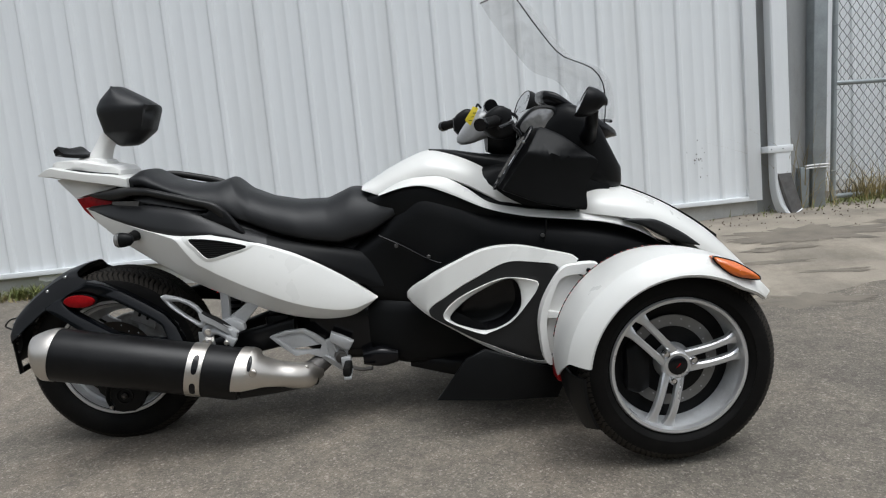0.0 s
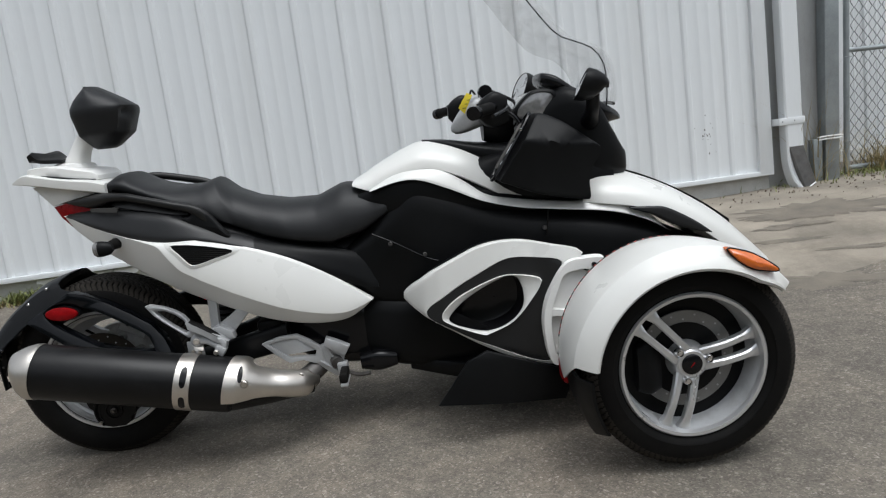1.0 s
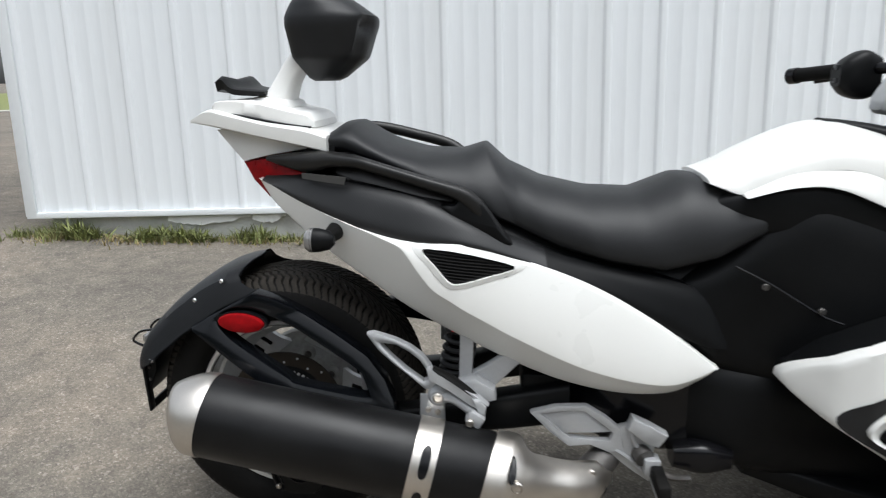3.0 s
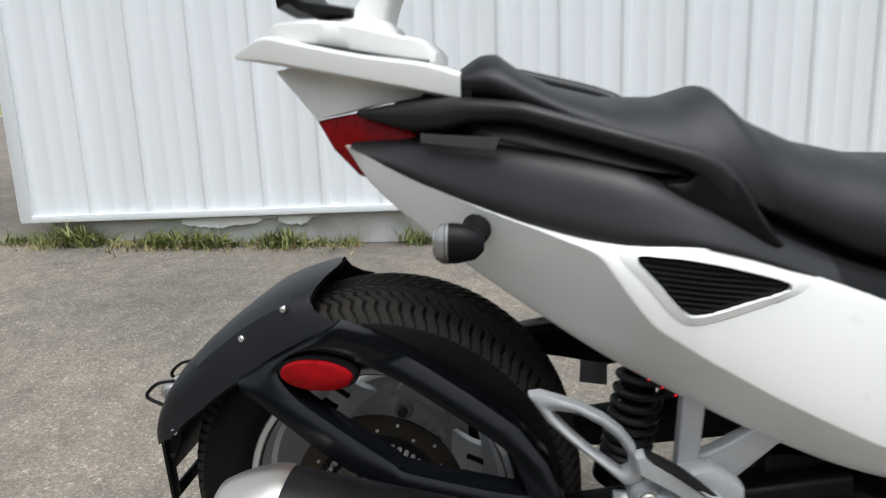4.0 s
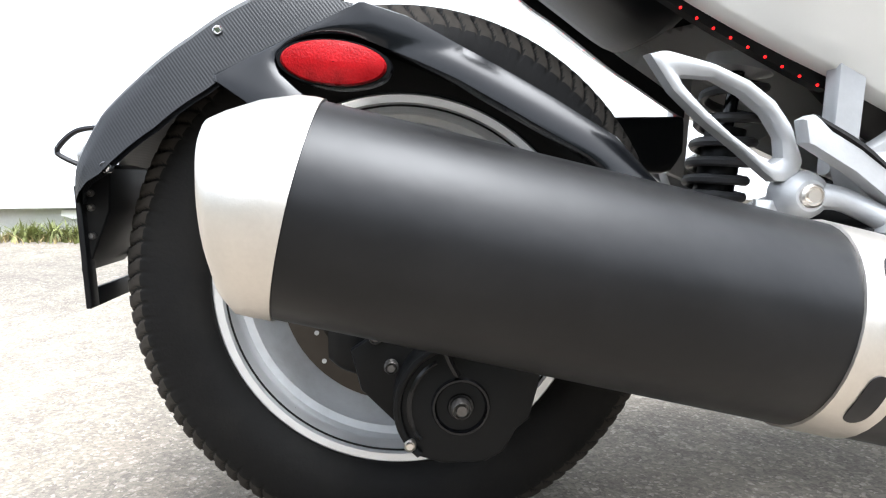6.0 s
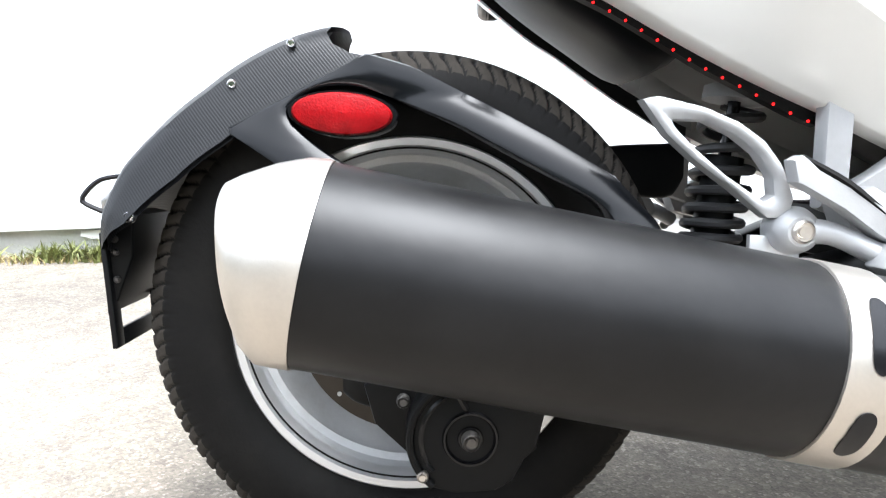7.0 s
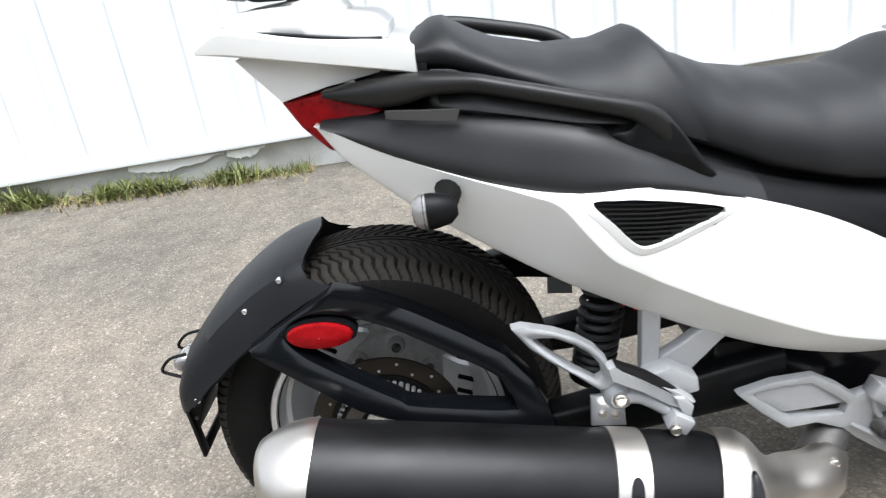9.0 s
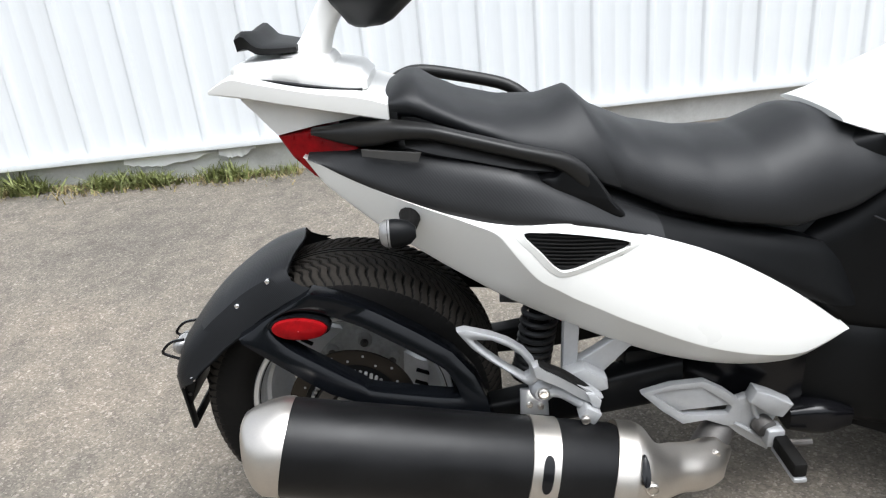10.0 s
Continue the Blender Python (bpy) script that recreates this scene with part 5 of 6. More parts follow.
# windscreen
def windscreen():
    line = curve([(1.365, 1.425), (1.426, 1.343), (1.48, 1.263), (1.547, 1.177), (1.60, 1.148), (1.65, 1.125), (1.688, 1.074), (1.70, 1.003), (1.70, 0.95)], 40)
    bm, grid = bmesh.new(), []
    for i, (x, z) in enumerate(line):
        u = i / 39
        w = 0.245 - 0.05 * max(0, u - 0.75) * 4 - 0.05 * max(0, 0.12 - u) * 8
        grid.append([(x + 0.08 * (1 - v * v), w * v, z + 0.01 * (1 - v * v)) for v in np.linspace(-1, 1, 25)])
    slab(bm, grid, (0.003, 0, 0.002))
    ob = part("windscreen", bm, SCREEN, bike, "tall clear curved windscreen")
    part("edge", tube([grid[i][0] for i in range(39, -1, -2)] + [grid[0][j] for j in range(0, 25, 2)], 0.002, 0, 6), GLOSS, ob)
    part("mount_strip", tube([(1.745, -0.12, 0.955), (1.755, 0, 0.96), (1.745, 0.12, 0.955)], 0.006, 10, 6), GLOSS, ob)


windscreen()

# mirrors
def mirror(side, x, z, turn, out, size):
    """An oval mirror whose glass faces the rider; turn in degrees towards the middle."""
    ob = empty("mirror", (0, 0, 0), bike)
    m = pose(x, side * out, z, 0, 15, side * turn)
    def ring_at(k, d):
        return [tuple(m @ Vector((d + 0.012 * math.sin(a), k * size * 0.064 * math.cos(a), k * size * 0.056 * math.copysign(abs(math.sin(a)) ** 0.8, math.sin(a))))) for a in np.linspace(0, 2 * math.pi, 36, endpoint=False)]
    bm = bmesh.new()
    skin(bm, [ring_at(k, d) for k, d in ((0.02, 0.062), (0.4, 0.06), (0.75, 0.045), (0.95, 0.02), (1.0, 0.004), (1.0, -0.004), (0.95, -0.007), (0.93, -0.004))], close_v=True)
    part("housing", bm, BLACK, ob, "black mirror housing")
    bm = bmesh.new()
    skin(bm, [ring_at(k, -0.005) for k in (0.94, 0.5, 0.02)], close_v=True)
    part("glass", bm, CHROME, ob, "mirror glass")
    part("stalk", tube([tuple(m @ Vector((0.035, -side * 0.03, -0.02))), tuple(m @ Vector((0.045, -side * 0.06, -0.06))), (x + 0.05, side * 0.2, z - 0.1), (x + 0.06, side * 0.15, z - 0.11)], [0.02, 0.02, 0.024, 0.03], 12, 12), BLACK, ob)


mirror(-1, 1.595, 1.018, 10, 0.335, 0.86)
mirror(1, 1.553, 1.05, 10, 0.47, 1.2)

# handlebar
def handlebar():
    ob = empty("handlebar", (0, 0, 0), bike)
    for s in (-1, 1):
        # the bar is turned: its right end stands further forward and lower
        q = lambda x, y, z: (x + (0.055 if s < 0 else -0.01) * min(1.0, y / 0.2), s * y, z - (0.018 if s < 0 else 0.0) * min(1.0, y / 0.25))
        part("bar", tube([q(1.37, 0.03, 0.975), q(1.35, 0.12, 1.0), q(1.31, 0.2, 1.005), q(1.275, 0.26, 1.0)], 0.013, 16, 10), GLOSS, ob)
        part("grip", tube([q(1.278, 0.25, 1.0), q(1.222, 0.365, 0.99)], 0.0175, 12, 14), RUBBER, ob, "black rubber grip")
        part("bar_end", tube([q(1.224, 0.36, 0.99), q(1.213, 0.382, 0.988)], 0.02, 0, 14), GLOSS, ob)
        x0, _, z0 = q(0.0, 0.205, 0.0)
        part("switch_box", body([(x0 + 1.245, z0 + 0.965, z0 + 1.01, 0.025), (x0 + 1.265, z0 + 0.945, z0 + 1.03, 0.035), (x0 + 1.3, z0 + 0.935, z0 + 1.045, 0.035), (x0 + 1.335, z0 + 0.945, z0 + 1.03, 0.025)], centre_y=s * 0.205), BLACK, ob)
        for dz in (0.0, 0.03):
            part("switch", block((x0 + 1.243, s * 0.205 - 0.012, z0 + 0.972 + dz), (x0 + 1.256, s * 0.205 + 0.012, z0 + 0.984 + dz), 0.002), GLOSS, ob)
        part("lever", tube([q(1.33, 0.2, 1.0), q(1.32, 0.28, 0.99), q(1.27, 0.37, 0.975)], [0.008, 0.007, 0.006], 12, 8), GLOSS, ob)
    part("bar_cover", body([(1.228, 0.922, 0.938, 0.022), (1.245, 0.912, 0.965, 0.045), (1.28, 0.915, 1.005, 0.062), (1.315, 0.925, 1.025, 0.062), (1.345, 0.93, 1.015, 0.055)]), CAST, ob, "silver handlebar cover")
    part("clamp", body([(1.33, 0.88, 1.03, 0.05), (1.38, 0.86, 1.04, 0.07), (1.43, 0.84, 0.98, 0.05)]), BLACK, ob)
    part("reservoir", lathe([(0, -0.02), (0.022, -0.018), (0.022, 0.018), (0, 0.02)], 20, (1.34, -0.1, 1.035)), GLOSS, ob)
    tag = part("key_tag", plate([(1.253, 0.995), (1.271, 0.975), (1.302, 1.032), (1.284, 1.04)], 0.0, 0.003, 0.0006), YELLOW, ob, "yellow plastic tag")
    for k in range(3):
        part("print_bar", block((1.266 + 0.008 * k, -0.0008, 0.992 + 0.012 * k), (1.277 + 0.008 * k, 0.0002, 0.9938 + 0.012 * k), 0), BRACKET_GREY, tag, smooth=False)
    tag.location.y = -0.078
    part("key", tube([(1.293, -0.076, 1.032), (1.302, -0.06, 1.046), (1.315, -0.03, 1.035)], 0.004, 10, 6), GLOSS, ob)
    part("hanging_cable", tube([(1.36, -0.08, 0.97), (1.4, -0.13, 0.965), (1.43, -0.15, 0.93), (1.43, -0.14, 0.87)], 0.006, 16, 8), GLOSS, ob)
    part("hanging_cable", tube([(1.36, 0.06, 1.0), (1.43, 0.12, 1.02), (1.5, 0.12, 0.96), (1.48, 0.1, 0.88)], 0.006, 16, 8), GLOSS, ob)


handlebar()

# tail
def lerp2(table):
    t = np.array(table)
    return lambda z: [float(np.interp(z, t[:, 0], t[:, k])) for k in range(1, t.shape[1])]


def tail():
    part("tail_cover", body([(-0.171, 0.912, 0.919, 0.10), (-0.13, 0.905, 0.94, 0.112), (-0.085, 0.897, 0.932, 0.122), (0.0, 0.88, 0.914, 0.135), (0.08, 0.863, 0.902, 0.142), (0.127, 0.853, 0.888, 0.145)], power=0.22), WHITE, bike, "white tail trunk lid")
    bm = plate([(-0.128, 0.896), (-0.1, 0.902), (0.0, 0.884), (0.11, 0.868), (0.11, 0.864), (-0.003, 0.846), (-0.073, 0.831)], -0.1, 0.1, 0.003)
    for v in bm.verts:
        v.co.y *= 0.72 + 2.0 * max(0, v.co.x + 0.1)
    part("tail_under", bm, WHITE_SATIN, bike)
    # added black filler that closes the pale gap under the lid
    part("tail_core", body([(0.035, 0.838, 0.862, 0.08), (0.08, 0.83, 0.87, 0.11), (0.14, 0.82, 0.874, 0.13)], power=0.3), BLACK, bike)
    part("lid_seam", body([(-0.118, 0.93, 0.938, 0.085), (-0.05, 0.918, 0.928, 0.111), (0.03, 0.903, 0.913, 0.113), (0.085, 0.895, 0.905, 0.105)], power=0.3), GLOSS, bike)
    part("rack_base", body([(-0.135, 0.938, 0.946, 0.07), (-0.112, 0.933, 0.957, 0.094), (-0.04, 0.92, 0.957, 0.104), (0.045, 0.905, 0.937, 0.106), (0.075, 0.9, 0.93, 0.102), (0.092, 0.9, 0.914, 0.092)], power=0.2), WHITE_SATIN, bike)
    part("rack_plinth", body([(-0.055, 0.945, 0.957, 0.05), (-0.045, 0.94, 0.963, 0.058), (0.02, 0.93, 0.957, 0.058), (0.035, 0.925, 0.945, 0.05)], power=0.2), WHITE_SATIN, bike)
    bm, grid = bmesh.new(), []
    for x, z, w, h in curve([(-0.115, 0.985, 0.09, 0.016), (-0.098, 0.99, 0.1, 0.017), (-0.08, 0.976, 0.1, 0.011), (-0.055, 0.972, 0.09, 0.009), (-0.022, 0.97, 0.06, 0.006)], 16):
        grid.append([(x, w * c, z + h * q) for c, q in ((-1, 0.6), (-0.8, 1), (0, 0.6), (0.8, 1), (1, 0.6), (0.9, -0.6), (0, -1), (-0.9, -0.6))])
    skin(bm, grid, close_v=True, cap=True)
    part("rack_wing", bm, BLACK, bike, "black rubber-topped tail wing")
    back = empty("backrest", (0, 0, 0), bike)
    bm, grid = bmesh.new(), []
    for x, z, hx, hy in curve([(-0.012, 0.95, 0.038, 0.05), (0.0, 0.968, 0.026, 0.045), (0.02, 1.005, 0.021, 0.04), (0.045, 1.038, 0.023, 0.04), (0.08, 1.06, 0.026, 0.04)], 14):
        grid.append([(x + hx * math.copysign(abs(math.cos(a)) ** 0.5, math.cos(a)), hy * math.copysign(abs(math.sin(a)) ** 0.5, math.sin(a)), z - 0.35 * hx * math.cos(a)) for a in np.linspace(0, 2 * math.pi, 20, endpoint=False)])
    skin(bm, grid, close_v=True, cap=True)
    part("arm", bm, WHITE_SATIN, back, "white backrest arm")
    bm, grid = bmesh.new(), []
    shape = lerp2([(0.994, 0.075, 0.125, 0.04), (1.0, 0.065, 0.14, 0.055), (1.04, 0.038, 0.19, 0.088), (1.105, 0.027, 0.212, 0.10), (1.122, 0.028, 0.214, 0.10), (1.15, 0.04, 0.175, 0.09), (1.188, 0.068, 0.112, 0.062), (1.194, 0.075, 0.1, 0.05)])
    for z in np.linspace(0.994, 1.192, 30):
        x0, x1, w = shape(z)
        xm = x0 + (x1 - x0) * 0.45
        ring_ = curve([(x1, 0), (x1 - 0.004, 0.45 * w), (x1 - 0.025, 0.8 * w), (xm, w), (x0 + 0.01, 0.72 * w), (x0, 0.3 * w), (x0, 0)], 20)
        both = [tuple(q) for q in ring_] + [(q[0], -q[1]) for q in ring_[-2:0:-1]]
        row = []
        for x, y in both:
            dent = 0.022 * math.exp(-((z - 1.105) / 0.02) ** 2) * math.exp(-((y + 0.45 * w) / 0.022) ** 2) + 0.012 * math.exp(-((y + 0.62 * w) / 0.012) ** 2) * max(0.0, 1 - abs(z - 1.06) / 0.07) if x > xm else 0
            row.append((x - dent, y, z))
        grid.append(row)
    skin(bm, grid, close_v=True, cap=True)
    part("pad", bm, VINYL, back, "black moulded backrest pad")
    out = [(-0.076, 0.829), (-0.007, 0.839), (0.055, 0.821), (0.073, 0.811), (0.039, 0.805), (-0.026, 0.799), (-0.015, 0.776), (0.001, 0.752), (-0.016, 0.757), (-0.053, 0.791)]
    bm = plate(out, -0.09, 0.09, 0.006)
    for v in bm.verts:
        v.co.y *= 0.78 + 4.6 * max(0, v.co.x + 0.076)
    part("tail_light", bm, RED, bike, "red tail light")
    # the rail grows out of the cowl beside the tail light
    rail_y = lerp([(-0.01, -0.118), (0.075, -0.155), (0.135, -0.178), (0.21, -0.198), (0.324, -0.212), (0.42, -0.212), (0.5, -0.2)])
    rail_top = lerp([(-0.008, 0.844), (0.029, 0.85), (0.075, 0.856), (0.123, 0.859), (0.168, 0.855), (0.203, 0.851), (0.237, 0.841), (0.301, 0.823), (0.365, 0.805), (0.405, 0.794), (0.425, 0.783), (0.442, 0.767), (0.469, 0.728), (0.499, 0.684)])
    rail_low = lerp([(-0.008, 0.836), (0.03, 0.824), (0.052, 0.819), (0.073, 0.815), (0.11, 0.818), (0.134, 0.827), (0.157, 0.829), (0.197, 0.828), (0.236, 0.818), (0.301, 0.8), (0.366, 0.78), (0.39, 0.772), (0.42, 0.745), (0.45, 0.712), (0.499, 0.68)])
    deep = lerp([(-0.008, 0.03), (0.1, 0.06), (0.15, 0.05), (0.22, 0.032), (0.4, 0.03), (0.5, 0.024)])
    bm, grid = bmesh.new(), []
    for x in np.linspace(-0.008, 0.499, 64):
        t, b, d = [sum(g(x + e) for e in (-0.008, 0, 0.008)) / 3 for g in (rail_top, rail_low, deep)]
        grid.append([(x, rail_y(x) + d / 2 - d / 2 * math.copysign(abs(math.cos(a)) ** 0.7, math.cos(a)), (t + b) / 2 + (t - b) / 2 * math.copysign(abs(math.sin(a)) ** 0.7, math.sin(a))) for a in np.linspace(0, 2 * math.pi, 20, endpoint=False)])
    skin(bm, grid, close_v=True, cap=True)
    part("grab_rail", bm, RAIL, bike, "black passenger grab rail")
    inner = part("rail_panel", panel([(0.15, 0.832), (0.199, 0.831), (0.239, 0.822), (0.31, 0.803), (0.384, 0.782)], [(0.15, 0.818), (0.185, 0.808), (0.256, 0.792), (0.32, 0.777), (0.384, 0.766)], lambda x: rail_y(x) + 0.012, 0.001, 0.012, lean=0.016), RAIL, bike, "glossy black panel under the rail")
    mirrored(inner)
    rail = tube([(0.1, 0.10, 0.865), (0.14, 0.15, 0.882), (0.18, 0.17, 0.884), (0.26, 0.18, 0.866), (0.345, 0.18, 0.842), (0.39, 0.17, 0.812), (0.46, 0.17, 0.75)], 0.013, 40, 12)
    part("grab_rail", rail, RAIL, bike, "black passenger grab rail")
    foot = part("rail_foot", plate(loop([(0.36, 0.757), (0.385, 0.76), (0.402, 0.776), (0.43, 0.772), (0.45, 0.752), (0.474, 0.716), (0.5, 0.682), (0.47, 0.687), (0.437, 0.7), (0.394, 0.728)], 50), -0.209, -0.17, 0.008), BLACK, bike)
    mirrored(foot)
    part("rail_bracket", panel([(0.078, 0.816), (0.125, 0.814), (0.176, 0.812)], [(0.078, 0.805), (0.125, 0.801), (0.17, 0.797)], lambda x: rail_y(x) - 0.004, 0.0, 0.006, nu=12, nv=5), BRACKET_GREY, bike, "flat grey bracket")
    # turn signals
    sg = empty("turn_signal", (0, 0, 0), bike)
    bm, grid = bmesh.new(), []
    for x, r in ((0.108, 0.012), (0.11, 0.02), (0.114, 0.024), (0.128, 0.0235), (0.148, 0.019), (0.158, 0.009)):
        grid.append([(x, -0.238 + r * 0.9 * math.cos(a), 0.697 + r * math.sin(a)) for a in np.linspace(0, 2 * math.pi, 20, endpoint=False)])
    skin(bm, grid, close_v=True, cap=True)
    part("housing", bm, BLACK, sg, "black turn signal housing")
    bm = bmesh.new()
    skin(bm, [[(x, -0.238 + r * 0.9 * math.cos(a), 0.697 + r * math.sin(a)) for a in np.linspace(0, 2 * math.pi, 20, endpoint=False)] for x, r in ((0.099, 0.003), (0.1, 0.012), (0.103, 0.019), (0.11, 0.0236), (0.118, 0.0242))], close_v=True)
    part("lens", bm, CLEAR_LENS, sg, "clear smoked lens")
    part("stem", tube([(0.136, -0.236, 0.698), (0.146, -0.215, 0.702), (0.148, -0.17, 0.704)], [0.014, 0.016, 0.02], 8, 12), RUBBER, sg)
    m = empty("turn_signal", (0, 0, 0), bike)
    for child in list(sg.children):
        mirrored(child).parent = m
    # red diode strips under the panels
    line = curve([(0.05, 0.705), (0.075, 0.688), (0.157, 0.627), (0.206, 0.598), (0.286, 0.545), (0.331, 0.519), (0.385, 0.488), (0.405, 0.479)], 90)
    side_y = lerp([(0, -0.09), (0.07, -0.11), (0.15, -0.128), (0.25, -0.147), (0.41, -0.176)])
    bm, grid = bmesh.new(), []
    for x, z in line:
        grid.append([(x, side_y(x) + d, z + h) for d, h in ((0.0, 0.022), (0.0, -0.002), (0.012, -0.003), (0.016, 0.02))])
    skin(bm, grid, close_v=True, cap=True)
    strip_ob = part("diode_strip", bm, BLACK, bike, "strip of lit red diodes")
    for x, z in line[3:88:4]:
        part("diode", lathe([(0, -0.0018), (0.0009, -0.0016), (0.0014, -0.001), (0.0014, 0.002)], 10, (x, side_y(x), z - 0.0005)), LED, strip_ob)
    mirrored(strip_ob)


tail()

# front fenders
def fender():
    fx, fz = FRONT[0], FRONT[2]
    def section(a):
        """Across the fender at the angle a: (y, radius)."""
        f = max(0.0, (58 - a) / 20)
        g = max(0.0, (a - 150) / 30)
        top = curve([(-0.462 - 0.10 * f, 0.286), (-0.472 - 0.09 * f, 0.296), (-0.51 - 0.07 * f, 0.306), (-0.56, 0.313), (-0.62, 0.318), (-0.68, 0.318 - 0.002 * f), (-0.712, 0.314 - 0.004 * f)], 15)
        side = curve([(-0.718, 0.31 - 0.004 * f), (-0.742, 0.293), (-0.758, 0.274 + 0.018 * f), (-0.763, 0.264 + 0.024 * f), (-0.755, 0.262 + 0.024 * f)], 8)
        return np.vstack([top, side])
    grid = []
    for u in np.linspace(0, 1, 60):
        row = []
        for y, r in section(185 - 148 * u):
            a = 37 + (1 - u) * (148 - 3 * min(1.0, max(0.0, (y + 0.575) / 0.11)) - 13 * min(1.0, max(0.0, (-y - 0.61) / 0.11)))
            c, s = math.cos(radians(a)), math.sin(radians(a))
            squeeze = max(0.0, (52 - a) / 15) ** 1.3
            ym = -0.70 + (y + 0.70) * (1 - 0.75 * min(1, squeeze))
            row.append((fx + r * c, ym, fz + r * s))
        grid.append(row)
    bm = bmesh.new()
    skin(bm, grid)
    skin(bm, [[(fx + (x - fx) * 0.982, y * 0.995, fz + (z - fz) * 0.982) for x, y, z in row] for row in grid])
    ob = part("front_fender", bm, WHITE, bike, "white front fender with amber marker light")
    ob.data.set_sharp_from_angle(angle=radians(14))
    # diode line along the inner edge
    pts = [(fx + (r + 0.001) * math.cos(radians(a)), y, fz + (r + 0.001) * math.sin(radians(a))) for a in np.linspace(170, 84, 64) for y, r in [section(a)[2]]]
    part("diode_strip", tube(pts, 0.0017, 0, 6), GLOSS, ob)
    for i in range(1, 62, 3):
        part("diode", tube(pts[i:i + 2], 0.0017, 0, 6), FENDER_LED, ob)
    # amber marker
    p = loop([(1.81, 0.582), (1.845, 0.575), (1.882, 0.558), (1.93, 0.52), (1.895, 0.522), (1.86, 0.532), (1.832, 0.553)], 40)
    bm = bmesh.new()
    cc = p.mean(0)
    skin(bm, [[(q[0], y - 0.35 * max(0, q[1] - 0.54) * -1, q[1]) for q in cc + (p - cc) * k] for k, y in ((1.0, -0.70), (1.0, -0.752), (0.9, -0.762), (0.5, -0.768), (0.02, -0.77))], close_v=True)
    part("marker_light", bm, AMBER, ob, "amber marker light")
    part("marker_rim", tube(np.vstack([[(q[0], -0.752 + 0.35 * max(0, q[1] - 0.54), q[1]) for q in p], [(p[0][0], -0.752 + 0.35 * max(0, p[0][1] - 0.54), p[0][1])]]), 0.003, 0, 6), GLOSS, ob)
    # red reflector and black flap at the rear end
    part("rear_reflector", body([(1.43, 0.215, 0.266, 0.024), (1.438, 0.205, 0.27, 0.034), (1.462, 0.205, 0.27, 0.034)], centre_y=-0.503, power=0.35), RED, ob, "red reflector")
    grid = []
    for a in np.linspace(178, 209, 14):
        c, s = math.cos(radians(a)), math.sin(radians(a))
        k = (a - 178) / 44
        grid.append([(fx + (r - 0.01) * c, y, fz + (r - 0.01) * s) for y, r in ((-0.47, 0.292), (-0.51, 0.305), (-0.56, 0.312), (-0.64, 0.317), (-0.71 + 0.01 * k, 0.314), (-0.755 + 0.01 * k, 0.29))])
    bm = bmesh.new()
    slab(bm, grid, (0.008, 0, 0))
    part("mud_flap", bm, BLACK, ob, "black mud flap")
    # white bracket that carries the fender
    out = [(1.484, 0.523), (1.54, 0.533), (1.6, 0.528), (1.585, 0.49), (1.535, 0.40), (1.51, 0.31), (1.478, 0.235), (1.425, 0.228), (1.408, 0.315), (1.412, 0.386), (1.438, 0.454)]
    mid = (1.47, 0.37)
    hole = [(1.478, 0.49), (1.53, 0.50), (1.555, 0.485), (1.515, 0.40), (1.49, 0.30), (1.465, 0.255), (1.44, 0.25), (1.43, 0.33), (1.436, 0.39), (1.458, 0.45)]
    br = part("fender_bracket", ring_plate(rays(loop(out, 160), mid, 90), rays(loop(hole, 160), mid, 90), lambda x, z: -0.428, lambda x, z: -0.426, 0.04, 0.004), WHITE_SATIN, ob, "white fender bracket")
    part("bracket_web", plate(hole, -0.405, -0.395, 0.002), WHITE_SATIN, br)
    part("bracket_rib", plate([(1.43, 0.395), (1.50, 0.38), (1.505, 0.365), (1.43, 0.372)], -0.425, -0.40, 0.003), WHITE_SATIN, br)
    screw((1.565, -0.43, 0.512), 0.007, br, GLOSS, 0.003)
    return ob


FENDER_LED = glowing("fender diode", (0.7, 0.2, 0.18), 0.12)
fd = fender()
tw = mirrored(fd)
part("under_tray", body([(1.0, 0.15, 0.2, 0.12), (1.2, 0.13, 0.2, 0.24), (1.4, 0.14, 0.22, 0.34), (1.7, 0.16, 0.25, 0.38), (1.95, 0.19, 0.28, 0.3), (2.15, 0.24, 0.3, 0.14)], power=0.3), BLACK, bike, "black under tray")
# axle arms under the nose
for s in (-1, 1):
    part("suspension_arm", tube([(1.72, s * 0.6, 0.24), (1.72, s * 0.22, 0.22)], 0.018, 0, 10), BLACK, bike)
    part("suspension_arm", tube([(1.75, s * 0.6, 0.36), (1.74, s * 0.22, 0.36)], 0.016, 0, 10), BLACK, bike)
    part("lower_deflector", plate([(1.076, 0.13), (1.12, 0.184), (1.176, 0.256), (1.236, 0.282), (1.36, 0.236), (1.46, 0.197), (1.48, 0.15), (1.46, 0.105), (1.28, 0.11)], s * 0.4, s * 0.385, 0.004), BLACK, bike, "black lower air deflector")

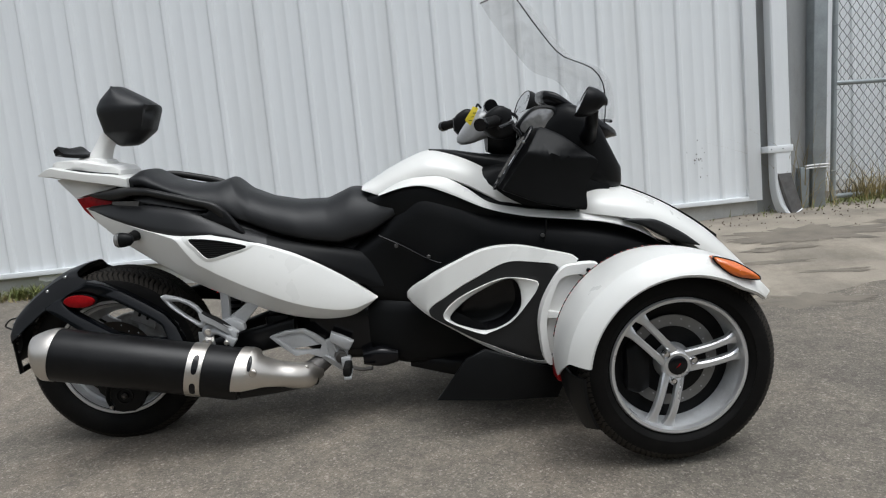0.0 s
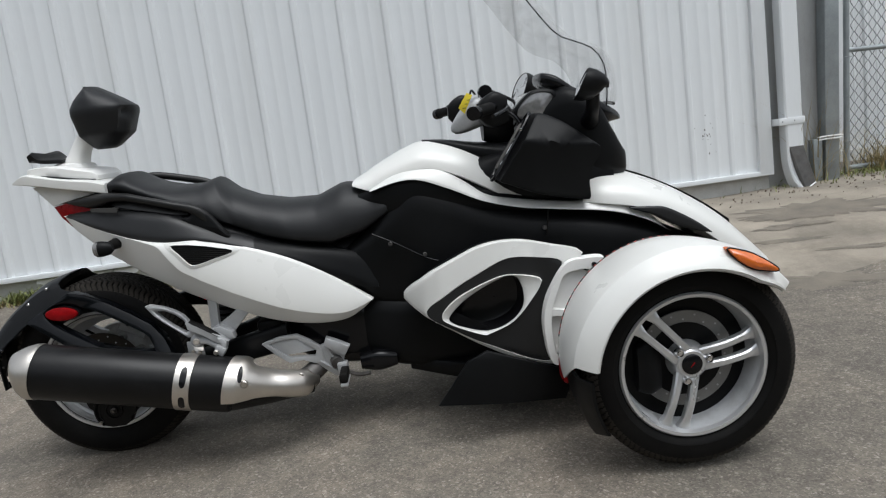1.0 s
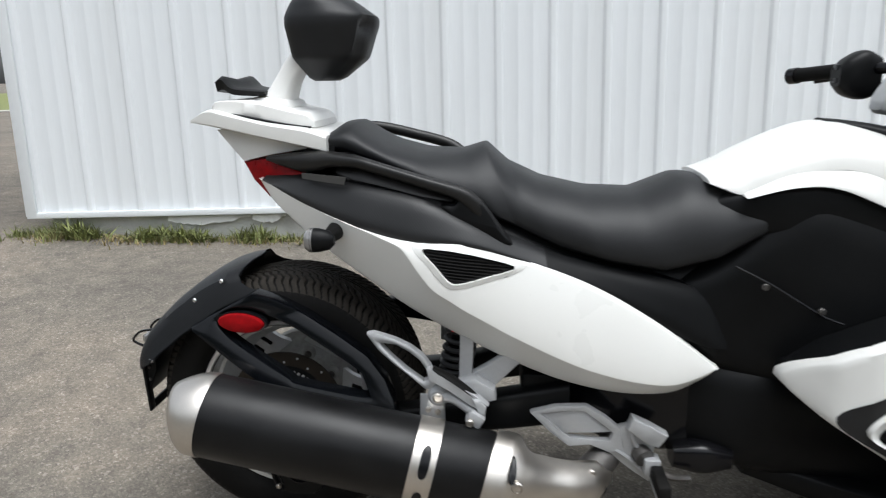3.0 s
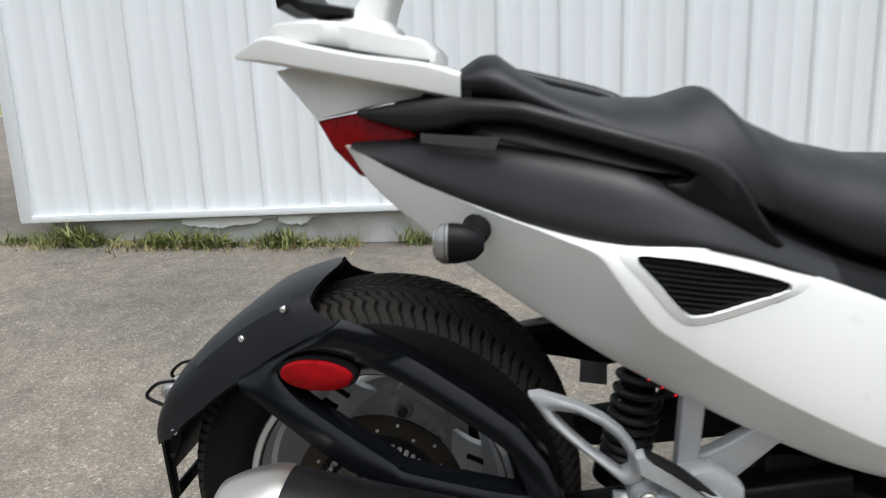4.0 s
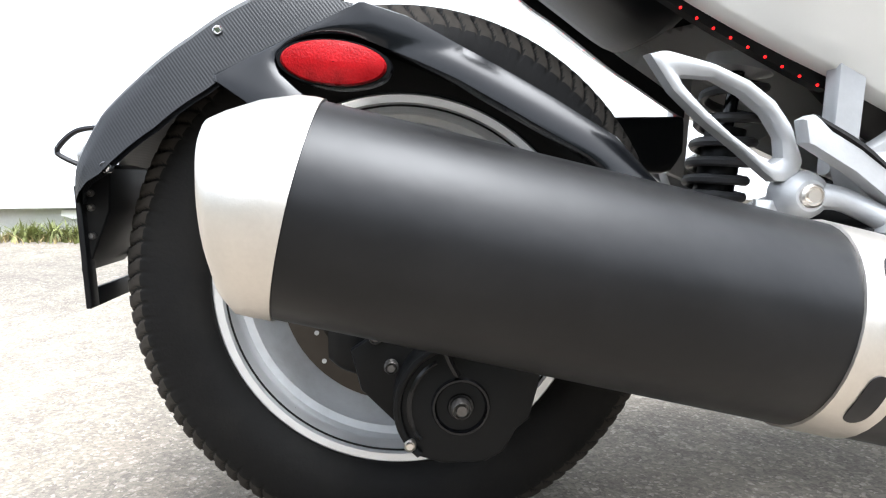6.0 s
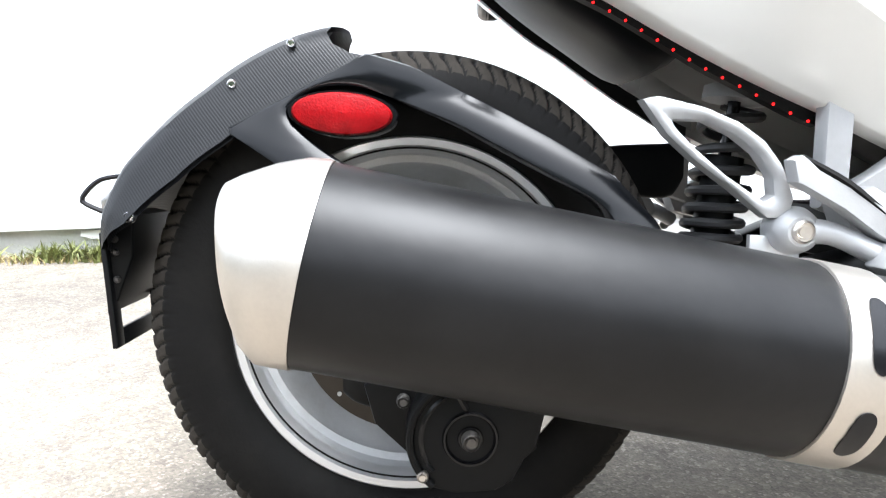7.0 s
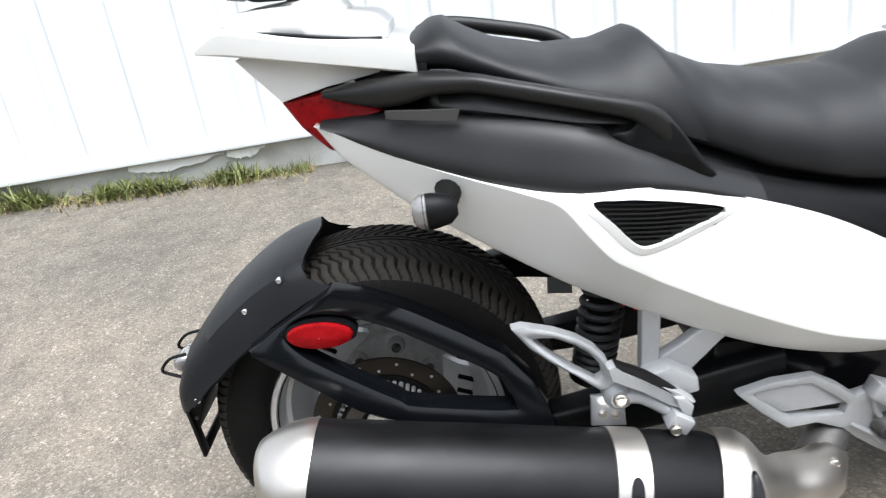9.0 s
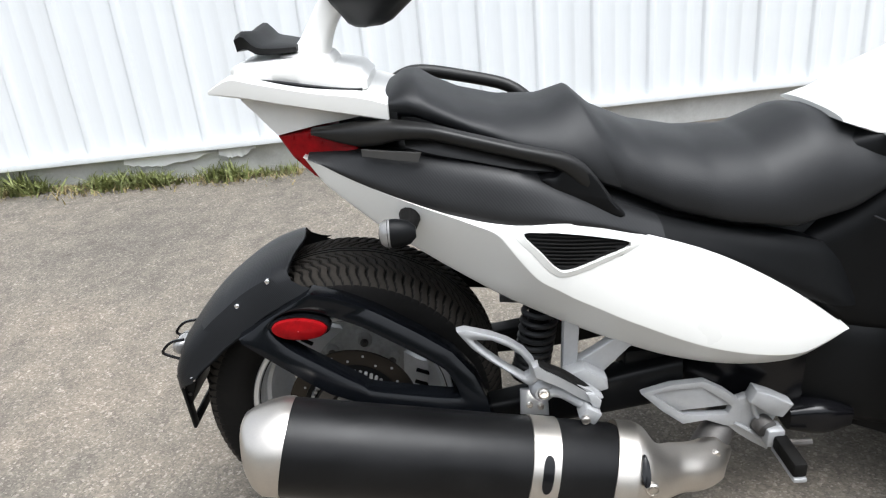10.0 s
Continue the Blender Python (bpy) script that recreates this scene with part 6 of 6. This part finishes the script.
# ---- rear end ----
def hugger():
    """Carbon-look mudguard that hugs the rear tyre."""
    cx, cz = REAR[0], REAR[2]
    crown = lerp([(100, 0.339), (106, 0.342), (114, 0.344), (130, 0.344), (142, 0.351), (150, 0.359), (160, 0.36), (166, 0.352)])
    low = lerp([(97, 0.287), (104, 0.279), (112, 0.273), (125, 0.272), (134, 0.275), (146, 0.288), (158, 0.312), (166, 0.326)])
    # front edge of each line along the guard, and how far each lies out
    begin = (97.5, 101.5, 104.5, 105.0, 104.0, 102.5, 101.5, 101.5, 102.5, 104.0, 105.0, 104.5, 101.5, 97.5)
    wide = lerp([(97, -0.128), (120, -0.136), (158, -0.156), (166, -0.15)])
    end = (158.0, 160.5, 163.0, 164.5, 165.5, 166.0, 166.0)
    bm, grid = bmesh.new(), []
    for u in np.linspace(0, 1, 50):
        row = []
        for k, b in enumerate(begin):
            a = b + (end[min(k, 13 - k)] - b) * u
            rc, rl, w = crown(a), low(a), wide(a)
            j = min(k, 13 - k)
            r = (rl, rl + 0.35 * (rc - 0.02 - rl), rl + 0.72 * (rc - 0.02 - rl), max(rl, rc - 0.018), rc - 0.008, rc - 0.001, rc)[j]
            y = (w, w + 0.006, w + 0.012, w + 0.02, w + 0.042, w + 0.085, -0.016)[j]
            row.append((cx + r * math.cos(radians(a)), y if k < 7 else -y, cz + r * math.sin(radians(a))))
        grid.append(row)
    skin(bm, grid)
    skin(bm, [[(cx + (x - cx) * 0.985, y * 0.97, cz + (z - cz) * 0.985) for x, y, z in row] for row in grid])
    ob = part("rear_mudguard", bm, CARBON, bike, "carbon-look rear mudguard")
    for x, y, z in ((-0.129, -0.123, 0.574), (-0.191, -0.129, 0.532)):
        screw((x, y + 0.004, z), 0.0048, ob, CHROME, 0.003)
    screw((-0.295, -0.148, 0.397), 0.006, ob, CHROME, 0.004)
    return ob


hugger()
ARM_O = [(-0.05, 0.559), (-0.005, 0.546), (0.02, 0.534), (0.074, 0.506), (0.137, 0.47), (0.2, 0.43), (0.238, 0.385), (0.257, 0.345), (0.268, 0.298), (0.2, 0.318), (0.058, 0.343), (-0.03, 0.376), (-0.067, 0.398), (-0.12, 0.433), (-0.192, 0.482)]
ARM_I = [(-0.129, 0.494), (-0.12, 0.512), (-0.095, 0.524), (-0.059, 0.524), (-0.017, 0.509), (0.037, 0.486), (0.07, 0.468), (0.117, 0.441), (0.177, 0.405), (0.195, 0.381), (0.204, 0.358), (0.198, 0.351), (0.057, 0.375), (0.03, 0.388), (-0.035, 0.425), (-0.096, 0.462)]
arm_y = lambda x, z: -0.345 + 0.035 * x + 0.375 * z - 0.35 * max(0.0, z - 0.515)
mid = (0.02, 0.43)
arm = part("mudguard_arm", ring_plate(rays(straight(ARM_O, 10), mid, 220), rays(loop(ARM_I, 240), mid, 220), lambda x, z: arm_y(x, z) + 0.004, lambda x, z: arm_y(x, z) + 0.003, 0.035, 0.004, steps=9, crown=0.0035), ARM_BLACK, bike, "black mudguard arm with a window")
bm, grid = bmesh.new(), []
for k, y in ((1.0, -0.145), (1.0, -0.166), (0.95, -0.17), (0.6, -0.173), (0.02, -0.174)):
    grid.append([(-0.074 + k * (0.05 * math.cos(a)), y, 0.4965 + k * 0.021 * math.sin(a) - 0.06 * k * 0.05 * math.cos(a)) for a in np.linspace(0, 2 * math.pi, 48, endpoint=False)])
skin(bm, grid, close_v=True)
part("reflector", bm, RED, arm, "oval red reflector")
bm, grid = bmesh.new(), []
for k, y in ((1.12, -0.14), (1.12, -0.158), (1.08, -0.162), (1.0, -0.162), (1.0, -0.14)):
    grid.append([(-0.074 + k * (0.05 * math.cos(a)), y, 0.4965 + k * 0.021 * math.sin(a) - 0.06 * k * 0.05 * math.cos(a)) for a in np.linspace(0, 2 * math.pi, 48, endpoint=False)])
skin(bm, grid, close_v=True)
part("reflector_rim", bm, GLOSS, arm)

# plate holder
def plate_holder():
    ob = empty("plate_holder", (0, 0, 0), bike)
    bm = bmesh.new()
    for lo, hi in (((-0.003, -0.06, -0.13), (0.003, -0.04, 0.0)), ((-0.003, 0.06, -0.13), (0.003, 0.08, 0.0)), ((-0.003, -0.04, -0.13), (0.003, 0.06, -0.11)), ((-0.003, -0.04, -0.03), (0.003, 0.06, 0.0))):
        block(lo, hi, 0.001, bm)
    f = part("frame", bm, BLACK, ob)
    f.matrix_basis = pose(-0.346, -0.04, 0.378, 0, -3, 0)
    part("bracket", plate([(-0.35, 0.385), (-0.335, 0.4), (-0.315, 0.395), (-0.318, 0.35), (-0.338, 0.3), (-0.35, 0.285)], -0.09, 0.03, 0.004), BLACK, ob)
    for y in (-0.07, 0.01):
        part("lamp_guard", tube([(-0.33, y, 0.44), (-0.357, y, 0.435), (-0.376, y, 0.418), (-0.374, y, 0.409), (-0.338, y, 0.392)], 0.003, 20, 6), GLOSS, ob)
    part("plate_lamp", body([(-0.366, 0.398, 0.418, 0.02), (-0.352, 0.395, 0.426, 0.03), (-0.338, 0.398, 0.428, 0.025)], centre_y=-0.03), CLEAR_LENS, ob, "clear plate lamp")
    for y, z in ((-0.09, 0.37), (-0.09, 0.355), (-0.09, 0.325)):
        screw((-0.336, y, z), 0.004, ob, DARK_STEEL, 0.003)


plate_holder()

# swing arm, chain side and shock absorber
sw = empty("swing_arm", (0, 0, 0), bike)
part("beam", body([(0.02, 0.24, 0.285, 0.02), (0.2, 0.245, 0.3, 0.025), (0.4, 0.26, 0.335, 0.03), (0.62, 0.29, 0.38, 0.03)], centre_y=-0.15, power=0.4), BLACK, sw)
part("beam", body([(0.02, 0.25, 0.3, 0.02), (0.2, 0.245, 0.295, 0.025), (0.4, 0.25, 0.32, 0.03), (0.62, 0.28, 0.4, 0.03)], centre_y=0.13, power=0.4), BLACK, sw)
part("cross_member", block((0.52, -0.15, 0.32), (0.6, 0.13, 0.39), 0.01), BLACK, sw)
part("belt_guard", body([(0.1, 0.42, 0.44, 0.02), (0.25, 0.41, 0.47, 0.025), (0.36, 0.395, 0.475, 0.025), (0.385, 0.42, 0.475, 0.025)], centre_y=0.14, power=0.4), BLACK, sw)
def axle_guard():
    """Moulded cover over the lower axle end, with slots and a raised rim."""
    cx, cz, r = 0.046, 0.174, 0.064
    arc = [(cx + r * math.cos(radians(a)), cz + r * math.sin(radians(a))) for a in range(70, 236, 8)]
    out = arc + [(0.03, 0.117), (0.07, 0.118), (0.088, 0.128), (0.1, 0.15), (0.112, 0.16), (0.122, 0.2), (0.118, 0.228), (0.09, 0.238)]
    ob = part("axle_guard", plate(straight(out, 3), -0.208, -0.165, 0.004), BLACK, sw, "moulded black lower axle guard")
    rim = [(cx + (r - 0.004) * math.cos(radians(a)), -0.209, cz + (r - 0.004) * math.sin(radians(a))) for a in range(80, 236, 6)]
    part("rim", tube(rim, 0.004, 0, 8), BLACK, ob)
    cut = [(cx + (r - 0.015) * math.cos(radians(a)), -0.2075, cz + (r - 0.015) * math.sin(radians(a))) for a in range(118, 225, 6)]
    part("slot", tube(cut, 0.0028, 0, 6), GLOSS, ob)
    part("slot", tube([(0.03, -0.2075, 0.232), (0.036, -0.2078, 0.217), (0.043, -0.2075, 0.204)], 0.0035, 8, 6), GLOSS, ob)
    part("bolt_seat", lathe([(0.0, -0.002), (0.012, -0.002), (0.014, 0.002), (0.022, 0.002), (0.025, -0.004), (0.027, -0.004), (0.03, 0.004)], 32, (cx, -0.208, cz)), GLOSS, ob)
    screw((cx, -0.213, cz), 0.0095, ob, DARK_STEEL, 0.008)
    screw((-0.002, -0.209, 0.138), 0.006, ob, STEEL, 0.006)


axle_guard()
for x, z in ((0.125, 0.235), (0.118, 0.215), (-0.035, 0.25)):
    screw((x, -0.19, z), 0.006, sw, STEEL, 0.012)
part("axle_plate", plate([(-0.06, 0.22), (0.0, 0.26), (0.10, 0.25), (0.12, 0.20), (0.06, 0.15), (-0.01, 0.14), (-0.05, 0.18)], -0.175, -0.16, 0.004), BLACK, sw)
for x, z in ((-0.035, 0.235), (-0.02, 0.205), (0.09, 0.215), (0.1, 0.19)):
    screw((x, -0.178, z), 0.007, sw, DARK_STEEL, 0.007)
part("sprocket", lathe([(0.075, -0.008), (0.078, 0.0), (0.075, 0.008), (0.05, 0.008), (0.05, -0.008)], 60, (REAR[0], -0.108, REAR[2]), closed=True), DARK_STEEL, sw)
teeth = bmesh.new()
for k in range(48):
    a = 2 * math.pi * k / 48
    tube([(REAR[0] + 0.086 * math.cos(a), -0.119, REAR[2] + 0.086 * math.sin(a)), (REAR[0] + 0.086 * math.cos(a), -0.1, REAR[2] + 0.086 * math.sin(a))], 0.0036, 0, 5, bm=teeth)
tagged(part("sensor_ring", teeth, HUB_GREY, sw, "toothed sensor ring"), kind="stuff")

sh = empty("shock_absorber", (0, 0, 0), bike)
top, bot = Vector((0.404, 0.0, 0.53)), Vector((0.36, 0.0, 0.268))
ax = (bot - top)
e1, e2 = Vector((0, 1, 0)), ax.normalized().cross(Vector((0, 1, 0)))
pts = []
for k in np.linspace(0, 1, 330):
    a = 2 * math.pi * (4.6 * k + 6.2 * k * k)
    pts.append(tuple(top + ax * (0.04 + 0.9 * float(k)) + 0.034 * (math.cos(a) * e1 + math.sin(a) * e2)))
part("spring", tube(pts, 0.0062, 0, 8), SPRING, sh, "black coil spring")
part("damper", tube([tuple(top + ax * 0.3), tuple(bot)], 0.024, 0, 18), BLACK, sh)
part("damper_rod", tube([tuple(top), tuple(top + ax * 0.32)], 0.008, 0, 14), GLOSS, sh)
part("spring_seat", tube([tuple(bot + ax * 0.0), tuple(bot + ax * 0.06)], 0.042, 0, 18), BLACK, sh)
part("spring_seat", tube([tuple(top - ax * 0.02), tuple(top + ax * 0.04)], 0.04, 0, 18), CAST, sh)

# passenger peg bracket, cast and silver
pb = empty("passenger_peg_bracket", (0, 0, 0), bike)
GO = [(0.209, 0.501), (0.224, 0.504), (0.268, 0.492), (0.299, 0.478), (0.323, 0.46), (0.339, 0.438), (0.351, 0.406), (0.346, 0.388), (0.327, 0.388), (0.295, 0.415), (0.26, 0.442), (0.232, 0.468)]
GI = [(0.237, 0.482), (0.269, 0.48), (0.296, 0.466), (0.317, 0.449), (0.331, 0.428), (0.333, 0.41), (0.324, 0.404), (0.287, 0.43), (0.259, 0.455), (0.241, 0.474)]
cg = (0.285, 0.455)
part("heel_guard", ring_plate(rays(straight(GO), cg, 150), rays(straight(GI), cg, 150), lambda x, z: -0.223 - 0.07 * (x - 0.214), lambda x, z: -0.221 - 0.07 * (x - 0.214), 0.016, 0.005, crown=0.004), CAST, pb)
part("strut", plate([(0.397, 0.54), (0.425, 0.54), (0.424, 0.48), (0.421, 0.42), (0.418, 0.385), (0.393, 0.395), (0.394, 0.43), (0.396, 0.49)], -0.207, -0.185, 0.006), CAST, pb)
part("strut", plate([(0.42, 0.414), (0.45, 0.432), (0.479, 0.452), (0.54, 0.482), (0.555, 0.458), (0.514, 0.436), (0.468, 0.388), (0.44, 0.38)], -0.207, -0.185, 0.006), CAST, pb)
part("web", plate([(0.393, 0.404), (0.428, 0.416), (0.468, 0.39), (0.47, 0.37), (0.441, 0.362), (0.405, 0.372)], -0.238, -0.2, 0.006), CAST, pb)
part("arm", plate([(0.334, 0.442), (0.342, 0.446), (0.355, 0.434), (0.4, 0.409), (0.435, 0.388), (0.456, 0.369), (0.436, 0.36), (0.417, 0.371), (0.382, 0.397), (0.338, 0.422)], -0.262, -0.24, 0.004), CAST, pb)
part("boss", lathe([(0.0, -0.014), (0.014, -0.014), (0.02, -0.009), (0.023, 0.0), (0.023, 0.02), (0, 0.02)], 28, (0.354, -0.23, 0.376)), CAST, pb)
screw((0.354, -0.244, 0.376), 0.011, pb, STEEL, 0.005)
part("lower_arm", tube([(0.352, -0.232, 0.376), (0.385, -0.238, 0.373), (0.42, -0.25, 0.355)], [0.014, 0.011, 0.011], 12, 10), CAST, pb)
part("peg", block((-0.017, -0.018, -0.014), (0.015, 0.014, 0.012), 0.003), CAST, pb, "folded silver passenger peg").matrix_basis = pose(0.431, -0.262, 0.347, 0, 32, 0)
part("hinge", plate([(0.424, 0.386), (0.438, 0.384), (0.451, 0.368), (0.448, 0.352), (0.436, 0.356)], -0.268, -0.236, 0.003), CAST, pb)
part("peg_rubber", tube([(0.345, -0.25, 0.443), (0.385, -0.25, 0.419), (0.43, -0.25, 0.384)], [0.005, 0.007, 0.006], 10, 8, flat=2.0), RUBBER, pb)
screw((0.42, -0.285, 0.345), 0.008, pb, STEEL, 0.004)
mp_ = part("muffler_bracket", plate([(0.315, 0.372), (0.364, 0.37), (0.366, 0.312), (0.314, 0.318)], -0.222, -0.215, 0.002), SILVER, pb, "bright steel muffler bracket")
for x, z in ((0.331, 0.339), (0.351, 0.334)):
    screw((x, -0.223, z), 0.006, mp_, STEEL, 0.004)

# rider's foot control bracket
fp = empty("rider_peg_bracket", (0, 0.02, 0), bike)
FO = [(0.538, 0.329), (0.592, 0.344), (0.653, 0.347), (0.691, 0.324), (0.722, 0.298), (0.73, 0.25), (0.703, 0.243), (0.663, 0.26), (0.619, 0.255), (0.578, 0.288)]
FI = [(0.562, 0.325), (0.603, 0.333), (0.65, 0.334), (0.69, 0.303), (0.708, 0.287), (0.702, 0.27), (0.66, 0.272), (0.62, 0.275), (0.589, 0.3)]
cf = (0.645, 0.298)
part("heel_guard", ring_plate(rays(straight(FO), cf, 160), rays(straight(FI), cf, 160), lambda x, z: -0.222, lambda x, z: -0.221, 0.014, 0.003, crown=0.0015), CAST, fp)
part("guard_plate", plate([(0.556, 0.326), (0.603, 0.335), (0.652, 0.336), (0.712, 0.288), (0.661, 0.284), (0.612, 0.282), (0.588, 0.3)], -0.216, -0.209, 0.001), CAST, fp)
part("carrier", plate(straight([(0.716, 0.298), (0.738, 0.305), (0.75, 0.31), (0.79, 0.29), (0.797, 0.265), (0.789, 0.241), (0.803, 0.222), (0.786, 0.177), (0.755, 0.198), (0.728, 0.219), (0.7, 0.245), (0.712, 0.27)], 6), -0.219, -0.2, 0.003), CAST, fp)
part("carrier_head", plate(straight([(0.734, 0.303), (0.744, 0.328), (0.778, 0.313), (0.816, 0.291), (0.799, 0.264), (0.775, 0.272)], 6), -0.236, -0.205, 0.004), CAST, fp)
part("rib", tube([(0.715, -0.22, 0.25), (0.75, -0.222, 0.225), (0.785, -0.22, 0.19)], 0.005, 10, 8), CAST, fp)
part("rib", tube([(0.745, -0.22, 0.297), (0.757, -0.222, 0.26), (0.79, -0.22, 0.237)], 0.005, 10, 8), CAST, fp)
part("peg_mount", block((0.77, -0.246, 0.205), (0.802, -0.212, 0.242), 0.004), CAST, fp)
part("peg", block((0.781, -0.325, 0.202), (0.807, -0.24, 0.232), 0.006), RUBBER, fp, "black rubber foot peg")
part("peg_tip", block((0.783, -0.327, 0.192), (0.807, -0.235, 0.201), 0.003), CAST, fp)
part("pivot", tube([(0.765, -0.215, 0.245), (0.772, -0.235, 0.24)], 0.02, 0, 14), DARK_STEEL, fp)
part("pedal", tube([(0.79, -0.2, 0.2), (0.83, -0.21, 0.185), (0.87, -0.22, 0.19)], 0.007, 10, 8), DARK_STEEL, fp)
part("oil_tank", body([(0.84, 0.19, 0.24, 0.03), (0.9, 0.18, 0.25, 0.04), (0.96, 0.19, 0.235, 0.03)], centre_y=-0.14), GLOSS, bike)
for whole in (pb, fp):
    other = empty(whole.name, (0, 0, 0), bike)
    for child in list(whole.children):
        mirrored(child).parent = other
